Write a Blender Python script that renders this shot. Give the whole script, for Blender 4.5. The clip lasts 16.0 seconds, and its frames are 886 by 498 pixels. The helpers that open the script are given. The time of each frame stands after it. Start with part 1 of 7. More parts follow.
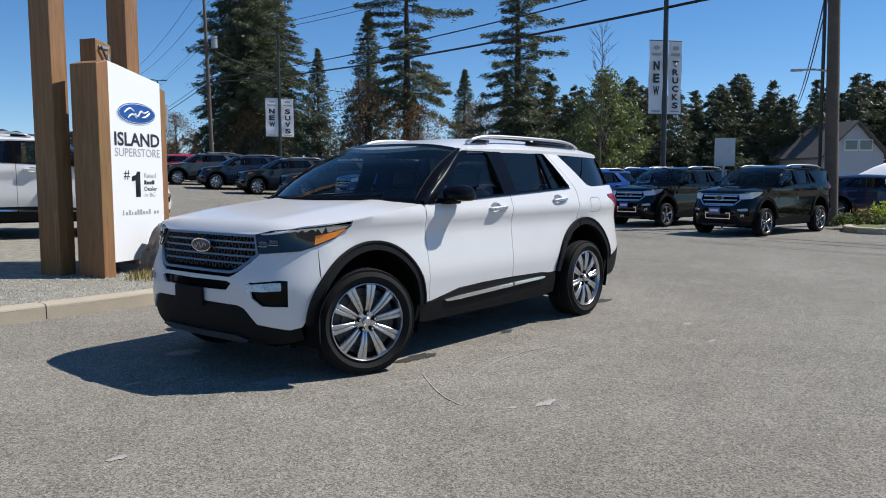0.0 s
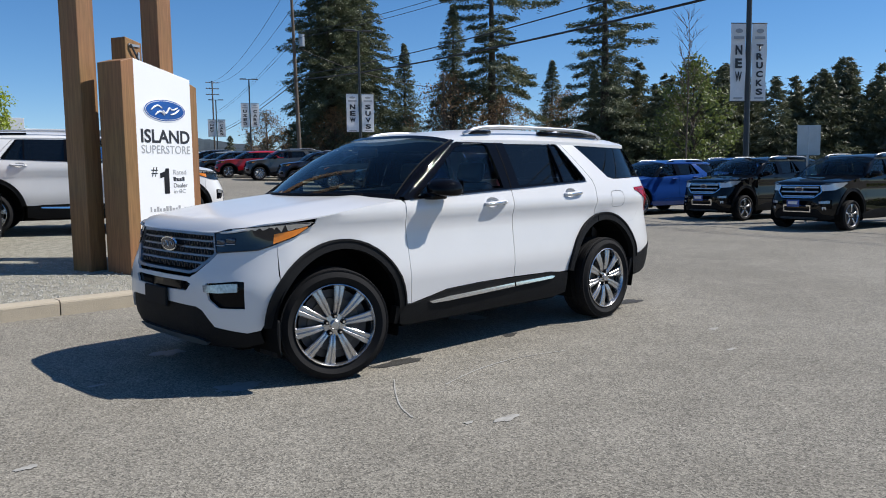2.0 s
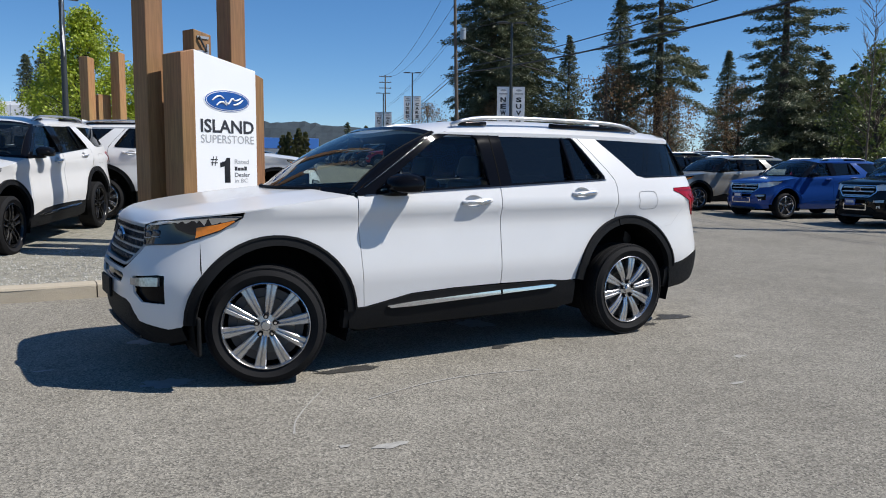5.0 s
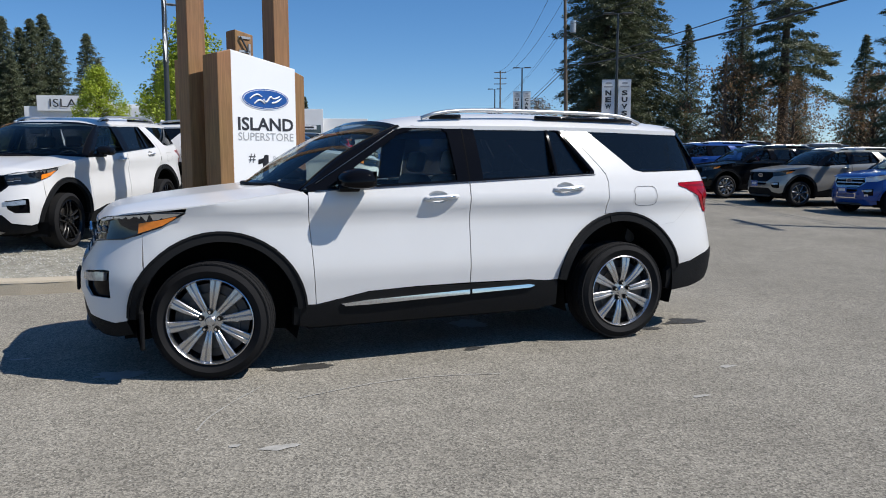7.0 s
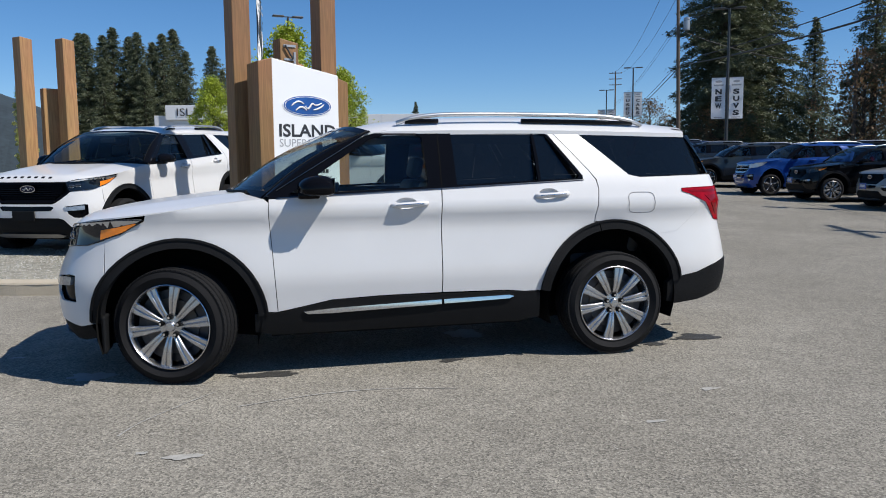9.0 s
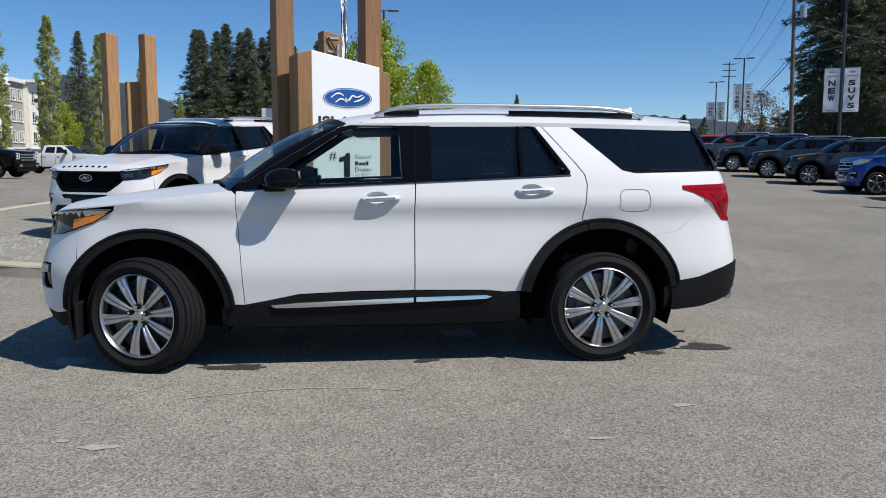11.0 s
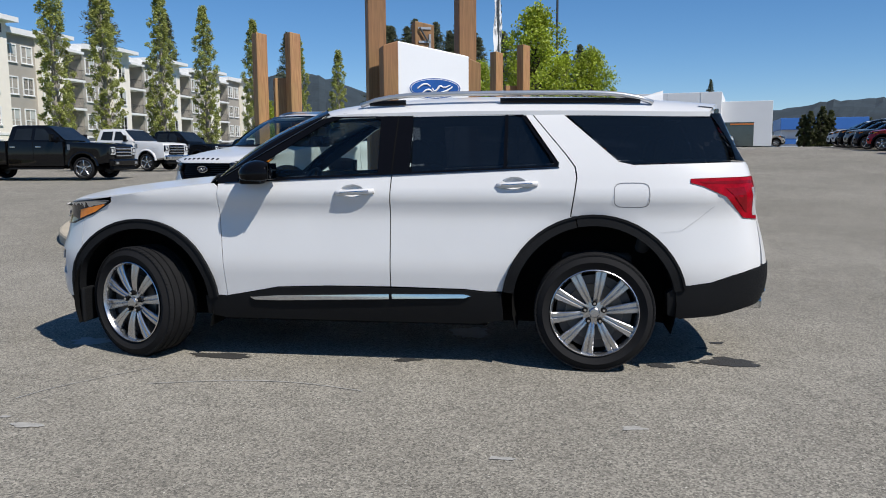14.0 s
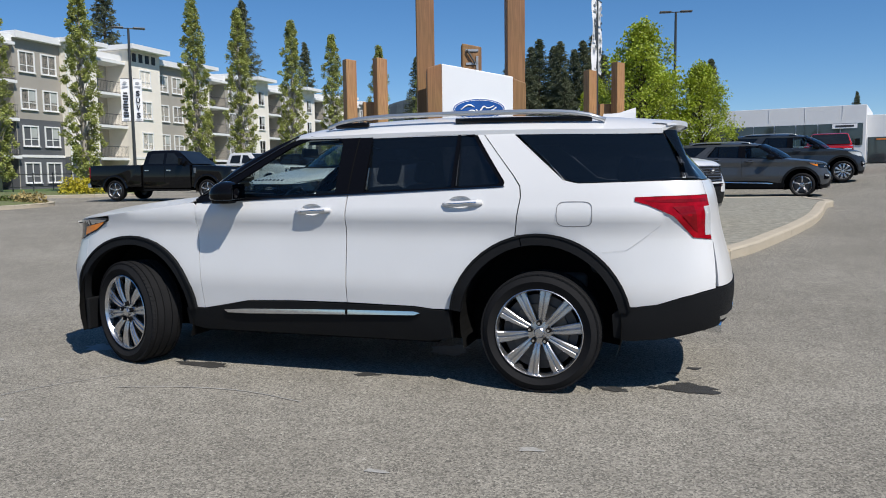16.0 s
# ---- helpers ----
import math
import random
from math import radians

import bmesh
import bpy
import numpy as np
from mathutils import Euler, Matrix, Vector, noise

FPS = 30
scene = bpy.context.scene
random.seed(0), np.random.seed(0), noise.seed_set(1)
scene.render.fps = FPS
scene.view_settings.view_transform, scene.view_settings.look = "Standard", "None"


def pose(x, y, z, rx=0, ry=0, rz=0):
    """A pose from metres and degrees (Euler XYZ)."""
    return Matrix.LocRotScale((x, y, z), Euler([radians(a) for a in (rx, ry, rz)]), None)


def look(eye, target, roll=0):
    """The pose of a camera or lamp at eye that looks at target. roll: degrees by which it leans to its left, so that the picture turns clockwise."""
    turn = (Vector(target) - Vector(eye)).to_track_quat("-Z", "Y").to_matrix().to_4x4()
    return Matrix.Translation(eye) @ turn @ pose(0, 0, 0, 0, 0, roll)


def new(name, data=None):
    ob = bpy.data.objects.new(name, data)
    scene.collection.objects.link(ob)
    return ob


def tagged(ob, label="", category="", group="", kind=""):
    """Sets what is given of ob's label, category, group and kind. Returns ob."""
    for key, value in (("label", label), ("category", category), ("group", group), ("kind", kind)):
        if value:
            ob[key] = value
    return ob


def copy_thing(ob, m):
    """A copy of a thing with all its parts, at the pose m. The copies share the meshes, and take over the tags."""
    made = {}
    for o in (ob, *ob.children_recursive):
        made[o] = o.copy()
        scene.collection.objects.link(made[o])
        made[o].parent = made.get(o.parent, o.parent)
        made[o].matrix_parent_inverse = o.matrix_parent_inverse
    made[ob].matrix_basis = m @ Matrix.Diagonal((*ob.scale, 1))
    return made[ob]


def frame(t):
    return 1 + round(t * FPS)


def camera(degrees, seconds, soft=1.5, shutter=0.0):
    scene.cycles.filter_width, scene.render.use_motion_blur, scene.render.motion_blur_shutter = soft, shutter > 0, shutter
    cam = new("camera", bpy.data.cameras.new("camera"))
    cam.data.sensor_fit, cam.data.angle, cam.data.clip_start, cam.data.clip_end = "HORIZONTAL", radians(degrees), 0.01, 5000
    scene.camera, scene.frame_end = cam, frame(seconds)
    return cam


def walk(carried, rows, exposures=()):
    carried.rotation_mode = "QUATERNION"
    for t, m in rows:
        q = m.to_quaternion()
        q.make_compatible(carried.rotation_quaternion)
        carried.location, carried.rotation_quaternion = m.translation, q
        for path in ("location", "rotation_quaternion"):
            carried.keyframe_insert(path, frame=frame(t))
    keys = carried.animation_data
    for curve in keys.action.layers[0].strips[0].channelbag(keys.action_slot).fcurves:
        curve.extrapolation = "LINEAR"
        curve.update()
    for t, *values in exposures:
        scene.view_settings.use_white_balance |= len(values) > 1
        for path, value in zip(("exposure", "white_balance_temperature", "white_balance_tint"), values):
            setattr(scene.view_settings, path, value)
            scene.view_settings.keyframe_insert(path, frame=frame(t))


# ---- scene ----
cam = camera(59.5, 16.0, soft=1.0)
PATH = [
    (0, (-3.786, -4.714, 1.352), (-2.247, -3.449, 1.173), -0.2),
    (0.5, (-3.614, -4.753, 1.354), (-2.11, -3.448, 1.17), -0.5),
    (1, (-3.407, -4.854, 1.346), (-1.941, -3.506, 1.159), -0.9),
    (1.5, (-3.185, -4.975, 1.35), (-1.761, -3.584, 1.159), -0.9),
    (2, (-2.966, -5.046, 1.345), (-1.59, -3.607, 1.152), -0.8),
    (2.5, (-2.744, -5.139, 1.346), (-1.424, -3.648, 1.151), -0.6),
    (3, (-2.517, -5.306, 1.36), (-1.259, -3.764, 1.163), -0.4),
    (3.5, (-2.306, -5.402, 1.34), (-1.107, -3.813, 1.144), -0.1),
    (4, (-2.057, -5.45, 1.351), (-0.917, -3.819, 1.154), 0.0),
    (4.2, (-1.954, -5.463, 1.343), (-0.836, -3.817, 1.144), 0.1),
    (6.3, (-0.849, -5.798, 1.358), (0.011, -4.005, 1.143), 0.0),
    (6.5, (-0.743, -5.847, 1.357), (0.084, -4.039, 1.142), -0.1),
    (7, (-0.493, -5.871, 1.341), (0.265, -4.033, 1.123), -0.1),
    (7.5, (-0.257, -5.918, 1.347), (0.431, -4.054, 1.128), -0.1),
    (8, (0.031, -5.995, 1.359), (0.649, -4.106, 1.142), -0.3),
    (8.5, (0.271, -6.023, 1.346), (0.819, -4.111, 1.135), -0.4),
    (9, (0.507, -6.024, 1.353), (0.981, -4.092, 1.145), -0.5),
    (9.2, (0.598, -6.029, 1.348), (1.042, -4.09, 1.144), -0.5),
    (11.3, (1.536, -5.979, 1.357), (1.707, -4.0, 1.126), 0.1),
    (11.5, (1.624, -5.988, 1.373), (1.769, -4.007, 1.137), 0.1),
    (12, (1.808, -5.978, 1.363), (1.881, -3.994, 1.12), 0.3),
    (12.5, (2.039, -5.902, 1.367), (2.033, -3.918, 1.116), 0.4),
    (13, (2.303, -5.859, 1.377), (2.214, -3.877, 1.12), 0.3),
    (13.5, (2.547, -5.805, 1.38), (2.363, -3.83, 1.124), 0.1),
    (14, (2.773, -5.716, 1.361), (2.49, -3.752, 1.112), -0.3),
    (14.5, (3.027, -5.654, 1.362), (2.65, -3.704, 1.128), -0.6),
    (15, (3.377, -5.652, 1.361), (2.913, -3.719, 1.144), -0.7),
    (15.5, (3.642, -5.613, 1.341), (3.101, -3.698, 1.136), -0.7),
    (16, (3.91, -5.548, 1.349), (3.296, -3.655, 1.154), -0.8),
]
walk(cam, [(t, look(eye, target, roll)) for t, eye, target, roll in PATH], [(0, 0.46), (4, 0.42), (8, 0.37), (12, 0.31), (16, 0.26)])

# ---- light ----
SUN_DIR = Vector((0.67, -0.47, 1.0)).normalized()
world = bpy.data.worlds.new("world")
scene.world = world
world.use_nodes = True
wn = world.node_tree
sky = wn.nodes.new("ShaderNodeTexSky")
sky.sky_type = "NISHITA"
sky.sun_disc = False
sky.sun_elevation = math.asin(SUN_DIR.z)
sky.sun_rotation = math.atan2(SUN_DIR.x, SUN_DIR.y)
sky.air_density, sky.dust_density, sky.ozone_density, sky.altitude = 1.0, 0.0, 3.6, 2600
rich = wn.nodes.new("ShaderNodeHueSaturation")
rich.inputs["Saturation"].default_value = 1.30
even = wn.nodes.new("ShaderNodeGamma")
even.inputs["Gamma"].default_value = 0.84
wn.links.new(sky.outputs[0], even.inputs["Color"])
wn.links.new(even.outputs[0], rich.inputs["Color"])
tone = wn.nodes.new("ShaderNodeMix")
tone.data_type, tone.blend_type = "RGBA", "MULTIPLY"
tone.inputs[0].default_value = 1.0
tone.inputs[7].default_value = (0.93, 0.985, 1.06, 1)
wn.links.new(rich.outputs[0], tone.inputs[6])
wn.links.new(tone.outputs[2], wn.nodes["Background"].inputs[0])
wn.nodes["Background"].inputs[1].default_value = 0.112
sun_lamp = bpy.data.lights.new("sun", "SUN")
sun_lamp.energy, sun_lamp.angle, sun_lamp.color = 4.25, radians(0.53), (1.0, 0.955, 0.89)
new("sun", sun_lamp).matrix_world = look(SUN_DIR * 60, (0, 0, 0))

# ---- materials ----
def material(name, base, rough=0.6, metal=0.0, spread=0.12, size=6.0, fine=60.0, bump=0.0, spec=0.5, coat=0.0, tint=None):
    """A surface with variation at two scales, at real-world size."""
    m = bpy.data.materials.new(name)
    m.use_nodes = True
    n, l = m.node_tree.nodes, m.node_tree.links
    b = n["Principled BSDF"]
    tc = n.new("ShaderNodeTexCoord")
    big, small = n.new("ShaderNodeTexNoise"), n.new("ShaderNodeTexNoise")
    big.inputs["Scale"].default_value, small.inputs["Scale"].default_value = size, fine
    big.inputs["Detail"].default_value = small.inputs["Detail"].default_value = 4
    l.new(tc.outputs["Object"], big.inputs["Vector"])
    l.new(tc.outputs["Object"], small.inputs["Vector"])
    mix = n.new("ShaderNodeMix")
    mix.data_type, mix.blend_type = "FLOAT", "MIX"
    mix.inputs[0].default_value = 0.5
    l.new(big.outputs["Fac"], mix.inputs[2])
    l.new(small.outputs["Fac"], mix.inputs[3])
    ramp = n.new("ShaderNodeValToRGB")
    lo = [c * (1 - spread) for c in base]
    hi = [min(1, c * (1 + spread)) for c in (tint or base)]
    ramp.color_ramp.elements[0].position, ramp.color_ramp.elements[1].position = 0.3, 0.7
    ramp.color_ramp.elements[0].color, ramp.color_ramp.elements[1].color = (*lo, 1), (*hi, 1)
    l.new(mix.outputs[0], ramp.inputs[0])
    l.new(ramp.outputs[0], b.inputs["Base Color"])
    b.inputs["Roughness"].default_value, b.inputs["Metallic"].default_value = rough, metal
    b.inputs["Specular IOR Level"].default_value, b.inputs["Coat Weight"].default_value = spec, coat
    b.inputs["Coat Roughness"].default_value = 0.03
    if bump:
        bp = n.new("ShaderNodeBump")
        bp.inputs["Strength"].default_value, bp.inputs["Distance"].default_value = min(1, bump), 0.01
        l.new(small.outputs["Fac"], bp.inputs["Height"])
        l.new(bp.outputs[0], b.inputs["Normal"])
    return m


def glass(name, tint, opacity, rough=0.0):
    """A thin tinted pane: part clear, part a dark film, with a glossy skin."""
    m = bpy.data.materials.new(name)
    m.use_nodes = True
    n, l = m.node_tree.nodes, m.node_tree.links
    n.remove(n["Principled BSDF"])
    clear, film, gloss = n.new("ShaderNodeBsdfTransparent"), n.new("ShaderNodeBsdfDiffuse"), n.new("ShaderNodeBsdfGlossy")
    clear.inputs[0].default_value = (*tint, 1)
    film.inputs[0].default_value = (0.006, 0.008, 0.01, 1)
    gloss.inputs["Roughness"].default_value = rough
    a, b, f = n.new("ShaderNodeMixShader"), n.new("ShaderNodeMixShader"), n.new("ShaderNodeLayerWeight")
    steep, gain = n.new("ShaderNodeMath"), n.new("ShaderNodeMath")
    steep.operation, gain.operation = "POWER", "MULTIPLY_ADD"
    f.inputs[0].default_value, steep.inputs[1].default_value = 0.5, 5.0
    gain.inputs[1].default_value, gain.inputs[2].default_value = 0.9, 0.05
    l.new(f.outputs["Facing"], steep.inputs[0])
    l.new(steep.outputs[0], gain.inputs[0])
    a.inputs[0].default_value = opacity
    l.new(clear.outputs[0], a.inputs[1])
    l.new(film.outputs[0], a.inputs[2])
    l.new(gain.outputs[0], b.inputs[0])
    l.new(a.outputs[0], b.inputs[1])
    l.new(gloss.outputs[0], b.inputs[2])
    l.new(b.outputs[0], n["Material Output"].inputs[0])
    return m


def asphalt_material():
    m = bpy.data.materials.new("weathered asphalt")
    m.use_nodes = True
    n, l = m.node_tree.nodes, m.node_tree.links
    b = n["Principled BSDF"]
    tc = n.new("ShaderNodeTexCoord")

    def tex(scale, detail=5, rough=0.6):
        t = n.new("ShaderNodeTexNoise")
        t.inputs["Scale"].default_value, t.inputs["Detail"].default_value, t.inputs["Roughness"].default_value = scale, detail, rough
        l.new(tc.outputs["Object"], t.inputs["Vector"])
        return t

    def ramp(src, p0, c0, p1, c1):
        r = n.new("ShaderNodeValToRGB")
        r.color_ramp.elements[0].position, r.color_ramp.elements[1].position = p0, p1
        r.color_ramp.elements[0].color, r.color_ramp.elements[1].color = (*c0, 1), (*c1, 1)
        l.new(src, r.inputs[0])
        return r.outputs[0]

    def mixed(kind, fac, x, y):
        q = n.new("ShaderNodeMix")
        q.data_type, q.blend_type = "RGBA", kind
        q.inputs[0].default_value = fac
        l.new(x, q.inputs[6])
        l.new(y, q.inputs[7])
        return q.outputs[2]
    stone = n.new("ShaderNodeTexVoronoi")
    stone.inputs["Scale"].default_value = 105
    l.new(tc.outputs["Object"], stone.inputs["Vector"])
    wide = ramp(tex(0.35, 6).outputs["Fac"], 0.35, (0.200, 0.186, 0.160), 0.68, (0.252, 0.236, 0.206))
    chips = ramp(stone.outputs["Color"], 0.1, (0.40, 0.40, 0.40), 0.95, (1.72, 1.71, 1.66))
    grit = ramp(tex(420, 2).outputs["Fac"], 0.38, (0.68, 0.68, 0.68), 0.62, (1.30, 1.30, 1.29))
    blotch = ramp(tex(2.6, 8, 0.7).outputs["Fac"], 0.35, (0.88, 0.88, 0.88), 0.72, (1.1, 1.1, 1.1))
    col = mixed("MULTIPLY", 1.0, mixed("MULTIPLY", 1.0, mixed("MULTIPLY", 0.85, wide, chips), grit), blotch)
    fleck = n.new("ShaderNodeTexVoronoi")
    fleck.inputs["Scale"].default_value = 62
    l.new(tc.outputs["Object"], fleck.inputs["Vector"])
    pale = ramp(fleck.outputs["Color"], 0.80, (0, 0, 0), 0.93, (0.30, 0.295, 0.27))
    near = ramp(fleck.outputs["Distance"], 0.22, (1, 1, 1), 0.34, (0, 0, 0))
    col = mixed("ADD", 0.8, col, mixed("MULTIPLY", 1.0, pale, near))
    scuff = ramp(tex(1.1, 9, 0.75).outputs["Fac"], 0.66, (0, 0, 0), 0.80, (0.16, 0.155, 0.15))
    col = mixed("ADD", 0.55, col, scuff)
    l.new(col, b.inputs["Base Color"])
    b.inputs["Roughness"].default_value = 0.85
    b.inputs["Diffuse Roughness"].default_value = 0.15
    b.inputs["Specular IOR Level"].default_value = 0.14
    bp = n.new("ShaderNodeBump")
    bp.inputs["Strength"].default_value, bp.inputs["Distance"].default_value = 0.55, 0.004
    l.new(stone.outputs["Distance"], bp.inputs["Height"])
    l.new(bp.outputs[0], b.inputs["Normal"])
    return m


def timber_material(name, base):
    m = bpy.data.materials.new(name)
    m.use_nodes = True
    n, l = m.node_tree.nodes, m.node_tree.links
    b = n["Principled BSDF"]
    tc, mp = n.new("ShaderNodeTexCoord"), n.new("ShaderNodeMapping")
    mp.inputs["Scale"].default_value = (9, 9, 0.5)
    grain = n.new("ShaderNodeTexNoise")
    grain.inputs["Scale"].default_value, grain.inputs["Detail"].default_value, grain.inputs["Distortion"].default_value = 3.2, 8, 1.2
    tone = n.new("ShaderNodeTexNoise")
    tone.inputs["Scale"].default_value = 1.3
    l.new(tc.outputs["Object"], mp.inputs["Vector"])
    l.new(mp.outputs[0], grain.inputs["Vector"])
    l.new(tc.outputs["Object"], tone.inputs["Vector"])
    r = n.new("ShaderNodeValToRGB")
    r.color_ramp.elements[0].position, r.color_ramp.elements[1].position = 0.33, 0.66
    r.color_ramp.elements[0].color = (base[0] * 0.74, base[1] * 0.70, base[2] * 0.64, 1)
    r.color_ramp.elements[1].color = (base[0] * 1.12, base[1] * 1.10, base[2] * 1.06, 1)
    l.new(grain.outputs["Fac"], r.inputs[0])
    mx = n.new("ShaderNodeMix")
    mx.data_type, mx.blend_type = "RGBA", "OVERLAY"
    mx.inputs[0].default_value = 0.2
    l.new(r.outputs[0], mx.inputs[6])
    l.new(tone.outputs["Color"], mx.inputs[7])
    hs = n.new("ShaderNodeHueSaturation")
    hs.inputs["Saturation"].default_value = 0.95
    l.new(mx.outputs[2], hs.inputs["Color"])
    l.new(hs.outputs[0], b.inputs["Base Color"])
    b.inputs["Roughness"].default_value = 0.62
    bp = n.new("ShaderNodeBump")
    bp.inputs["Strength"].default_value, bp.inputs["Distance"].default_value = 0.35, 0.004
    l.new(grain.outputs["Fac"], bp.inputs["Height"])
    l.new(bp.outputs[0], b.inputs["Normal"])
    return m


def leaf_material(name, base, through_light=0.4, spread=0.5):
    """Thin leaves: they shine a little and let some light through."""
    m = material(name, base, 0.5, spread=spread, size=1.2, fine=12)
    n, l = m.node_tree.nodes, m.node_tree.links
    b = n["Principled BSDF"]
    thin, mix = n.new("ShaderNodeBsdfTranslucent"), n.new("ShaderNodeMixShader")
    mix.inputs[0].default_value = through_light
    l.new(b.inputs["Base Color"].links[0].from_socket, thin.inputs["Color"])
    l.new(b.outputs[0], mix.inputs[1])
    l.new(thin.outputs[0], mix.inputs[2])
    l.new(mix.outputs[0], n["Material Output"].inputs[0])
    return m


M_ASPHALT = asphalt_material()
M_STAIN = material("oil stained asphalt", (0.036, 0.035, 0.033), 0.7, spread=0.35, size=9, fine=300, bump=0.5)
M_SCUFF = material("chalky scuffed asphalt", (0.335, 0.325, 0.30), 0.9, spread=0.35, size=20, fine=300, spec=0.2)
M_GRAVEL = material("grey green gravel", (0.21, 0.20, 0.16), 0.9, spread=0.4, size=9, fine=160, bump=1.0, tint=(0.29, 0.275, 0.225))
M_KERB = material("cast concrete kerb", (0.42, 0.365, 0.28), 0.85, spread=0.12, size=3, fine=120, bump=0.4)
M_TIMBER = timber_material("stained cedar", (0.25, 0.128, 0.047))
M_TIMBER_FAR = timber_material("cedar post", (0.37, 0.20, 0.078))
M_SIGN = material("white enamel panel", (0.82, 0.83, 0.84), 0.35, spread=0.02, size=2)
M_BLACK_INK = material("black vinyl lettering", (0.03, 0.03, 0.035), 0.4, spread=0.05)
M_GREY_INK = material("grey vinyl lettering", (0.36, 0.37, 0.38), 0.45, spread=0.05)
M_BLUE_INK = material("deep blue enamel", (0.012, 0.075, 0.30), 0.25, spread=0.25, size=2.0, coat=0.5)
M_WHITE_INK = material("white vinyl", (0.85, 0.85, 0.86), 0.35, spread=0.02)
M_STEEL = material("galvanised steel", (0.42, 0.43, 0.44), 0.45, 0.7, spread=0.1)
M_DARKSTEEL = material("dark painted steel", (0.035, 0.04, 0.042), 0.45, spread=0.1)
M_POLE = material("weathered utility pole", (0.115, 0.09, 0.068), 0.85, spread=0.3, size=3, fine=40, bump=0.6)
M_CABLE = material("black cable", (0.012, 0.012, 0.014), 0.6)
M_ROCK = material("rough boulder", (0.13, 0.115, 0.10), 0.9, spread=0.4, size=5, fine=60, bump=1.0)
M_DRYGRASS = material("dry grass", (0.32, 0.25, 0.10), 0.85, spread=0.4, size=20)
M_GRASS = material("green grass", (0.07, 0.12, 0.03), 0.8, spread=0.4, size=9)
M_BARK = material("conifer bark", (0.07, 0.055, 0.042), 0.9, spread=0.3, size=4, fine=30, bump=0.8)
M_NEEDLE = leaf_material("dark fir needles", (0.098, 0.115, 0.062), 0.3, 0.35)
M_LEAF = leaf_material("fresh green leaves", (0.34, 0.41, 0.04))
M_LEAF_MID = leaf_material("olive green leaves", (0.125, 0.16, 0.042))
M_LEAF_RUST = leaf_material("rusty spring leaves", (0.21, 0.135, 0.072))
M_CEDAR = leaf_material("dark cedar sprays", (0.075, 0.085, 0.030))
M_LEAF_POPLAR = leaf_material("young poplar leaves", (0.37, 0.40, 0.12))
M_HILL = material("forested hillside", (0.022, 0.034, 0.042), 0.95, spread=0.4, size=0.02, fine=0.15)
M_PALEBARK = material("pale bark", (0.32, 0.29, 0.25), 0.85, spread=0.3, size=6)


# ---- building blocks ----
def finish(name, bm, mat, parent=None, label="", smooth=False, angle=None):
    me = bpy.data.meshes.new(name)
    bm.to_mesh(me)
    bm.free()
    for q in (mat if isinstance(mat, (list, tuple)) else [mat]):
        me.materials.append(q)
    if smooth:
        me.polygons.foreach_set("use_smooth", [True] * len(me.polygons))
        if angle:
            me.set_sharp_from_angle(angle=radians(angle))
    ob = new(name, me)
    if parent is not None:
        ob.parent = parent
    if label:
        ob["label"] = label
    return ob


def part(name, bm, mat, parent, label="", smooth=False, angle=None):
    return finish(name, bm, mat, parent, label, smooth, angle)


def thing(name, label, category, group="", kind=""):
    return tagged(new(name), label, category, group, kind)


def box(bm, c, s, rz=0.0, bevel=0.0, m=None):
    """A box with centre c and sizes s, its edges rounded by bevel."""
    r = bmesh.ops.create_cube(bm, size=1.0)
    vs = r["verts"]
    mat = (m or Matrix.Identity(4)) @ Matrix.Translation(c) @ Matrix.Rotation(rz, 4, "Z") @ Matrix.Diagonal((*s, 1))
    bmesh.ops.transform(bm, matrix=mat, verts=vs)
    if bevel:
        es = list({e for v in vs for e in v.link_edges})
        bmesh.ops.bevel(bm, geom=es, offset=bevel, segments=2, affect="EDGES", profile=0.5)
    return bm


def rod(bm, a, b, r0, r1=None, sides=8):
    a, b = Vector(a), Vector(b)
    d = b - a
    m = Matrix.Translation((a + b) / 2) @ d.to_track_quat("Z", "Y").to_matrix().to_4x4()
    bmesh.ops.create_cone(bm, cap_ends=True, segments=sides, radius1=r0, radius2=r0 if r1 is None else r1, depth=d.length, matrix=m)
    return bm


def tube(bm, pts, r, sides=6, flat=1.0):
    """A round bar along a line of points, with a radius or one for each point."""
    rings = []
    n = len(pts)
    pts = [Vector(p) for p in pts]
    for i, p in enumerate(pts):
        d = (pts[min(i + 1, n - 1)] - pts[max(i - 1, 0)]).normalized()
        up = Vector((0, 0, 1)) if abs(d.z) < 0.95 else Vector((1, 0, 0))
        s = d.cross(up).normalized()
        t = s.cross(d)
        q = r[i] if isinstance(r, (list, tuple)) else r
        rings.append([bm.verts.new(p + (s * math.cos(2 * math.pi * k / sides) + t * flat * math.sin(2 * math.pi * k / sides)) * q) for k in range(sides)])
    for x, y in zip(rings, rings[1:]):
        for k in range(sides):
            bm.faces.new((x[k], x[(k + 1) % sides], y[(k + 1) % sides], y[k]))
    bm.faces.new(rings[0][::-1])
    bm.faces.new(rings[-1])
    return bm


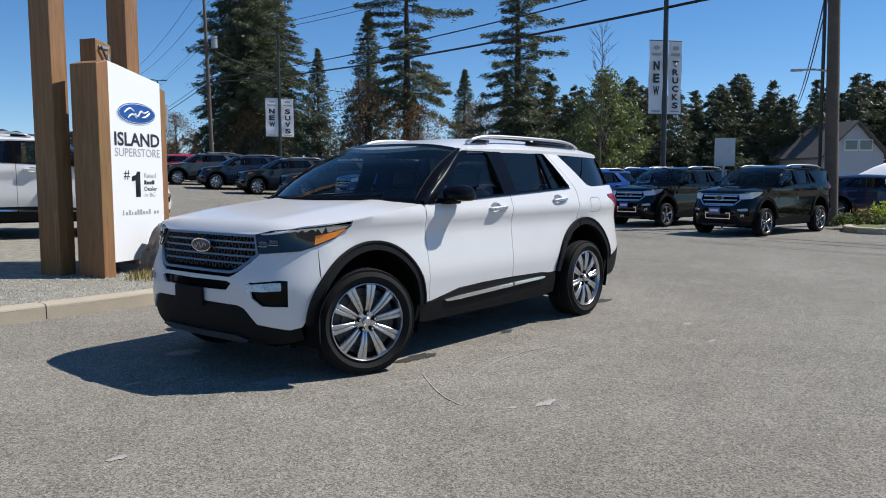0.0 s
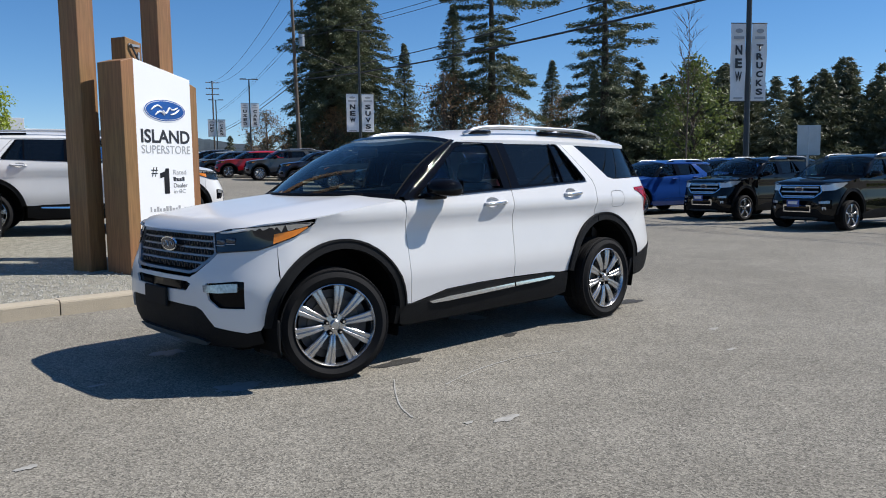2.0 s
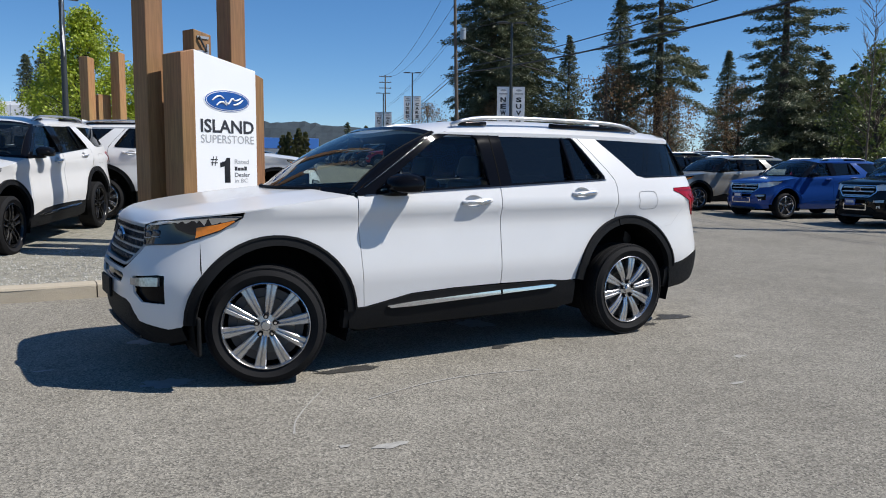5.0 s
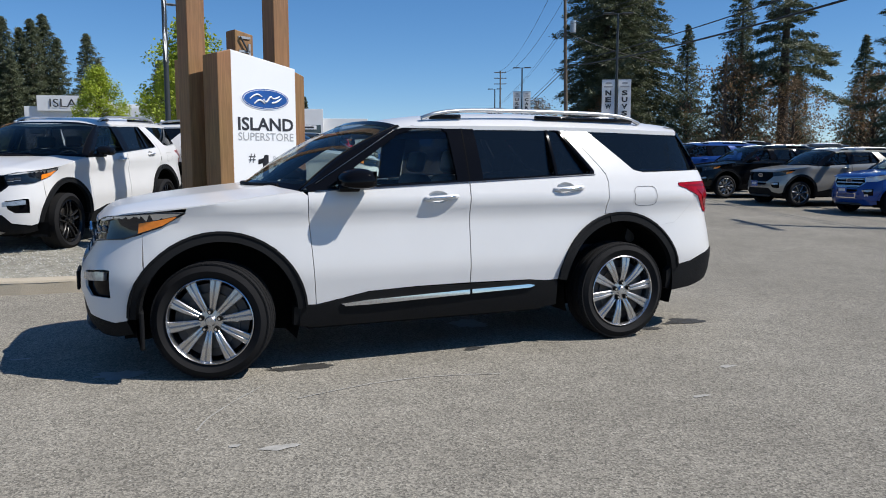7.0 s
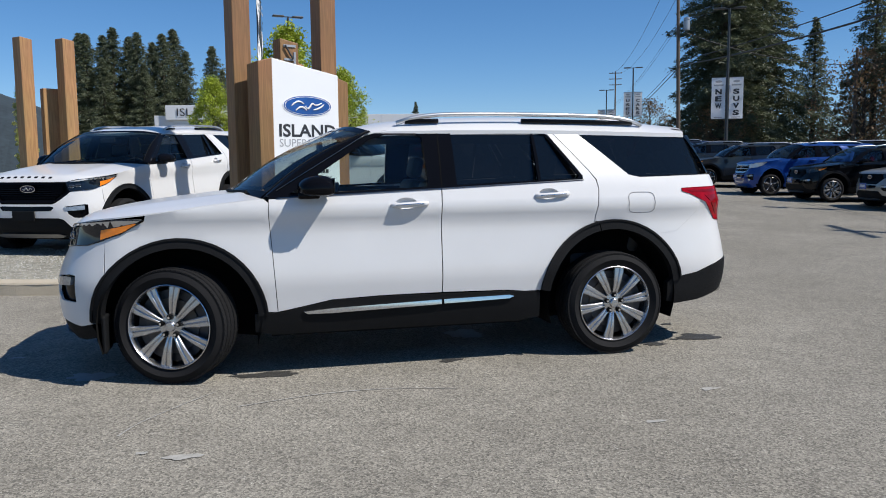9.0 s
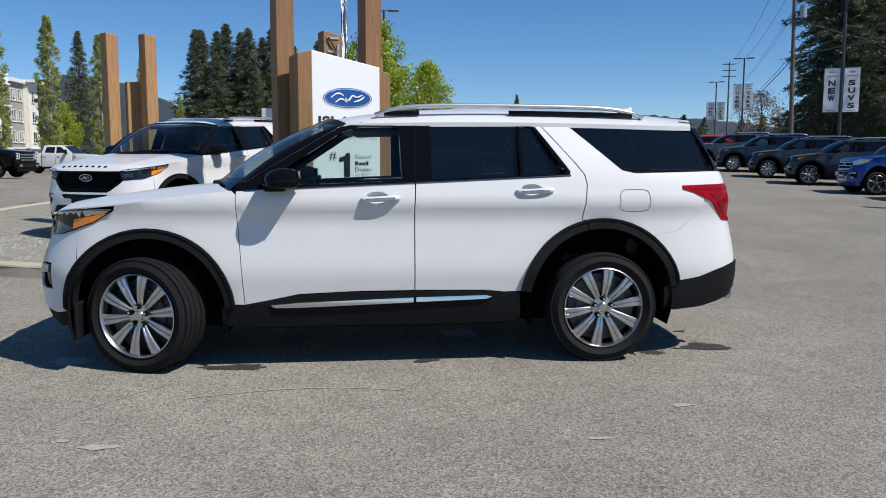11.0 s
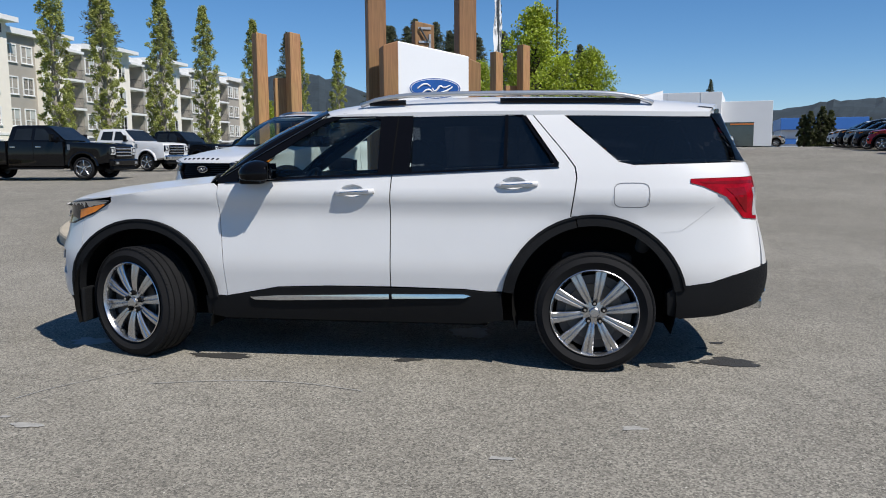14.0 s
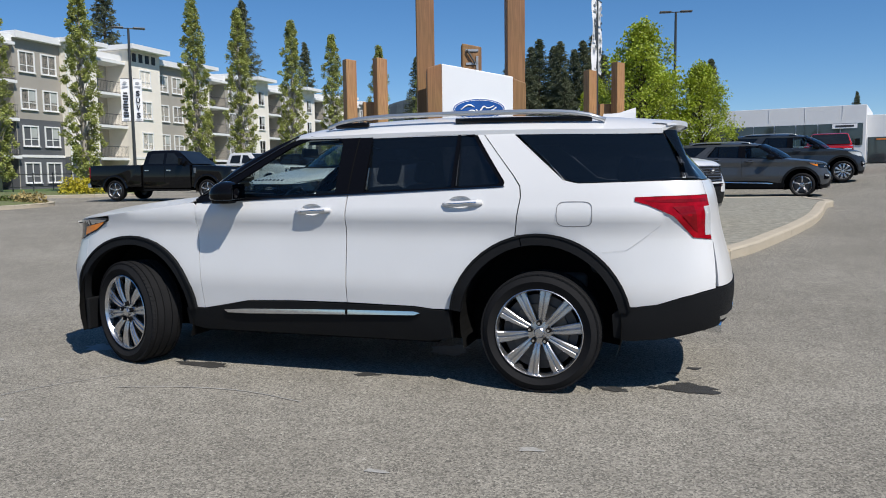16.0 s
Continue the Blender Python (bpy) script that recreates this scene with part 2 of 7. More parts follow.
def lathe(bm, prof, sides=48, m=None):
    """Turns a profile of (radius, y) round the y axis."""
    m = m or Matrix.Identity(4)
    rings = []
    for r, y in prof:
        rings.append([bm.verts.new(m @ Vector((r * math.cos(2 * math.pi * k / sides), y, r * math.sin(2 * math.pi * k / sides)))) for k in range(sides)])
    for x, y in zip(rings, rings[1:]):
        for k in range(sides):
            bm.faces.new((x[k], y[k], y[(k + 1) % sides], x[(k + 1) % sides]))
    return bm


# ---- ground ----
def clamp(v, a=0.0, b=1.0):
    return max(a, min(b, v))


EAST = [(-30, -0.1), (0, 0.0), (4, 0.0), (7, 0.05), (10, 0.15), (13, 0.30), (16.3, 0.40), (19.1, 0.52), (21.1, 0.62), (25.3, 0.82), (28.3, 1.02), (31.2, 1.17), (34.6, 1.31), (40, 1.44), (50, 1.55), (80, 1.70)]


def climb(y):
    """Height of the lane beside the parked row."""
    if y <= EAST[0][0]:
        return EAST[0][1]
    for (p, u), (q, v) in zip(EAST, EAST[1:]):
        if p <= y <= q:
            return u + (v - u) * (y - p) / (q - p)
    return EAST[-1][1]


def ground_z(x, y):
    """The lot climbs gently away from the driveway, more steeply to the north, and dips a little towards the street."""
    mid = 0.036 * (clamp(y, 2.5, 14) - 2.5) + max(0.0, climb(y) - 0.64) * (0.5 + 0.5 * clamp((y - 35) / 25)) + 0.25 * clamp((y - 35) / 25)
    if x < -5:
        k = clamp((-5 - x) / 10)
        return mid * (1 - k) + 0.018 * (clamp(y, 2.5, 28) - 2.5) * k
    t = clamp((x - 5) / 9)
    east = climb(y)
    far = clamp((x - 28) / 12)
    east = east * (1 - far) + min(east, 0.7) * far
    return mid * (1 - t) + east * t


def ground_sheet():
    xs = sorted({*np.round(np.arange(-60, 61, 1.5), 2).tolist(), -1500, -700, -300, -150, -90, 90, 150, 300, 700, 1500})
    ys = sorted({*np.round(np.arange(-24, 76, 1.5), 2).tolist(), -1500, -600, -200, -80, -45, 95, 140, 220, 400, 800, 1500})
    bm = bmesh.new()
    g = [[bm.verts.new((x, y, ground_z(x, y))) for x in xs] for y in ys]
    for j in range(len(ys) - 1):
        for i in range(len(xs) - 1):
            bm.faces.new((g[j][i], g[j][i + 1], g[j + 1][i + 1], g[j + 1][i]))
    return tagged(finish("ground", bm, M_ASPHALT, smooth=True), "weathered grey asphalt car lot with fine chippings and pale scuffs", "asphalt", kind="structure")


ground_sheet()

# island outline, counter-clockwise: front edge along y = 3, rounded west end, east side running north
ISLE = [(-0.5, 2.95), (1.5, 3.05), (3.0, 3.9), (4.35, 5.6), (5.2, 7.7), (6.2, 11.0), (6.9, 14.6), (7.2, 15.6), (6.9, 16.8), (6.4, 18.0),
        (2.0, 17.5), (-2.5, 15.5), (-5.0, 12.6), (-5.8, 10.0), (-5.6, 7.4), (-4.7, 5.1), (-3.4, 3.7), (-2.0, 3.1)]


def smooth_loop(pts, per=5, closed=True):
    out, n = [], len(pts)
    rng = range(n) if closed else range(n - 1)
    for i in rng:
        p = [Vector(pts[(i + k) % n] if closed else pts[clamp_i(i + k, n)]) for k in (-1, 0, 1, 2)]
        for s in range(per):
            t = s / per
            out.append(0.5 * ((2 * p[1]) + (p[2] - p[0]) * t + (2 * p[0] - 5 * p[1] + 4 * p[2] - p[3]) * t * t + (3 * p[1] - p[0] - 3 * p[2] + p[3]) * t ** 3))
    if not closed:
        out.append(Vector(pts[-1]))
    return out


def clamp_i(i, n):
    return max(0, min(n - 1, i))


def inside(p, poly):
    x, y, hit = p[0], p[1], False
    j = len(poly) - 1
    for i in range(len(poly)):
        a, b = poly[i], poly[j]
        if (a[1] > y) != (b[1] > y) and x < (b[0] - a[0]) * (y - a[1]) / (b[1] - a[1]) + a[0]:
            hit = not hit
        j = i
    return hit


def edge_gap(p, poly):
    best = 1e9
    for i in range(len(poly)):
        a, b = Vector(poly[i - 1][:2]), Vector(poly[i][:2])
        d = b - a
        t = clamp((Vector(p[:2]) - a).dot(d) / max(d.length_squared, 1e-12))
        best = min(best, (a + d * t - Vector(p[:2])).length)
    return best


def cdt(outline, step, extra=()):
    """Triangles that fill an outline, with inner points at even steps."""
    from mathutils.geometry import delaunay_2d_cdt
    pts = [Vector(p[:2]) for p in outline]
    n = len(pts)
    lo = (min(p.x for p in pts), min(p.y for p in pts))
    hi = (max(p.x for p in pts), max(p.y for p in pts))
    inner = []
    ny = int((hi[1] - lo[1]) / step) + 2
    nx = int((hi[0] - lo[0]) / step) + 2
    for j in range(ny):
        for i in range(nx):
            p = Vector((lo[0] + (i + 0.5 * (j % 2)) * step, lo[1] + j * step))
            if inside(p, pts) and edge_gap(p, pts) > 0.42 * step:
                inner.append(p)
    v, _, f, *_ = delaunay_2d_cdt(pts + inner, [(i, (i + 1) % n) for i in range(n)], [], 0, 1e-6)
    f = [t for t in f if inside((sum(v[i].x for i in t) / 3, sum(v[i].y for i in t) / 3), pts)]
    return v, f


def island(name, poly, label, mat_top, crown=0.05, kerb_w=0.22, kerb_h=0.15, step=0.8):
    loop = smooth_loop(poly, 6)
    root = thing(name, label, "island", kind="structure")
    v, f = cdt(loop, step)
    bm = bmesh.new()
    vs = []
    for p in v:
        g = edge_gap(p, loop)
        vs.append(bm.verts.new((p.x, p.y, ground_z(p.x, p.y) + kerb_h - 0.03 + crown * clamp(g / 1.2) + 0.012 * noise.noise((p.x * 1.3, p.y * 1.3, 0)))))
    for t in f:
        q = bm.faces.new([vs[i] for i in t])
        if q.normal.z < 0:
            pass
    bmesh.ops.recalc_face_normals(bm, faces=bm.faces)
    for q in bm.faces:
        q.normal_update()
        if q.normal.z < 0:
            q.normal_flip()
    part("bed", bm, mat_top, root, smooth=True)
    # kerb stones along the edge
    n = len(loop)
    length, run = 0.0, []
    for i in range(n):
        a, b = loop[i], loop[(i + 1) % n]
        run.append((length, a))
        length += (b - a).length
    count = max(3, int(length / 3.0))
    for k in range(count):
        a0, a1 = length * k / count + 0.006, length * (k + 1) / count - 0.006
        pts = []
        for s in range(7):
            q = a0 + (a1 - a0) * s / 6
            i = max(j for j in range(n) if run[j][0] <= q)
            a, b = loop[i], loop[(i + 1) % n]
            d = (b - a).normalized()
            p = a + d * (q - run[i][0])
            pts.append((p, Vector((d.y, -d.x))))
        bm = bmesh.new()
        prof = [(0.0, -0.1), (0.0, kerb_h - 0.035), (-0.012, kerb_h - 0.01), (-0.04, kerb_h), (-kerb_w + 0.02, kerb_h), (-kerb_w, kerb_h - 0.02), (-kerb_w, -0.1)]
        rows = [[bm.verts.new((p.x + o.x * u, p.y + o.y * u, ground_z(p.x, p.y) + w)) for u, w in prof] for p, o in pts]
        for r0, r1 in zip(rows, rows[1:]):
            for i in range(len(prof) - 1):
                bm.faces.new((r0[i], r0[i + 1], r1[i + 1], r1[i]))
        bm.faces.new(rows[0])
        bm.faces.new(rows[-1][::-1])
        bmesh.ops.recalc_face_normals(bm, faces=bm.faces)
        part("kerb_stone", bm, M_KERB, root)
    return root


island("island_1", ISLE, "raised gravel island with pale concrete kerb stones", M_GRAVEL)

# ---- cars ----
def paint(name, base, rough=0.28, metal=0.0, flake=0.03, spec=0.12, coat=0.7):
    m = material(name, base, rough, metal, spread=flake, size=3, fine=400, coat=coat, spec=spec)
    return m


M_WHITE_PAINT = paint("white pearl paint", (0.64, 0.64, 0.64), 0.34, coat=0.7, spec=0.2)
M_WHITE_PAINT.node_tree.nodes["Principled BSDF"].inputs["Coat Roughness"].default_value = 0.16
M_BLACK_PAINT = paint("black car paint", (0.004, 0.0042, 0.005), 0.5, spec=0.0)
M_NAVY_PAINT = paint("dark navy car paint", (0.012, 0.018, 0.045), 0.25)
M_BLUE_PAINT = paint("bright blue car paint", (0.010, 0.05, 0.23), 0.3, 0.1)
M_SILVER_PAINT = paint("warm silver car paint", (0.33, 0.32, 0.29), 0.3, 0.5)
M_GREY_PAINT = paint("charcoal grey car paint", (0.075, 0.08, 0.085), 0.28, 0.4)
M_SLATE_PAINT = paint("slate grey car paint", (0.03, 0.036, 0.045), 0.28, 0.3)
M_RED_PAINT = paint("red car paint", (0.36, 0.012, 0.018), 0.25)
M_GLOSS_BLACK = material("gloss black trim", (0.004, 0.004, 0.005), 0.05, spread=0.05, spec=0.13)
M_CLADDING = material("grained black plastic", (0.0085, 0.009, 0.010), 0.62, spread=0.12, size=5, fine=500, bump=0.25, spec=0.13)
M_LINER = material("black wheelhouse felt", (0.005, 0.005, 0.005), 0.95, spread=0.2, spec=0.1)
M_CHROME = material("bright chrome", (0.72, 0.73, 0.75), 0.12, 1.0, spread=0.04)
M_SATIN = material("satin aluminium", (0.62, 0.62, 0.62), 0.36, 0.85, spread=0.04)
M_RIM = material("machined alloy", (0.54, 0.54, 0.55), 0.27, 0.95, spread=0.06)
M_RIM_DARK = material("dark alloy pocket", (0.06, 0.06, 0.065), 0.4, 0.7, spread=0.1)
M_RIM_BLACK = material("gloss black alloy", (0.012, 0.012, 0.013), 0.2, 0.3, spread=0.1)
M_TYRE = material("tyre rubber", (0.010, 0.010, 0.011), 0.8, spread=0.2, size=8, fine=200, bump=0.3, spec=0.2)
M_BRAKE = material("cast brake disc", (0.10, 0.095, 0.09), 0.5, 0.8, spread=0.2)
M_SEAT = material("charcoal seat leather", (0.025, 0.025, 0.028), 0.55, spread=0.15, size=8)
M_DASH = material("dark dashboard", (0.018, 0.018, 0.02), 0.6, spread=0.15)
M_RED_LENS = material("red tail lamp lens", (0.27, 0.002, 0.009), 0.2, spread=0.35, size=12, fine=40, coat=0.1, spec=0.12)
M_RED_DEEP = material("deep red reflector", (0.18, 0.003, 0.007), 0.2, spread=0.3, size=14, coat=0.2, spec=0.15)
M_CLEAR_LENS = material("clear lamp lens", (0.66, 0.68, 0.69), 0.1, 0.2, spread=0.2, coat=1.0)
M_GREY_LENS = material("dull clear lens bar", (0.36, 0.37, 0.38), 0.12, 0.5, spread=0.35, size=30, coat=0.5)
M_LAMP_DARK = material("smoked headlamp housing", (0.007, 0.010, 0.016), 0.06, 0.0, spread=0.5, size=10, fine=60, coat=0.5, spec=0.4)
M_AMBER = material("amber reflector", (0.95, 0.25, 0.02), 0.2, spread=0.15, size=20, coat=1.0)
M_PROJECTOR = material("headlamp projector", (0.05, 0.06, 0.08), 0.2, 0.6, spread=0.6, size=30, coat=0.3)
M_MIRROR = material("mirror glass", (0.05, 0.055, 0.06), 0.03, 1.0, spread=0.03)
M_CARD = material("pale green card", (0.45, 0.62, 0.52), 0.7, spread=0.1, size=20)
M_SEAM = material("fine bumper seam", (0.44, 0.44, 0.445), 0.6, spread=0.05)
M_DARK_CHROME = material("smoked chrome", (0.16, 0.165, 0.17), 0.2, 1.0, spread=0.05)
M_GAP = material("shadowed panel gap", (0.16, 0.16, 0.165), 0.6, spread=0.05)
M_GRILLE = material("satin grey grille bar", (0.26, 0.26, 0.27), 0.34, 0.85, spread=0.1)
M_GRILLE_DARK = material("dark grey grille mesh", (0.085, 0.085, 0.09), 0.4, 0.7, spread=0.1)
M_GLASS = glass("windscreen glass", (0.74, 0.83, 0.81), 0.20)
M_GLASS_CLEAR = glass("front door glass", (0.80, 0.89, 0.86), 0.05)
M_GLASS_DARK = glass("privacy glass", (0.16, 0.17, 0.19), 0.62)


def lerp_table(tab, v):
    if v <= tab[0][0]:
        return tab[0][1]
    for (a, p), (b, q) in zip(tab, tab[1:]):
        if v <= b:
            t = (v - a) / (b - a)
            return p + (q - p) * t
    return tab[-1][1]


def smooth_table(tab, n=160):
    """A smooth curve through a table, sampled evenly."""
    pts = smooth_loop([(a, b) for a, b in tab], 12, closed=False)
    return [(p.x, p.y) for p in pts]


PLAN = [(-0.778, 0), (-0.773, 0.25), (-0.757, 0.46), (-0.710, 0.64), (-0.612, 0.78), (-0.455, 0.882), (-0.25, 0.937), (0.2, 0.957), (0.9, 0.961), (1.6, 0.962),
        (2.3, 0.962), (2.9, 0.960), (3.4, 0.945), (3.72, 0.90), (3.95, 0.82), (4.08, 0.68), (4.14, 0.45), (4.16, 0.2), (4.165, 0)]
SIDE_IN = smooth_table([(0.20, 0.10), (0.30, 0.06), (0.42, 0.030), (0.50, 0.020), (0.56, 0.013), (0.605, 0.006), (0.64, 0.005), (0.70, 0.009), (0.80, 0.020), (0.90, 0.031), (0.96, 0.036), (1.01, 0.031), (1.055, 0.016), (1.09, 0.007), (1.13, 0.021),
                        (1.22, 0.052), (1.28, 0.078), (1.40, 0.135), (1.52, 0.20), (1.60, 0.25), (1.66, 0.31)])
FRONT_IN = smooth_table([(0.20, 0.16), (0.28, 0.07), (0.36, 0.02), (0.5, 0.0), (0.62, 0.0), (0.70, 0.012), (0.76, 0.034), (0.82, 0.062), (0.88, 0.084), (0.95, 0.104), (1.0, 0.120), (1.06, 0.158), (1.12, 0.25)])
REAR_IN = smooth_table([(0.2, 0.2), (0.35, 0.08), (0.45, 0.02), (0.55, 0.0), (0.64, 0.0), (0.70, 0.008), (0.80, 0.030), (0.93, 0.066), (1.05, 0.092), (1.2, 0.118), (1.3, 0.165),
                        (1.45, 0.30), (1.6, 0.42), (1.66, 0.47)])

_plan = smooth_loop(PLAN, 16, closed=False)
_arc = [0.0]
for _a, _b in zip(_plan, _plan[1:]):
    _arc.append(_arc[-1] + (_b - _a).length)
_k0 = min(range(len(_plan)), key=lambda i: abs(_plan[i].x) + (0 if _plan[i].y > 0.9 else 9))
_arc = [s - _arc[_k0] for s in _arc]


def plan_at(u):
    lo, hi = 0, len(_arc) - 2
    while lo < hi:
        mid = (lo + hi + 1) // 2
        if _arc[mid] <= u:
            lo = mid
        else:
            hi = mid - 1
    a, b = _plan[lo], _plan[lo + 1]
    t = clamp((u - _arc[lo]) / (_arc[lo + 1] - _arc[lo]), -0.5, 1.5)
    p = a + (b - a) * t

    def nrm(i):
        d = _plan[min(i + 1, len(_plan) - 1)] - _plan[max(i - 1, 0)]
        return Vector((-d.y, d.x)).normalized()
    return p, (nrm(lo) * (1 - t) + nrm(lo + 1) * t).normalized()


def U(side, v):
    """The way round the body for a place x on the flank, or y on the nose or tail."""
    if side == "s":
        idx = [i for i in range(len(_plan) - 1) if _plan[i].y > 0.5 and (_plan[i].x - v) * (_plan[i + 1].x - v) <= 0]
        i = idx[0]
        t = (v - _plan[i].x) / (_plan[i + 1].x - _plan[i].x)
    else:
        idx = [i for i in range(len(_plan) - 1) if (_plan[i].x < -0.2 if side == "f" else _plan[i].x > 3.3) and (_plan[i].y - v) * (_plan[i + 1].y - v) <= 0]
        i = idx[0] if side == "f" else idx[-1]
        t = (v - _plan[i].y) / (_plan[i + 1].y - _plan[i].y)
    return _arc[i] + t * (_arc[i + 1] - _arc[i])


def skin(u, z, d=0.0):
    """A point of the body's skin, d metres inside it, on the side where y is positive."""
    p, nv = plan_at(u)
    wx, wy = nv.x * nv.x, nv.y * nv.y
    o = wy * lerp_table(SIDE_IN, z) + wx * lerp_table(FRONT_IN if nv.x < 0 else REAR_IN, z)
    q = p - nv * (o + d)
    return Vector((q.x, max(q.y, 0.0), z))


def arc_pts(cx, cz, r, a0, a1, n=14):
    return [(cx + r * math.cos(radians(a0 + (a1 - a0) * i / n)), cz + r * math.sin(radians(a0 + (a1 - a0) * i / n))) for i in range(n + 1)]


def outline(pts, step):
    """Turns a list of ('s', x, z), ('f', y, z), ('r', y, z) points into an even outline round the body."""
    flat = []
    for q in pts:
        flat.append((U(q[0], q[1]), q[2]) if isinstance(q[0], str) else (U("s", q[0]), q[1]))
    out = []
    for i, a in enumerate(flat):
        b = flat[(i + 1) % len(flat)]
        n = max(1, int(math.hypot(b[0] - a[0], b[1] - a[1]) / step))
        out += [(a[0] + (b[0] - a[0]) * k / n, a[1] + (b[1] - a[1]) * k / n) for k in range(n)]
    return out


def fill(out, holes, step):
    from mathutils.geometry import delaunay_2d_cdt
    pts, edges = [Vector(p) for p in out], []
    n = len(pts)
    edges += [(i, (i + 1) % n) for i in range(n)]
    for h in holes:
        k = len(pts)
        pts += [Vector(p) for p in h]
        edges += [(k + i, k + (i + 1) % len(h)) for i in range(len(h))]
    rims = [list(map(Vector, q)) for q in (out, *holes)]
    lo = (min(p.x for p in pts), min(p.y for p in pts))
    hi = (max(p.x for p in pts), max(p.y for p in pts))
    inner = []
    for j in range(int((hi[1] - lo[1]) / step) + 2):
        for i in range(int((hi[0] - lo[0]) / step) + 2):
            p = Vector((lo[0] + (i + 0.5 * (j % 2)) * step, lo[1] + j * step))
            if inside(p, rims[0]) and not any(inside(p, h) for h in rims[1:]) and all(edge_gap(p, h) > 0.4 * step for h in rims):
                inner.append(p)
    v, _, f, *_ = delaunay_2d_cdt(pts + inner, edges, [], 0, 1e-7)
    keep = []
    for t in f:
        c = (sum(v[i].x for i in t) / 3, sum(v[i].y for i in t) / 3)
        if inside(c, rims[0]) and not any(inside(c, h) for h in rims[1:]):
            keep.append(t)
    return v, keep


def shell(v, f, mapping, thick, bm=None, flip=1.0, warp=None):
    """A sheet of skin with folded-in edges. mapping(u, v, d) gives a point d metres inside the skin."""
    bm = bm or bmesh.new()
    w = warp or (lambda p: p)
    s = Vector((1, flip, 1))
    at = lambda p, d: bm.verts.new(w(mapping(p.x, p.y, d) * s))
    top = [at(p, 0.0) for p in v]
    count = {}
    for t in f:
        for a, b in zip(t, (*t[1:], t[0])):
            count[frozenset((a, b))] = count.get(frozenset((a, b)), 0) + 1
    low = {}
    for t in f:
        c = Vector((sum(v[i].x for i in t) / 3, sum(v[i].y for i in t) / 3))
        out = (w(mapping(c.x, c.y, 0.0) * s) - w(mapping(c.x, c.y, 0.02) * s))
        q = [top[i] for i in t]
        nv = (q[1].co - q[0].co).cross(q[2].co - q[0].co)
        if nv.length < 1e-12:
            continue
        order = list(t) if nv.dot(out) > 0 else list(t)[::-1]
        bm.faces.new([top[i] for i in order])
        for a, b in zip(order, (*order[1:], order[0])):
            if count[frozenset((a, b))] == 1 and thick:
                for i in (a, b):
                    if i not in low:
                        low[i] = at(v[i], thick)
                bm.faces.new((top[b], top[a], low[a], low[b]))
    for q in list(bm.verts):
        if not q.link_faces:
            bm.verts.remove(q)
    return bm


def panel(name, pts, mat, root, holes=(), step=0.08, thick=0.015, lift=0.0, both=False, warp=None, label="", mapping=None):
    """Body panels for both flanks: two parts, or one that spans the middle."""
    mp = mapping or skin
    out = outline(pts, step)
    v, f = fill(out, [outline(h, step) for h in holes], step)
    lifted = lambda u, z, d: mp(u, z, d - lift)
    made = []
    if both:
        bm = shell(v, f, lifted, thick, None, -1.0, warp)
        shell(v, f, lifted, thick, bm, 1.0, warp)
        bmesh.ops.remove_doubles(bm, verts=bm.verts, dist=0.0005)
        made.append(part(name, bm, mat, root, label, True, 38))
    else:
        for sgn in (-1.0, 1.0):
            made.append(part(name, shell(v, f, lifted, thick, None, sgn, warp), mat, root, label, True, 38))
    return made


def grid_sheet(rows, bm=None):
    bm = bm or bmesh.new()
    g = [[bm.verts.new(p) for p in r] for r in rows]
    for a, b in zip(g, g[1:]):
        for i in range(len(a) - 1):
            bm.faces.new((a[i], a[i + 1], b[i + 1], b[i]))
    return bm


def fold_edges(bm, depth):
    """Folds the open edges of a sheet down, so that it shows a thickness."""
    es = [e for e in bm.edges if e.is_boundary]
    r = bmesh.ops.extrude_edge_only(bm, edges=es)
    for q in r["geom"]:
        if isinstance(q, bmesh.types.BMVert):
            q.co.z -= depth
    return bm


HANDLES = ((1.525, 1.105), (2.545, 1.152))
ARCH_F, ARCH_R = (0.043, 0.385), (3.016, 0.415)
HOOD_EDGE = smooth_table([(-0.80, 0.98), (-0.70, 1.006), (-0.58, 1.036), (-0.3, 1.067), (0.0, 1.10), (0.3, 1.14), (0.6, 1.172)])
HOOD_CROWN = smooth_table([(-0.78, 0.96), (-0.72, 0.998), (-0.69, 1.018), (-0.64, 1.044), (-0.52, 1.082), (-0.3, 1.120), (0.0, 1.16), (0.3, 1.19), (0.6, 1.215)])
ROOF_TOP = smooth_table([(1.05, 1.57), (1.25, 1.645), (1.55, 1.69), (1.9, 1.715), (2.4, 1.725), (3.0, 1.712), (3.4, 1.69), (3.8, 1.655), (3.92, 1.64)])
ROOF_LOW = smooth_table([(1.05, 1.52), (1.30, 1.595), (1.7, 1.612), (2.3, 1.618), (3.0, 1.612), (3.5, 1.602), (3.92, 1.60)])


def roof_half(x):
    return skin(U("s", min(x, 3.72)), 1.6).y - 0.30 * max(0, x - 3.72) + 0.008


def roof_rows(x0=1.12, x1=3.86, n=34, m=22):
    rows = []
    for j in range(m + 1):
        s = -1 + 2 * j / m
        s = math.copysign(abs(s) ** 0.8, s)
        row = []
        for i in range(n + 1):
            a = x0 + 0.17 * s * s
            b = x1 - 0.14 * s * s
            x = a + (b - a) * i / n
            h, lo, top = roof_half(x), lerp_table(ROOF_LOW, x), lerp_table(ROOF_TOP, x) + 0.012
            row.append((x, h * s, lo + (top - lo) * (1 - abs(s) ** 4.2)))
        rows.append(row)
    return rows


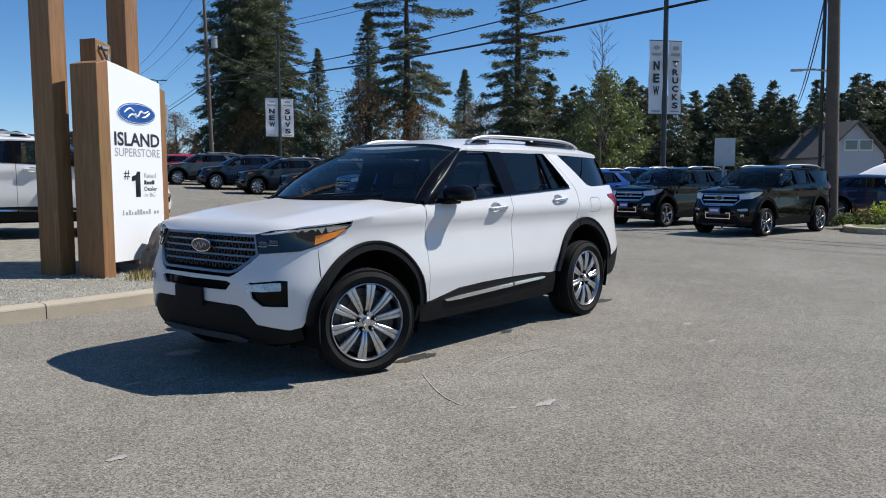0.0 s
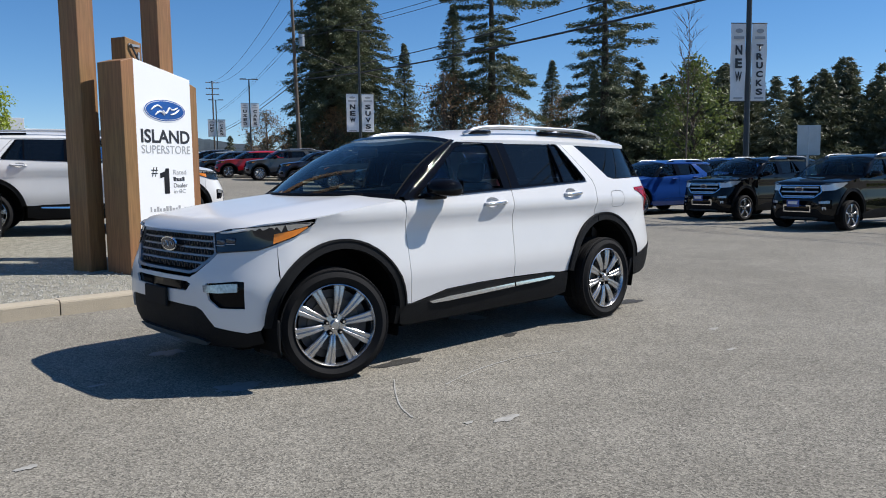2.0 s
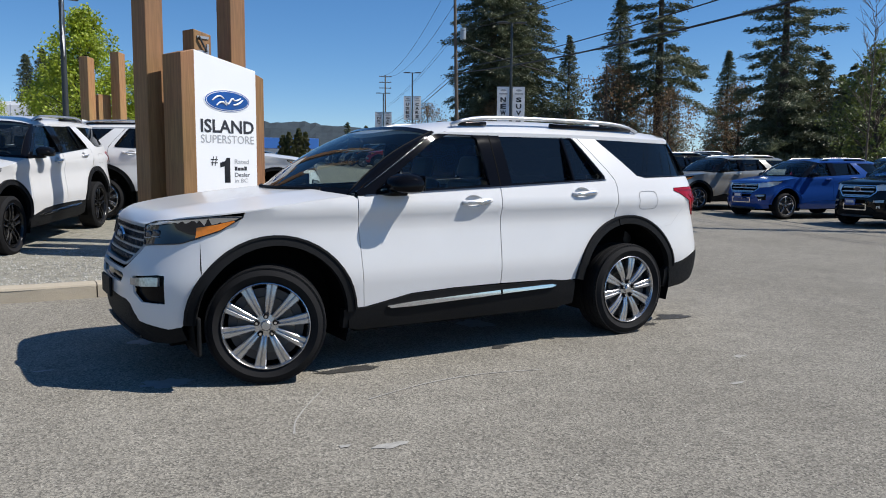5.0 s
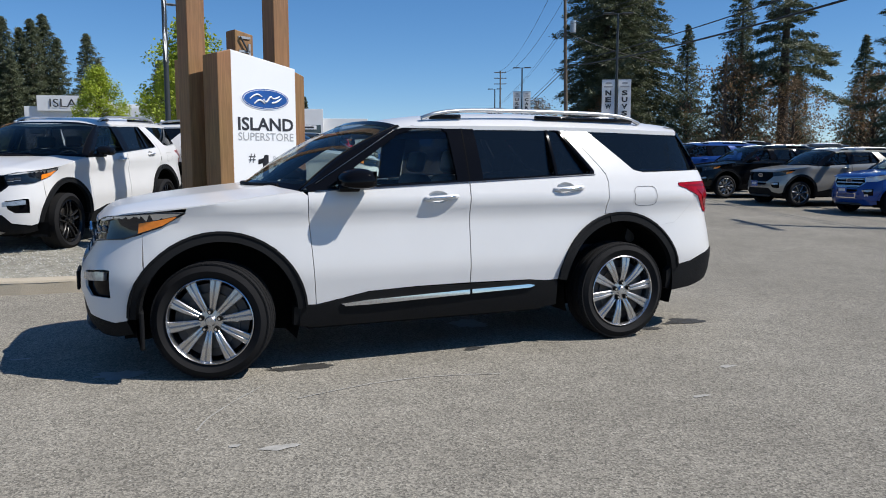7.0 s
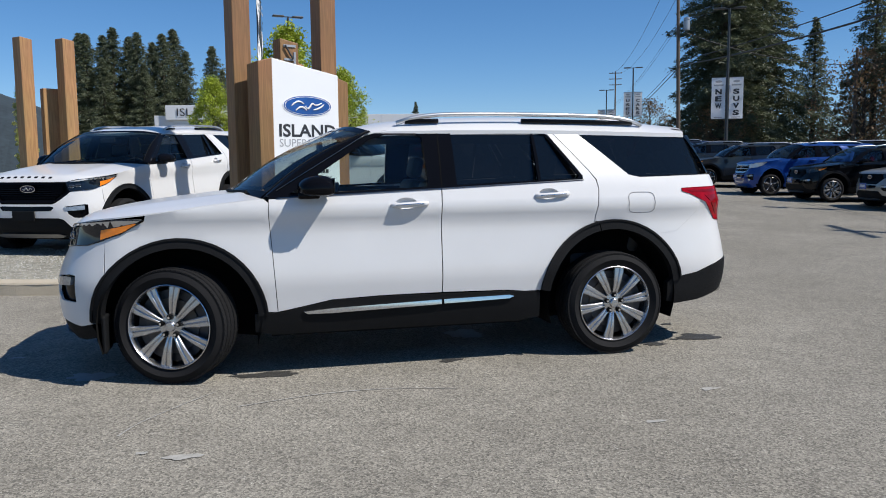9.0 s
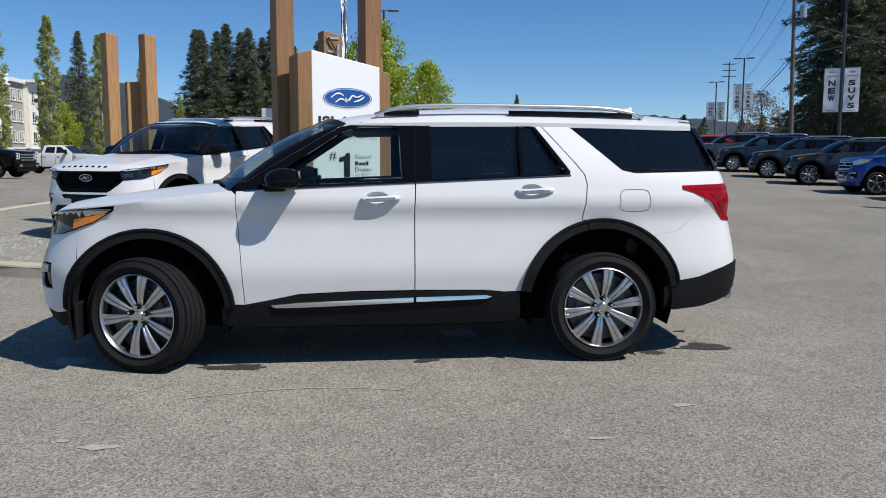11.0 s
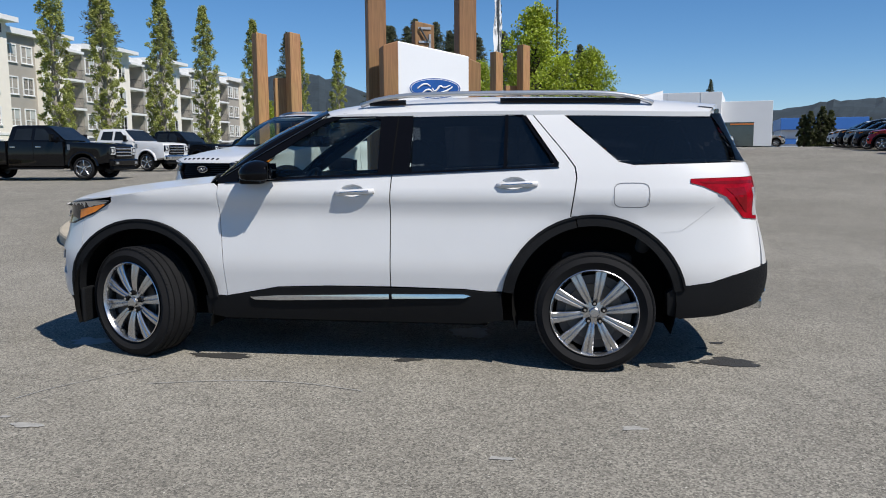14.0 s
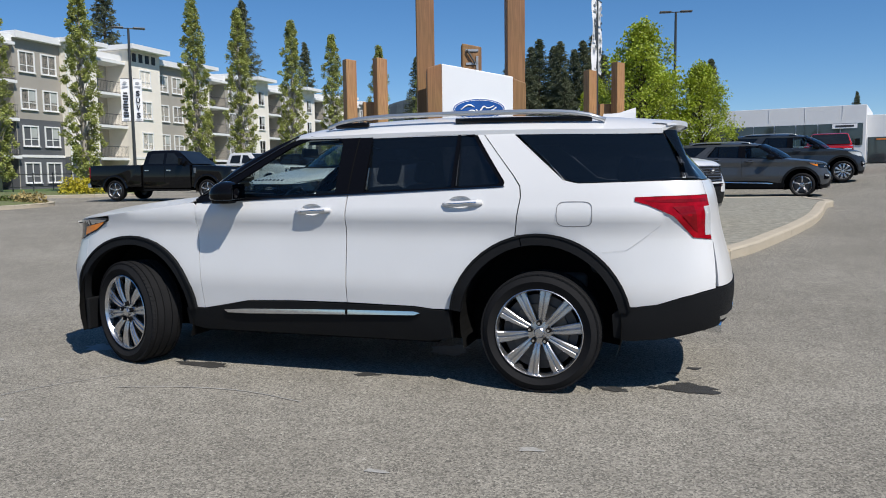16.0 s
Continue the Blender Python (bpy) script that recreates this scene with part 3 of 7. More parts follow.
def hood_rows(n=30, m=24):
    rows = []
    for j in range(m + 1):
        s = -1 + 2 * j / m
        row = []
        for i in range(n + 1):
            t = (i / n) ** 1.7
            # the leading edge follows the nose, the rear edge the foot of the windscreen
            y_front = 0.785 * s
            u = U("f", abs(y_front)) if abs(y_front) > 1e-6 else _arc[0]
            f = skin(u, 1.0)
            xb = 0.36 + 0.20 * s * s
            x = f.x + (xb - f.x) * t
            xe = -0.60 + 1.16 * t
            y = s * skin(U("s", xe), lerp_table(HOOD_EDGE, xe)).y if t > 0 else y_front
            e, c = lerp_table(HOOD_EDGE, x), lerp_table(HOOD_CROWN, x)
            z = e + (c - e) * (1 - abs(s) ** 3.4) + 0.010 * math.exp(-((abs(s) - 0.62) / 0.08) ** 2) * clamp(t * 3)
            z -= 0.044 * clamp(1 - t / 0.13) ** 2.4 * (1 - 0.65 * abs(s) ** 8)
            row.append((x, y, z))
        rows.append(row)
    return rows


def windscreen_point(s, t):
    """s across from -1 to 1, t up from 0 to 1."""
    x0, x1 = 0.33 + 0.25 * s * s, 1.14 + 0.17 * s * s
    y0, y1 = 0.868, roof_half(1.3) - 0.006
    z0, z1 = 1.185 - 0.02 * s * s, 1.655 - 0.055 * s ** 4
    y = (y0 + (y1 - y0) * t) * s
    bow = 0.035 * math.sin(math.pi * t)
    return Vector((x0 + (x1 - x0) * t - bow, y, z0 + (z1 - z0) * t + bow * 0.9))


def wheel_mesh(kind="multi", r=0.373, rim=0.266, width=0.255, near=True):
    """A wheel round the y axis, its face towards -y. Returns a root with tyre, rim and the small parts."""
    root = new("wheel")
    bm = bmesh.new()
    h = width / 2
    prof = [(rim - 0.01, -h + 0.03), (rim + 0.012, -h + 0.012), (rim + 0.05, -h - 0.006), (r - 0.055, -h - 0.008), (r - 0.028, -h + 0.006), (r - 0.012, -h + 0.02)]
    grooves = [-0.085, -0.03, 0.03, 0.085]
    for g in grooves:
        prof += [(r - 0.003, g * width / 0.255 - 0.007), (r - 0.013, g * width / 0.255 - 0.005), (r - 0.013, g * width / 0.255 + 0.005), (r - 0.003, g * width / 0.255 + 0.007)]
    prof += [(r - 0.012, h - 0.02), (r - 0.03, h - 0.005), (rim + 0.03, h), (rim - 0.01, h - 0.03)]
    lathe(bm, prof if near else prof[:6] + prof[-4:], 72 if near else 32)
    for k in range(70 if near else 0):  # shoulder blocks and sipes
        a = 2 * math.pi * k / 70
        for side in (-1, 1):
            m = Matrix.Rotation(-a, 4, "Y") @ Matrix.Translation((r - 0.0135, side * (h - 0.026), 0)) @ Matrix.Rotation(side * 0.15, 4, "Y")
            box(bm, (0, 0, 0), (0.010, 0.034, 0.029), m=m)
        for y, tilt in ((-0.056, 0.5), (0.0, -0.5), (0.056, 0.5)):
            m = Matrix.Rotation(-a - 0.03 * (y != 0), 4, "Y") @ Matrix.Translation((r - 0.006, y * width / 0.255, 0)) @ Matrix.Rotation(tilt, 4, "X")
            box(bm, (0, 0, 0), (0.008, 0.034, 0.030), m=m)
    bmesh.ops.recalc_face_normals(bm, faces=bm.faces)
    part("tyre", bm, M_TYRE, root, "black rubber tyre with grooved tread", True, 30)
    face = -h + 0.028
    bm = bmesh.new()
    lathe(bm, [(rim + 0.004, -h + 0.02), (rim + 0.006, -h + 0.006), (rim + 0.001, -h + 0.003), (rim - 0.006, -h + 0.012), (rim - 0.010, face + 0.03), (rim - 0.03, h - 0.06), (rim - 0.02, h - 0.03)], 64 if near else 32)
    spoke_mat, pocket = (M_RIM_BLACK, M_RIM_BLACK) if kind == "black" else (M_RIM, M_RIM_DARK)
    count = {"multi": 10, "black": 5, "five": 5, "seven": 7}[kind]
    for k in range(count):
        a = 2 * math.pi * (k + 0.25) / count
        rot = Matrix.Rotation(-a, 4, "Y")
        wide = {"multi": (0.017, 0.037), "black": (0.022, 0.03), "five": (0.035, 0.05), "seven": (0.028, 0.036)}[kind]
        lanes = ((-0.5, 0.5),) if kind in ("five", "seven") else ((-1.0, 1.0),)
        if kind == "black":
            lanes = ((-1.9, -0.9), (0.9, 1.9))
        for lo, hi in lanes:
            rows = []
            for i in range(7):
                t = i / 6
                rr = 0.05 + (rim - 0.007 - 0.05) * t
                w = wide[0] + (wide[1] - wide[0]) * t
                y = face - 0.004 - 0.010 * math.sin(math.pi * min(1, t * 1.05)) + 0.014 * (1 - t) ** 2
                e = 0.006
                mid = (lo + hi) / 2 * w
                row = [(rr, y + 0.03, lo * w), (rr, y + e, lo * w), (rr, y, lo * w + e), (rr, y, mid - 0.006), (rr, y + (0.007 if kind == "multi" else 0.0), mid), (rr, y, mid + 0.006), (rr, y, hi * w - e), (rr, y + e, hi * w), (rr, y + 0.03, hi * w)]
                rows.append(row)
            g = [[bm.verts.new(rot @ Vector(p)) for p in row] for row in rows]
            for p, q in zip(g, g[1:]):
                for i in range(8):
                    bm.faces.new((p[i], p[i + 1], q[i + 1], q[i]))
            bm.faces.new(g[0])
            bm.faces.new(g[-1][::-1])
    lathe(bm, [(0.0001, face - 0.002), (0.03, face - 0.003), (0.034, face + 0.004), (0.074, face + 0.008), (0.082, face + 0.022), (0.082, face + 0.05)], 40)
    bmesh.ops.recalc_face_normals(bm, faces=bm.faces)
    rim_ob = part("rim", bm, spoke_mat, root, "", True, 35)
    bm = bmesh.new()
    lathe(bm, [(0.0001, face + 0.045), (rim - 0.035, face + 0.05), (rim - 0.03, h - 0.05)], 48)
    part("barrel", bm, M_LINER if kind == "black" else M_RIM_DARK, root, "", True, 30)
    bm = bmesh.new()
    lathe(bm, [(0.09, face + 0.042), (0.175, face + 0.036), (0.178, face + 0.044)], 40)
    part("brake_disc", bm, M_BRAKE, root, "", True, 30)
    bm = bmesh.new()
    lathe(bm, [(0.0001, face - 0.016), (0.026, face - 0.015), (0.032, face - 0.009), (0.033, face + 0.02)], 24)
    part("hub_cap", bm, spoke_mat, rim_ob, "", True, 40)
    for k in range(5):
        a = 2 * math.pi * k / 5 + math.pi / 2
        c, s = 0.060 * math.cos(a), 0.060 * math.sin(a)
        bm = bmesh.new()
        lathe(bm, [(0.0001, -0.0135), (0.0135, -0.0135), (0.0165, -0.010), (0.0175, 0.03)], 14, Matrix.Translation((c, face, s)))
        well = part("lug_well", bm, M_LINER, rim_ob, "", True, 40)
        bm = bmesh.new()
        rod(bm, (c, face, s), (c, face - 0.020, s), 0.0105, 0.009, 6)
        part("lug_nut", bm, M_CHROME if kind == "multi" else M_RIM_BLACK, rim_ob, "", True, 40)
    return root


WHEELS = {}


def set_wheel(kind, car, x, y, z, steer=0.0, flip=False, scale=1.0, near=False):
    key = (kind, near)
    if key not in WHEELS:
        w = wheel_mesh(kind, near=near)
        WHEELS[key] = [o for o in (w, *w.children_recursive)]
        made = w
    else:
        src = WHEELS[key]
        made_map = {}
        for o in src:
            q = o.copy()
            scene.collection.objects.link(q)
            if o.parent in made_map:
                q.parent = made_map[o.parent]
            made_map[o] = q
        made = made_map[src[0]]
    made.parent = car
    made.matrix_basis = pose(x, y, z, 0, 0, steer + (180 if flip else 0)) @ Matrix.Scale(scale, 4)
    return made


def seat(root, x, y, z, warp):
    bm = bmesh.new()
    box(bm, (x, y, z + 0.09), (0.50, 0.50, 0.16), bevel=0.05)
    for q in bm.verts:
        q.co = warp(q.co)
    part("seat_cushion", bm, M_SEAT, root, smooth=True)
    bm = bmesh.new()
    box(bm, (0, 0, 0.30), (0.14, 0.50, 0.60), bevel=0.05, m=pose(x + 0.27, y, z + 0.12, 0, 16, 0))
    for q in bm.verts:
        q.co = warp(q.co)
    part("seat_back", bm, M_SEAT, root, smooth=True)
    bm = bmesh.new()
    box(bm, (0, 0, 0.70), (0.09, 0.27, 0.17), bevel=0.035, m=pose(x + 0.27, y, z + 0.12, 0, 14, 0))
    for q in bm.verts:
        q.co = warp(q.co)
    part("headrest", bm, M_SEAT, root, smooth=True)


def suv(label, paint_mat, wheels="multi", face="bars", warp=None, detail=True, steer=0.0, rails=True, group="", clad=True, category="car", step=0.08):
    """A sport utility vehicle: nose towards -x, front axle at x = 0."""
    w = warp or (lambda p: Vector(p))
    car = thing("suv", label, category, group)
    P = lambda *a, **k: panel(*a, root=car, warp=w, **{"step": step, **k})
    body = paint_mat
    lower = M_CLADDING if clad else paint_mat
    fa = lambda r, a0, a1, n=14: arc_pts(*ARCH_F, r, a0, a1, n)
    ra = lambda r, a0, a1, n=14: arc_pts(*ARCH_R, r, a0, a1, n)
    # flanks
    P("fender", [(-0.4085, 0.924), (-0.30, 0.957), (-0.15, 1.04), (-0.14, 1.075), (0.0, 1.095), (0.3, 1.135), (0.575, 1.166), (0.606, 1.14), (0.603, 1.06), (0.622, 0.8), (0.645, 0.43)]
      + fa(0.545, 5, 144), body)
    cups = [[(hx - 0.02 + 0.078 * math.cos(a), hz + 0.012 + 0.042 * math.sin(a)) for a in np.linspace(0, 2 * math.pi, 21)[:-1]] for hx, hz in HANDLES] if detail else []
    P("front_door", [(0.6095, 1.162), (1.752, 1.212), (1.745, 1.06), (1.744, 0.512), (1.34, 0.510), (1.0, 0.497), (0.82, 0.462), (0.6495, 0.431), (0.6265, 0.8), (0.6073, 1.06)], body, holes=cups[:1])
    P("rear_door", [(1.760, 1.214), (2.765, 1.255), (2.795, 1.262), (2.80, 1.29), (2.59, 1.585), (2.598, 1.605), (2.632, 1.585), (2.843, 1.333), (2.893, 1.262), (2.903, 1.2), (2.868, 0.96)] + ra(0.562, 103, 172) + [(2.34, 0.492), (2.22, 0.505), (1.751, 0.512), (1.752, 1.06)], body, holes=cups[1:])
    P("quarter_panel", [(2.901, 1.266), (2.911, 1.2), (2.876, 0.965)] + ra(0.562, 101, 13) + [(3.62, 0.551), (3.72, 0.564), (3.85, 0.606), (3.97, 0.637), ("r", 0.74, 0.650), ("r", 0.70, 0.93), (3.93, 0.955),
      (3.80, 1.085), (3.66, 1.150), (3.585, 1.170), (3.59, 1.193), (3.75, 1.198), ("r", 0.72, 1.205), ("r", 0.70, 1.285), (3.86, 1.288), (3.25, 1.275), (3.16, 1.295), (2.825, 1.59), (2.82, 1.615), (2.60, 1.62), (2.64, 1.585), (2.85, 1.335)], body)
    P("wheel_arch_trim", fa(0.545, 3, 178, 22) + fa(0.482, 178, 3, 22), lower, lift=0.022, thick=0.05)
    P("arch_lip", fa(0.547, 4, 177, 22) + fa(0.533, 177, 4, 22), lower, lift=0.030, thick=0.01)
    P("wheel_arch_trim", ra(0.562, 11, 101.4, 13) + ra(0.494, 101.4, 11, 13), lower, lift=0.022, thick=0.05)
    P("wheel_arch_trim", ra(0.562, 102.1, 172, 11) + ra(0.494, 172, 102.1, 11), lower, lift=0.019, thick=0.05)
    P("arch_lip", ra(0.564, 12, 171, 22) + ra(0.550, 171, 12, 22), lower, lift=0.029, thick=0.01)
    P("sill", [(0.50, 0.425), (0.66, 0.425), (0.82, 0.455), (1.0, 0.49), (1.34, 0.503), (2.22, 0.498), (2.34, 0.486), (2.45, 0.482), (2.46, 0.30), (2.3, 0.275), (0.62, 0.275), (0.5, 0.30)], lower, lift=0.012, thick=0.06)
    if detail:
        edge = [(0.81, 0.425), (1.0, 0.440), (1.738, 0.463), (2.26, 0.474)]
        bulge = lambda e: 0.24 * e
        tilted = lambda u, z, d: skin(u, z, d - bulge(clamp(lerp_table(edge, plan_at(u)[0].x) - z, 0.0, 0.032)))
        P("chrome_strip", [(0.81, 0.425), (1.0, 0.440), (1.738, 0.463), (1.738, 0.432), (1.0, 0.408), (0.84, 0.408)], M_CHROME, lift=0.020, thick=0.02, step=0.011, mapping=tilted)
        P("chrome_strip", [(1.756, 0.464), (2.22, 0.472), (2.26, 0.462), (2.22, 0.448), (1.756, 0.434)], M_CHROME, lift=0.020, thick=0.02, step=0.011, mapping=tilted)
        flap = [(3.235 + 0.103 * math.copysign(abs(math.cos(a)) ** 0.45, math.cos(a)), 1.095 + 0.072 * math.copysign(abs(math.sin(a)) ** 0.45, math.sin(a))) for a in np.linspace(0, 2 * math.pi, 33)[:-1]]
        P("fuel_flap_gap", [(3.235 + (x - 3.235) * 1.035, 1.095 + (z - 1.095) * 1.05) for x, z in flap], M_GAP, holes=[flap], lift=0.0025, thick=0.0, step=0.03)
    # window surround and glass
    gf = [(0.735, 1.190), (1.665, 1.229), (1.655, 1.565), (1.615, 1.583), (1.40, 1.582), (1.285, 1.548)]
    gr = [(1.865, 1.236), (2.458, 1.260), (2.458, 1.592), (1.865, 1.594)]
    gv = [(2.478, 1.262), (2.752, 1.272), (2.770, 1.290), (2.562, 1.582), (2.478, 1.593)]
    P("window_surround", [(0.615, 1.168), (1.75, 1.216), (2.765, 1.261), (2.79, 1.268), (2.793, 1.288), (2.58, 1.582), (2.55, 1.612), (1.40, 1.612), (1.27, 1.578), (0.72, 1.275), (0.60, 1.19)], M_GLOSS_BLACK, holes=[gf, gr, gv], lift=0.003, thick=0.03, step=step * 0.9)
    # flat side glass, a little steeper than the skin
    pane = lambda u, z, d: skin(u, z, d + 0.004 + max(0.0, 0.243 - 0.384 * (1.59 - z) - lerp_table(SIDE_IN, z)))
    P("door_window", gf, M_GLASS_CLEAR, thick=0.0, mapping=pane)
    P("rear_door_window", gr, M_GLASS_DARK, thick=0.0, mapping=pane)
    P("vent_window", gv, M_GLASS_DARK, thick=0.0, mapping=pane)
    if detail:
        P("window_trim", [(0.66, 1.172), (1.75, 1.219), (2.80, 1.266), (2.80, 1.261), (1.75, 1.214), (0.66, 1.167)], M_DARK_CHROME, lift=0.008, thick=0.008, step=0.06)
        P("pillar_gap", [(1.752, 1.225), (1.760, 1.225), (1.775, 1.60), (1.767, 1.60)], M_LINER, lift=0.0045, thick=0.0)
    P("quarter_window", [(2.845, 1.590), (3.60, 1.592), (3.775, 1.590), (3.90, 1.40), (3.905, 1.296), (3.86, 1.293), (3.26, 1.281), (3.17, 1.301)], M_GLASS_DARK, thick=0.0, mapping=pane)
    # tail
    P("tail_lamp", [(3.587, 1.191), (3.75, 1.196), ("r", 0.722, 1.202), ("r", 0.722, 0.938), (3.93, 0.953), (3.80, 1.083), (3.66, 1.148), (3.586, 1.169)], M_RED_LENS, lift=0.007, thick=0.05, step=0.05)
    if detail:
        P("lamp_bar", [(3.64, 1.175), (3.78, 1.178), ("r", 0.76, 1.182), ("r", 0.74, 1.165), (3.80, 1.160), (3.66, 1.166)], M_RED_DEEP, lift=0.009, thick=0.004, step=0.04)
        P("lamp_core", [(3.80, 1.135), (3.925, 1.140), (3.955, 0.985), (3.935, 0.995), (3.86, 1.075)], M_RED_DEEP, lift=0.009, thick=0.004, step=0.04)
        P("bumper_seam", [(3.40, 0.868), (3.54, 0.882), (3.64, 0.952), (3.735, 1.03), (3.7365, 1.0285), (3.6415, 0.9505), (3.5415, 0.8805), (3.40, 0.8665)], M_SEAM, lift=0.004, thick=0.0, step=0.03)
        P("reversing_lamp", [(3.996, 1.135), ("r", 0.726, 1.137), ("r", 0.726, 0.965), (4.008, 0.965)], M_CLEAR_LENS, lift=0.010, thick=0.006, step=0.04)
    P("tailgate", [("r", 0.715, 0.657), ("r", 0.693, 0.92), ("r", 0.716, 0.936), ("r", 0.716, 1.204), ("r", 0.715, 1.213), ("r", 0.69, 1.285), ("r", 0.0, 1.285), ("r", 0.0, 0.657)], body, both=True)
    P("rear_window", [("r", 0.68, 1.292), (3.915, 1.30), (3.91, 1.40), (3.79, 1.588), ("r", 0.55, 1.60), ("r", 0.0, 1.60), ("r", 0.0, 1.292)], M_GLASS_DARK, both=True, lift=-0.003)
    P("rear_bumper", [(3.52, 0.55), (3.62, 0.545), (3.72, 0.558), (3.85, 0.600), (3.97, 0.631), ("r", 0.74, 0.644), ("r", 0.72, 0.650), ("r", 0.0, 0.650), ("r", 0.0, 0.42), ("r", 0.6, 0.42), (3.97, 0.395), (3.76, 0.350), (3.55, 0.335), (3.47, 0.36), (3.46, 0.50)], lower, both=True, lift=0.008, thick=0.05)
    if detail:
        P("rear_chrome", [("r", 0.70, 0.475), ("r", 0.0, 0.475), ("r", 0.0, 0.450), ("r", 0.68, 0.450)], M_CHROME, both=True, lift=0.014, step=0.06)
        for sg in (-1, 1):
            bm = bmesh.new()
            lathe(bm, [(0.042, -0.11), (0.045, 0.0), (0.039, 0.0), (0.036, -0.1)], 24, pose(4.08, sg * 0.60, 0.40, 0, 0, -90) @ pose(0, 0, 0))
            part("exhaust_tip", bm, M_CHROME, car, "chrome exhaust tip", True)
    # nose
    grille_edge = [("f", 0.0, 0.988), ("f", 0.545, 0.985), ("f", 0.572, 0.93), ("f", 0.60, 0.872), ("f", 0.575, 0.845), ("f", 0.44, 0.745), ("f", 0.38, 0.715), ("f", 0.0, 0.715)]
    fog = [("f", 0.56, 0.685), ("f", 0.76, 0.705), ("f", 0.795, 0.70), ("f", 0.795, 0.53), ("f", 0.66, 0.535), ("f", 0.59, 0.585)]
    slit = [("f", 0.0, 0.685), ("f", 0.37, 0.688), ("f", 0.41, 0.672), ("f", 0.37, 0.625), ("f", 0.0, 0.618)]
    P("front_bumper", [("f", 0.0, 0.712), ("f", 0.385, 0.712), ("f", 0.45, 0.742), ("f", 0.585, 0.842), ("f", 0.612, 0.868), ("f", 0.75, 0.880), (-0.52, 0.888), (-0.409, 0.921), (-0.409, 0.735)]
      + fa(0.545, 144.5, 176, 6) + [(-0.52, 0.39), ("f", 0.80, 0.375), ("f", 0.62, 0.415), ("f", 0.53, 0.515), ("f", 0.47, 0.535), ("f", 0.0, 0.54), ("f", 0.0, 0.619), ("f", 0.365, 0.626), ("f", 0.41, 0.672), ("f", 0.365, 0.687), ("f", 0.0, 0.684)], body, holes=[fog], both=True)
    P("intake_slit", slit, M_GLOSS_BLACK, both=True, lift=-0.02)
    P("fog_recess", [("f", 0.55, 0.70), ("f", 0.83, 0.715), ("f", 0.83, 0.52), ("f", 0.62, 0.52)], M_GLOSS_BLACK, lift=-0.03)
    P("daytime_lamp", [("f", 0.54, 0.672), ("f", 0.73, 0.690), ("f", 0.765, 0.688), ("f", 0.765, 0.638), ("f", 0.66, 0.630), ("f", 0.55, 0.632)], M_GREY_LENS, lift=0.004, thick=0.03, step=0.05, label="clear lens bar with chrome edge")
    P("lower_intake", [("f", 0.0, 0.536), ("f", 0.465, 0.531), ("f", 0.525, 0.512), ("f", 0.615, 0.412), ("f", 0.80, 0.371), (-0.525, 0.385), (-0.50, 0.30), ("f", 0.78, 0.275), ("f", 0.5, 0.27), ("f", 0.0, 0.27)], lower, both=True, lift=-0.012, thick=0.05)
    P("skid_plate", [("f", 0.0, 0.325), ("f", 0.42, 0.325), ("f", 0.52, 0.30), ("f", 0.46, 0.272), ("f", 0.0, 0.268)], M_GRILLE, both=True, lift=0.012, thick=0.03)
    lamp = [("f", 0.605, 0.876), ("f", 0.75, 0.885), (-0.52, 0.893), (-0.40, 0.932), (-0.29, 0.965), (-0.155, 1.045), (-0.30, 1.048), (-0.5, 1.035), ("f", 0.70, 1.02), ("f", 0.555, 0.992), ("f", 0.58, 0.93)]
    P("headlamp", lamp, M_CLEAR_LENS if face == "chrome" else M_LAMP_DARK, lift=0.004, thick=0.05, step=0.05)
    if detail:
        P("chrome_brow", [("f", 0.72, 1.018), (-0.5, 1.036), (-0.30, 1.052), (-0.16, 1.052), (-0.195, 1.031), (-0.30, 1.010), (-0.42, 0.992), (-0.45, 1.014), ("f", 0.72, 1.006)], M_SATIN, lift=0.005, thick=0.004, step=0.04, label="satin chrome lamp brow")
        for sg in (-1, 1):
            for y0, r0 in ((0.635, 0.036), (0.715, 0.038)):
                p, q0 = skin(U("f", y0), 0.940 + 0.12 * (y0 - 0.635), -0.004), skin(U("f", y0 + 0.02), 0.94, -0.004)
                along = Vector((q0.x - p.x, q0.y - p.y, 0)).normalized()
                out = Vector((-along.y, along.x, 0))
                flip_y = lambda v: w(Vector((v.x, sg * v.y, v.z)))
                bm = bmesh.new()
                bmesh.ops.create_uvsphere(bm, u_segments=16, v_segments=10, radius=1)
                for q in bm.verts:
                    q.co = flip_y(p + along * (r0 * math.copysign(abs(q.co.x) ** 0.7, q.co.x)) + out * (0.008 * q.co.y) + Vector((0, 0, 0.021 * math.copysign(abs(q.co.z) ** 0.7, q.co.z))))
                bmesh.ops.recalc_face_normals(bm, faces=bm.faces)
                module = part("projector", bm, M_PROJECTOR, car, "", True)
                glint = [flip_y(p + along * a + out * 0.009 + Vector((0, 0, -0.024 + 0.004 * abs(a) / r0))) for a in (-r0, -0.4 * r0, 0.4 * r0, r0)]
                part("lens_edge", tube(bmesh.new(), glint, 0.0028, 5), M_SATIN, module, "", True)
            rim_line = [(lambda p: w(Vector((p.x, sg * p.y, p.z))))(skin(u, z, -0.006)) for u, z in outline(lamp, 0.03)]
            part("lamp_rim", tube(bmesh.new(), rim_line + rim_line[:1], 0.0035, 5), M_LAMP_DARK, car, "thin dark lamp rim", True)
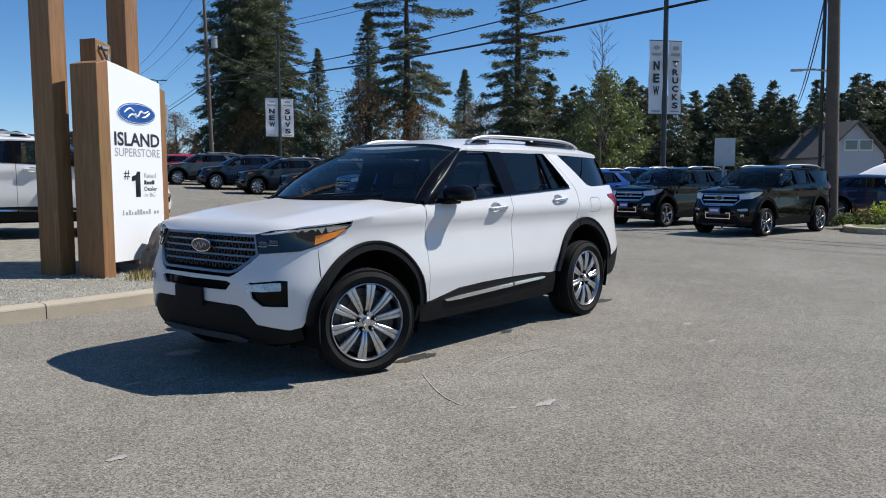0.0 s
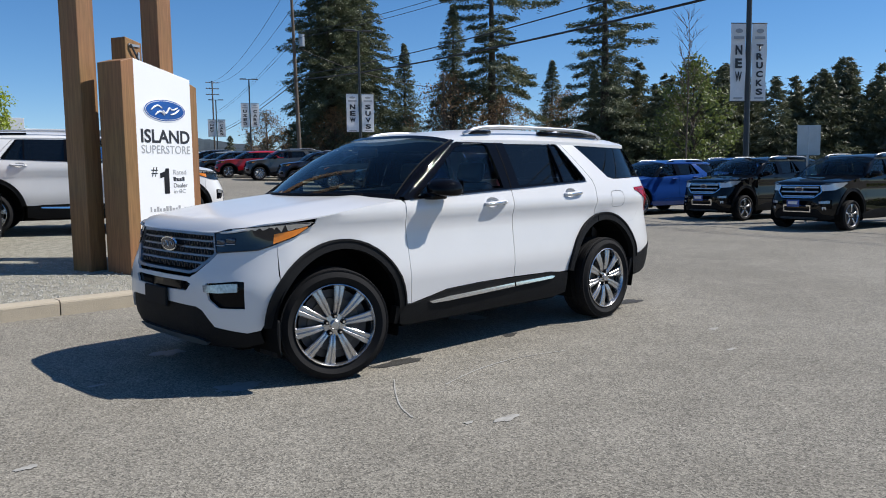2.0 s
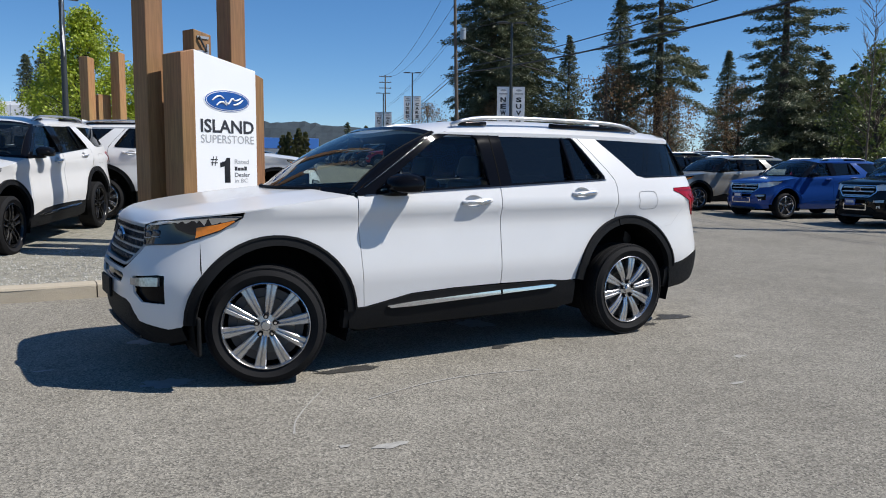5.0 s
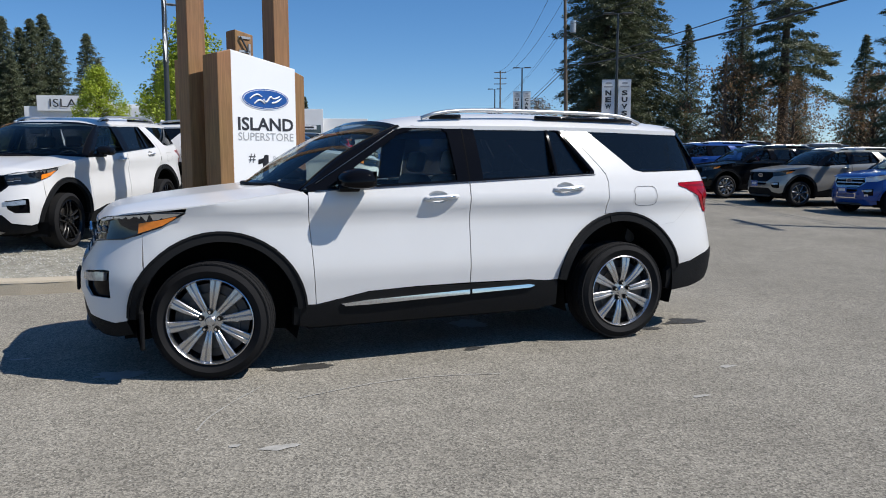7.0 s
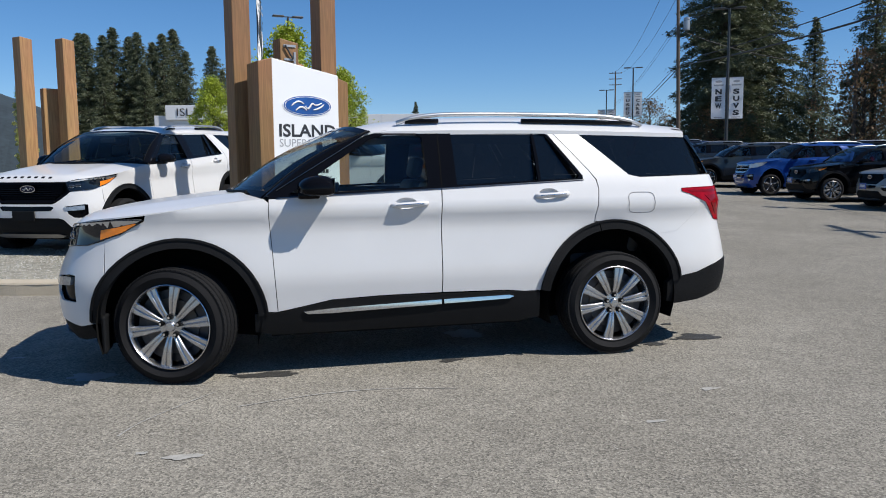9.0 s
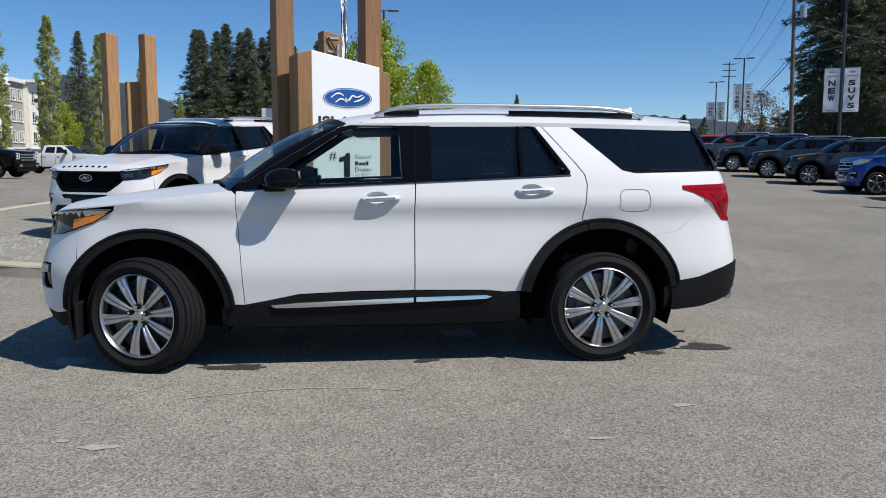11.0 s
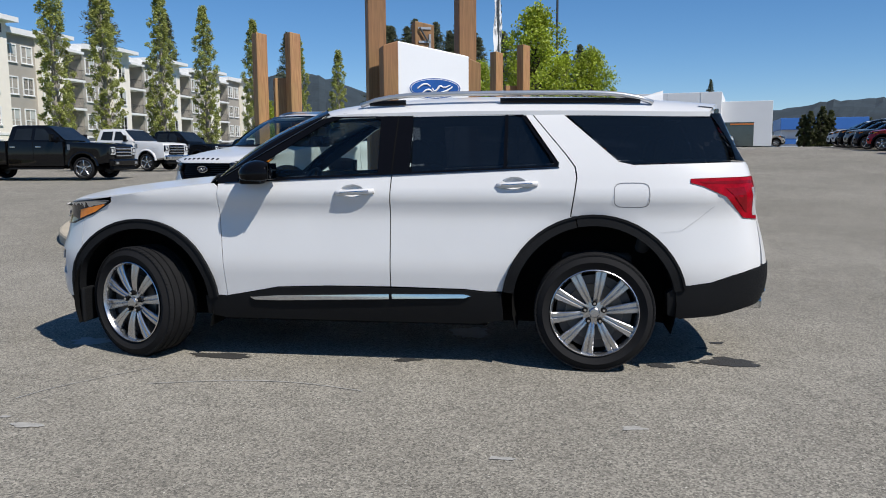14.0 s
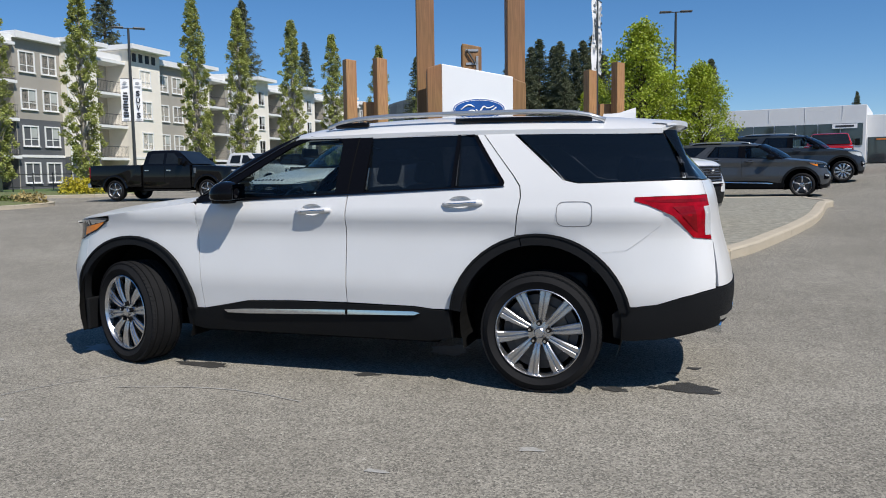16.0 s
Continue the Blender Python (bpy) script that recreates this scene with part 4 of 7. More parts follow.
    if face != "chrome":
        P("turn_signal", [(-0.432, 0.926), (-0.36, 0.948), (-0.285, 0.972), (-0.20, 1.020), (-0.205, 1.027), (-0.30, 1.006), (-0.425, 0.986)], M_AMBER, lift=0.009, thick=0.004, step=0.04, label="amber side reflector")
    P("grille_back", grille_edge, M_LINER, both=True, lift=-0.055, thick=0.0)
    if face == "bars":
        for i in range(4):
            z = 0.80 + 0.045 * i
            yw = 0.395 + 0.17 * clamp((z - 0.745) / 0.11)
            P("grille_bar", [("f", 0.0, z + 0.009), ("f", yw, z + 0.009), ("f", yw - 0.01, z - 0.003), ("f", 0.0, z - 0.003)], M_GRILLE, both=True, lift=-0.012, thick=0.03, step=0.06)
        if detail:
            for i in range(5):
                z = 0.782 + 0.045 * i
                yw = 0.375 + 0.17 * clamp((z - 0.745) / 0.11)
                bm = bmesh.new()
                n = int(2 * yw / 0.034)
                for k in range(n + 1):
                    y = -yw + 2 * yw * k / n
                    p = skin(U("f", max(abs(y), 1e-4)), z, 0.02)
                    m = pose(p.x, y, z, 0, 0, 0) @ pose(0, 0, 0, 28 if (k + i) % 2 else -28, 0, 0)
                    box(bm, (0, 0, 0), (0.016, 0.006, 0.036), m=m)
                for q in bm.verts:
                    q.co = w(q.co)
                part("grille_mesh", bm, M_GRILLE_DARK, car)
    elif face == "mesh":
        for i in range(9):
            z = 0.735 + 0.028 * i
            yw = 0.335 + 0.17 * clamp((z - 0.73) / 0.13)
            P("grille_bar", [("f", 0.0, z + 0.005), ("f", yw, z + 0.005), ("f", yw - 0.01, z - 0.004), ("f", 0.0, z - 0.004)], M_GLOSS_BLACK, both=True, lift=-0.02, thick=0.02, step=0.1)
    else:
        for i in range(3):
            z = 0.775 + 0.085 * i
            yw = 0.37 + 0.13 * clamp((z - 0.73) / 0.13)
            P("grille_bar", [("f", 0.0, z + 0.014), ("f", yw, z + 0.014), ("f", yw, z - 0.014), ("f", 0.0, z - 0.014)], M_SATIN, both=True, lift=0.004, thick=0.03, step=0.08)
    P("grille_frame", [("f", 0.0, 0.994), ("f", 0.555, 0.990), ("f", 0.578, 0.93), ("f", 0.608, 0.870), ("f", 0.585, 0.842), ("f", 0.45, 0.752), ("f", 0.38, 0.735), ("f", 0.0, 0.735), ("f", 0.0, 0.752), ("f", 0.37, 0.752), ("f", 0.43, 0.768), ("f", 0.556, 0.852), ("f", 0.578, 0.872), ("f", 0.552, 0.93), ("f", 0.535, 0.975), ("f", 0.0, 0.978)],
      {"bars": M_GRILLE, "chrome": M_CHROME}.get(face, M_GLOSS_BLACK), both=True, lift=0.006 if face == "chrome" else 0.0, thick=0.05, step=0.06)
    if face == "chrome":
        P("lower_grille", [("f", 0.0, 0.60), ("f", 0.36, 0.60), ("f", 0.36, 0.45), ("f", 0.0, 0.45), ("f", 0.0, 0.475), ("f", 0.335, 0.475), ("f", 0.335, 0.575), ("f", 0.0, 0.575)], M_CHROME, both=True, lift=0.012, thick=0.03, step=0.08)
        P("fog_lamp", [("f", 0.62, 0.56), ("f", 0.70, 0.565), ("f", 0.70, 0.51), ("f", 0.62, 0.51)], M_CLEAR_LENS, lift=0.0, thick=0.01, step=0.05)
        # added card: its pale green imitates a reflection in the windscreen
        bm = bmesh.new()
        box(bm, (0, 0, 0), (0.22, 0.16, 0.004), m=pose(0.70, 0.52, 1.19, 0, -32, 0))
        for q in bm.verts:
            q.co = w(q.co)
        part("price_card", bm, M_CARD, car, "pale green card added to imitate a windscreen reflection")
    # badge: a plain oval with a bright rim
    for nm, mt, kx, kz, xo in (("badge_rim", M_CHROME, 0.112, 0.049, -0.010), ("badge", M_NAVY_PAINT, 0.101, 0.040, -0.014)):
        bm = bmesh.new()
        m = pose(skin(U("f", 0.0001), 0.90).x + xo, 0, 0.905, 0, -5, 0) @ Matrix.Diagonal((1, kx, kz, 1)) @ Matrix.Rotation(radians(90), 4, "Y")
        bmesh.ops.create_cone(bm, cap_ends=True, segments=32, radius1=1, radius2=1, depth=0.012, matrix=m)
        for q in bm.verts:
            q.co = w(q.co)
        part(nm, bm, mt, car)
    if detail:
        xb = skin(U("f", 0.0001), 0.90).x - 0.022
        stroke = [w(Vector((xb, 0.066 * a, 0.905 + 0.020 * math.sin(6.5 * a) * (1 - 0.3 * abs(a))))) for a in np.linspace(-1, 1, 17)]
        part("badge_stroke", tube(bmesh.new(), stroke, 0.0045, 5), M_SATIN, car, "", True)
    if detail:
        bm = bmesh.new()
        box(bm, (-0.795, 0.02, 0.565), (0.02, 0.33, 0.13), bevel=0.008)
        for q in bm.verts:
            q.co = w(q.co)
        part("plate_bracket", bm, M_CLADDING, car, "black empty number plate bracket")
    # hood, cowl, windscreen, roof
    bm = fold_edges(grid_sheet([[w(Vector(p)) for p in r] for r in hood_rows()]), 0.009)
    bmesh.ops.recalc_face_normals(bm, faces=bm.faces)
    part("hood", bm, body, car, "", True, 45)
    bm = grid_sheet([[w(windscreen_point(1 - 2 * i / 20, t / 10)) for i in range(21)] for t in range(11)])
    part("windscreen", bm, M_GLASS, car, "", True)
    for t0, t1, nm in ((0.93, 1.0, "screen_band"), (0.0, 0.07, "screen_band")):
        bm = grid_sheet([[w(windscreen_point(-1 + 2 * i / 20, t) + Vector((-0.002, 0, 0.003))) for i in range(21)] for t in (t0, t1)])
        part(nm, bm, M_GLOSS_BLACK, car, "", True)
    for sg in (-1, 1):
        bm = bmesh.new()
        rows = []
        for i in range(11):
            t = i / 10
            p = windscreen_point(sg * 0.975, t)
            e = windscreen_point(sg * 1.0, t)
            k = skin(U("s", 0.66 + 0.64 * t), 1.215 + 0.385 * t)
            k = Vector((k.x, k.y * sg, k.z))
            rows.append([w(p + Vector((-0.004, 0, 0.004))), w(e + Vector((-0.004, sg * 0.004, 0.008))), w((e + k) / 2 + Vector((-0.006, sg * 0.012, 0.008))), w(k + Vector((0.0, sg * 0.004, 0)))])
        grid_sheet(rows, bm)
        bmesh.ops.recalc_face_normals(bm, faces=bm.faces)
        pillar = part("windscreen_pillar", bm, M_GLOSS_BLACK, car, "", True)
        if detail:
            part("pillar_trim", tube(bmesh.new(), [r[3] + Vector((0, sg * 0.003, 0.003)) for r in rows], 0.0035, 6), M_DARK_CHROME, pillar, "thin bright trim line", True)
            part("screen_seal", tube(bmesh.new(), [r[0] + Vector((0, 0, 0.002)) for r in rows], 0.005, 6), M_CLADDING, pillar, "", True)
    bm = bmesh.new()
    grid_sheet([[w(Vector((0.30 + 0.27 * s * s + dx, 0.86 * s, 1.168 - 0.03 * s * s + dz))) for s in [-1 + 2 * i / 16 for i in range(17)]] for dx, dz in ((-0.02, 0.0), (0.06, 0.0), (0.08, 0.03))], bm)
    part("cowl", bm, M_CLADDING, car, "", True)
    if detail:
        for y0, y1 in ((-0.62, 0.02), (-0.02, 0.66)):
            bm = tube(bmesh.new(), [w(Vector((0.33 + 0.27 * (y / 0.86) ** 2, y, 1.205))) for y in np.linspace(y0, y1, 7)], 0.011)
            part("wiper", bm, M_CLADDING, car)
    bm = fold_edges(grid_sheet([[w(Vector(p)) for p in r] for r in roof_rows()]), 0.03)
    bmesh.ops.recalc_face_normals(bm, faces=bm.faces)
    part("roof", bm, body, car, "", True, 45)
    bm = bmesh.new()
    under = [[w(Vector((p[0] * 1.0 + 0.0, p[1] * 0.96, p[2] - 0.05))) for p in r] for r in roof_rows(1.2, 3.7, 10, 8)]
    grid_sheet(under, bm)
    part("headliner", bm, M_DASH, car, "", True)
    if detail:
        bm = bmesh.new()
        grid_sheet([[w(Vector((x - 0.10 * s * s, 0.60 * s, z - 0.025 * s * s))) for s in [-1 + 2 * i / 14 for i in range(15)]] for x, z in ((3.76, 1.664), (3.845, 1.654), (3.85, 1.642), (3.76, 1.612))], bm)
        bmesh.ops.recalc_face_normals(bm, faces=bm.faces)
        part("spoiler", bm, body, car, "", True, 40)
        bm = bmesh.new()
        rows = [[w(Vector((3.30 + 0.22 * t, y * (1 - 0.6 * t), 1.70 + h * 0.085))) for t in (0, 0.25, 0.5, 0.75, 1.0)] for y, h in ((-0.035, 0.0), (-0.014, 0.5), (0, 1.0), (0.014, 0.5), (0.035, 0.0))]
        for k, r in enumerate(rows):
            for i, p in enumerate(r):
                if k == 2:
                    p.z = w(Vector((0, 0, 1.705))).z + 0.075 * (i / 4) ** 0.8
        grid_sheet(rows, bm)
        part("antenna_fin", bm, body, car, "", True)
    if rails:
        for sg in (-1, 1):
            xs = np.linspace(1.50, 3.38, 20)
            pts = []
            for i, x in enumerate(xs):
                t = i / 19
                lift_ = 0.058 * (1 - abs(2 * t - 1) ** 7)
                y = (roof_half(x) - 0.085) * sg
                z = lerp_table(ROOF_LOW, x) + 0.058 + lift_
                pts.append(w(Vector((x, y, z))))
            rail = part("roof_rail", tube(bmesh.new(), pts, 0.021, 8, 0.75), M_SATIN, car, "satin silver roof rail", True)
            for a, b in ((1.56, 1.80), (2.42, 3.30)):
                bm = tube(bmesh.new(), [w(Vector((x, (roof_half(x) - 0.082) * sg, lerp_table(ROOF_LOW, x) + 0.068))) for x in np.linspace(a, b, 5)], 0.016, 8, 1.1)
                part("rail_foot", bm, M_GLOSS_BLACK, rail, "", True)
    # mirrors and handles
    for sg in (-1, 1):
        bm = bmesh.new()
        bmesh.ops.create_uvsphere(bm, u_segments=20, v_segments=14, radius=1)
        for q in bm.verts:
            x, y, z = q.co
            q.co = w(Vector((0.905 + 0.112 * math.copysign(abs(x) ** 0.7, x) + 0.03 * y, sg * (1.025 + 0.098 * math.copysign(abs(y) ** 0.75, y)), 1.240 + (0.074 - 0.022 * clamp(-x)) * (abs(z) ** 0.75 if z > 0 else -0.72 * abs(z) ** 0.45) - 0.012 * y - 0.012 * clamp(-x))))
        bmesh.ops.recalc_face_normals(bm, faces=bm.faces)
        mir = part("mirror", bm, M_GLOSS_BLACK, car, "gloss black door mirror", True)
        bm = bmesh.new()
        box(bm, (0.86, sg * 0.955, 1.185), (0.14, 0.15, 0.045), bevel=0.015)
        for q in bm.verts:
            q.co = w(q.co)
        part("mirror_arm", bm, M_GLOSS_BLACK, mir, "", True)
        bm = bmesh.new()
        box(bm, (1.014, sg * 1.03, 1.245), (0.006, 0.15, 0.10), bevel=0.002)
        for q in bm.verts:
            q.co = w(q.co)
        part("mirror_glass", bm, M_MIRROR, mir)
        for hx, hz in HANDLES:
            bm = bmesh.new()
            pts = []
            for i in range(9):
                t = i / 8
                x = hx - 0.125 + 0.25 * t
                y = skin(U("s", x), hz).y + 0.002 + 0.017 * (1 - abs(2 * t - 1) ** 3.5)
                pts.append(w(Vector((x, sg * y, hz + 0.014 * t))))
            tube(bm, pts, [0.013, 0.017, 0.018, 0.018, 0.018, 0.018, 0.019, 0.020, 0.015], 8, 1.0)
            h = part("door_handle", bm, body, car, "body-coloured door handle with chrome strip", True)
            if detail:
                part("handle_strip", tube(bmesh.new(), [p + Vector((0, sg * 0.0165, 0.002)) for p in pts[1:-1]], 0.006, 6), M_CHROME, h, "", True)
                rows = []
                for e in (1.06, 0.97, 0.9, 0.75, 0.5, 0.2, 0.02):
                    rows.append([w((lambda p: Vector((p.x, sg * p.y, p.z)))(skin(U("s", hx - 0.02 + 0.078 * e * math.cos(a)), hz + 0.012 + 0.042 * e * math.sin(a), 0.002 + 0.030 * clamp(1.0 - e ** 4)))) for a in np.linspace(0, 2 * math.pi, 21)])
                bm = grid_sheet(rows)
                bmesh.ops.recalc_face_normals(bm, faces=bm.faces)
                part("handle_cup", bm, body, h, "", True)
    # wheelhouses, floor and cabin
    for cx, cz in (ARCH_F, ARCH_R):
        for sg in (-1, 1):
            bm = bmesh.new()
            rows = []
            for yy in (0.93, 0.60):
                rows.append([w(Vector((cx + 0.50 * math.cos(a), sg * yy, cz + 0.50 * math.sin(a)))) for a in np.linspace(-0.35, math.pi + 0.35, 21)])
            grid_sheet(rows, bm)
            c = bm.verts.new(w(Vector((cx, sg * 0.60, cz - 0.1))))
            ring = [q for q in bm.verts if q is not c][21:42]
            for a, b in zip(ring, ring[1:]):
                bm.faces.new((a, b, c))
            part("wheelhouse", bm, M_LINER, car)
    bm = bmesh.new()
    box(bm, (1.38, 0, 0.34), (3.8, 1.16, 0.22))
    box(bm, (1.48, 0, 0.36), (1.75, 1.74, 0.20))
    box(bm, (-0.13, 0, 0.70), (0.76, 1.15, 0.5))
    box(bm, (3.70, 0, 0.62), (0.45, 1.35, 0.4))
    for q in bm.verts:
        q.co = w(q.co)
    part("underbody", bm, M_LINER, car)
    if detail:
        for sg in (-1, 1):
            bm = bmesh.new()
            box(bm, (-0.42, sg * 0.785, 0.33), (0.03, 0.22, 0.24), bevel=0.012)
            part("mud_flap", bm, M_CLADDING, car)
    for sg in (-1, 1):
        bm = bmesh.new()
        grid_sheet([[w(Vector((x, sg * (skin(U("s", x), z).y - 0.07), z))) for x in np.linspace(0.62, 2.40, 9)] for z in (0.45, 0.8, 1.0)], bm)
        grid_sheet([[w(Vector((x, sg * (skin(U("s", x), z).y - 0.07), z))) for x in np.linspace(0.62, 3.75, 14)] for z in (1.0, 1.1, 1.2)], bm)
        part("door_lining", bm, M_DASH, car, "", True)
    bm = bmesh.new()
    grid_sheet([[w(Vector((x, 0.86 * s, z))) for s in np.linspace(-1, 1, 7)] for x, z in ((0.36, 1.12), (0.62, 1.165), (0.86, 1.16), (0.90, 1.10), (0.86, 0.85), (0.80, 0.5))], bm)
    part("dashboard", bm, M_DASH, car, "", True)
    bm = bmesh.new()
    tube(bm, [w(pose(1.02, -0.38, 1.08, 0, -62, 0) @ Vector((0.185 * math.cos(a), 0.185 * math.sin(a), 0))) for a in np.linspace(0, 2 * math.pi, 25)], 0.016, 6)
    tube(bm, [w(pose(1.02, -0.38, 1.08, 0, -62, 0) @ Vector((0, y, 0))) for y in (-0.18, 0, 0.18)], 0.018, 6)
    part("steering_wheel", bm, M_DASH, car, "", True)
    bm = bmesh.new()
    box(bm, (1.02, 0.0, 1.52), (0.03, 0.24, 0.07), bevel=0.01)
    for q in bm.verts:
        q.co = w(q.co)
    part("rear_view_mirror", bm, M_DASH, car)
    for x, y in ((1.40, -0.38), (1.40, 0.38), (2.25, -0.42), (2.25, 0.42), (3.05, -0.36), (3.05, 0.36)):
        seat(car, x, y, 0.56, w)
    for x, y in ((0, -0.84), (0, 0.84), (3.025, -0.84), (3.025, 0.84)):
        p = w(Vector((x, y, 0.0)))
        sc = (w(Vector((0, 0, 0.395))).z - w(Vector((0, 0, 0))).z) / 0.395
        set_wheel(wheels, car, p.x + (0.012 if steer and x == 0 else 0.0), p.y, 0.371 * sc, steer if x == 0 else 0.0, y > 0, sc, near=steer != 0)
    return car


hero = suv("glossy white three-row SUV with black arches parked on asphalt", M_WHITE_PAINT, steer=-20, step=0.05)

# ---- sign island ----
def fit_words(text, wid, hei, m, mat, parent, depth=0.002, bold=0.0):
    """Letters scaled to a width and height, their lower left corner at m's origin."""
    cu = bpy.data.curves.new("lettering", "FONT")
    cu.body, cu.size, cu.extrude, cu.resolution_u, cu.offset = text, 1.0, 0.0, 3, bold
    tmp = new("lettering", cu)
    dg = bpy.context.evaluated_depsgraph_get()
    me = bpy.data.meshes.new_from_object(tmp.evaluated_get(dg))
    bpy.data.objects.remove(tmp)
    co = np.array([v.co for v in me.vertices])
    lo, hi = co.min(0), co.max(0)
    s = Matrix.Diagonal((wid / (hi[0] - lo[0]), hei / (hi[1] - lo[1]), 1, 1)) @ Matrix.Translation((-lo[0], -lo[1], depth))
    me.transform(m @ Matrix.Rotation(radians(90), 4, "X") @ s)
    me.materials.clear()
    me.materials.append(mat)
    ob = new("lettering", me)
    ob.parent = parent
    return ob


def bar(parent, m, wid, hei, mat, name="printed_bar", depth=0.003):
    bm = bmesh.new()
    box(bm, (wid / 2, -depth / 2, hei / 2), (wid, depth, hei), m=m)
    return part(name, bm, mat, parent)


def oval(parent, m, kx, kz, mat, name, depth):
    bm = bmesh.new()
    bmesh.ops.create_cone(bm, cap_ends=True, segments=48, radius1=1, radius2=1, depth=depth, matrix=m @ Matrix.Diagonal((kx, 1, kz, 1)) @ Matrix.Rotation(radians(90), 4, "X"))
    return part(name, bm, mat, parent)


def swash(parent, m, scale, mat, name="emblem_stroke"):
    """Plain flowing strokes inside the emblem."""
    put = lambda x, z: m @ Vector((scale * x, -0.004, scale * z))
    ts = np.linspace(0, 1, 40)
    strokes = [
        ([(-0.70 + 0.52 * t, 0.02 + 0.17 * math.sin(2.6 * t)) for t in ts], 0.034),
        ([(-0.52 + 0.46 * t, -0.16 + 0.14 * math.sin(3.0 * t)) for t in ts], 0.036),
        ([(-0.12 + 0.42 * t, 0.03 - 0.10 * math.sin(6.0 * t)) for t in ts], 0.036),
        ([(0.24 + 0.44 * t, -0.10 + 0.20 * t * t) for t in ts], 0.034),
        ([(0.20 + 0.40 * t, 0.12 - 0.05 * math.sin(4.0 * t)) for t in ts], 0.028),
    ]
    bm = bmesh.new()
    for pts, w in strokes:
        tube(bm, [put(x, z) for x, z in pts], [scale * w * (0.6 + 0.4 * math.sin(math.pi * t)) for t in ts], 6)
    return part(name, bm, mat, parent)


def timber_post(name, x, y, z0, z1, w, d, rz, label, mat=None, slope=0.0, group="timber posts"):
    """A squared timber with eased edges and a slanting top."""
    bm = bmesh.new()
    box(bm, (0, 0, (z1 - z0) / 2), (w, d, z1 - z0), bevel=0.012)
    for q in bm.verts:
        if q.co.z > (z1 - z0) * 0.6:
            q.co.z += slope * q.co.x
    ob = finish(name, bm, mat or M_TIMBER)
    ob.matrix_world = pose(x, y, z0, 0, 0, rz)
    return tagged(ob, label, "post", group)


RZ = 21.0
SE = Vector((math.cos(radians(RZ)), math.sin(radians(RZ)), 0))
SN = Vector((math.sin(radians(RZ)), -math.cos(radians(RZ)), 0))
timber_post("timber_post", 0.39, 4.64, 0.10, 7.2, 0.24, 0.30, RZ, "tall squared brown cedar post standing in gravel")
timber_post("timber_post", 1.54, 5.06, 0.10, 7.2, 0.24, 0.30, RZ, "tall squared brown cedar post standing in gravel")
for px, py, top in ((-3.90, 11.55, 4.03), (-3.10, 11.5, 4.01), (1.12, 16.45, 4.10), (1.87, 16.5, 4.28)):
    timber_post("timber_post", px, py, ground_z(px, py), top, 0.26, 0.26, RZ + 24, "squared orange-brown cedar post on the gravel island", M_TIMBER_FAR, slope=-0.12)
timber_post("timber_post", -3.48, 11.75, ground_z(-3.5, 11.7), 3.05, 0.34, 0.2, RZ + 10, "short wide cedar post between two taller ones", M_TIMBER_FAR)
timber_post("timber_post", 1.50, 16.7, ground_z(1.5, 16.7), 3.2, 0.34, 0.2, RZ, "short wide cedar post between two taller ones", M_TIMBER_FAR)


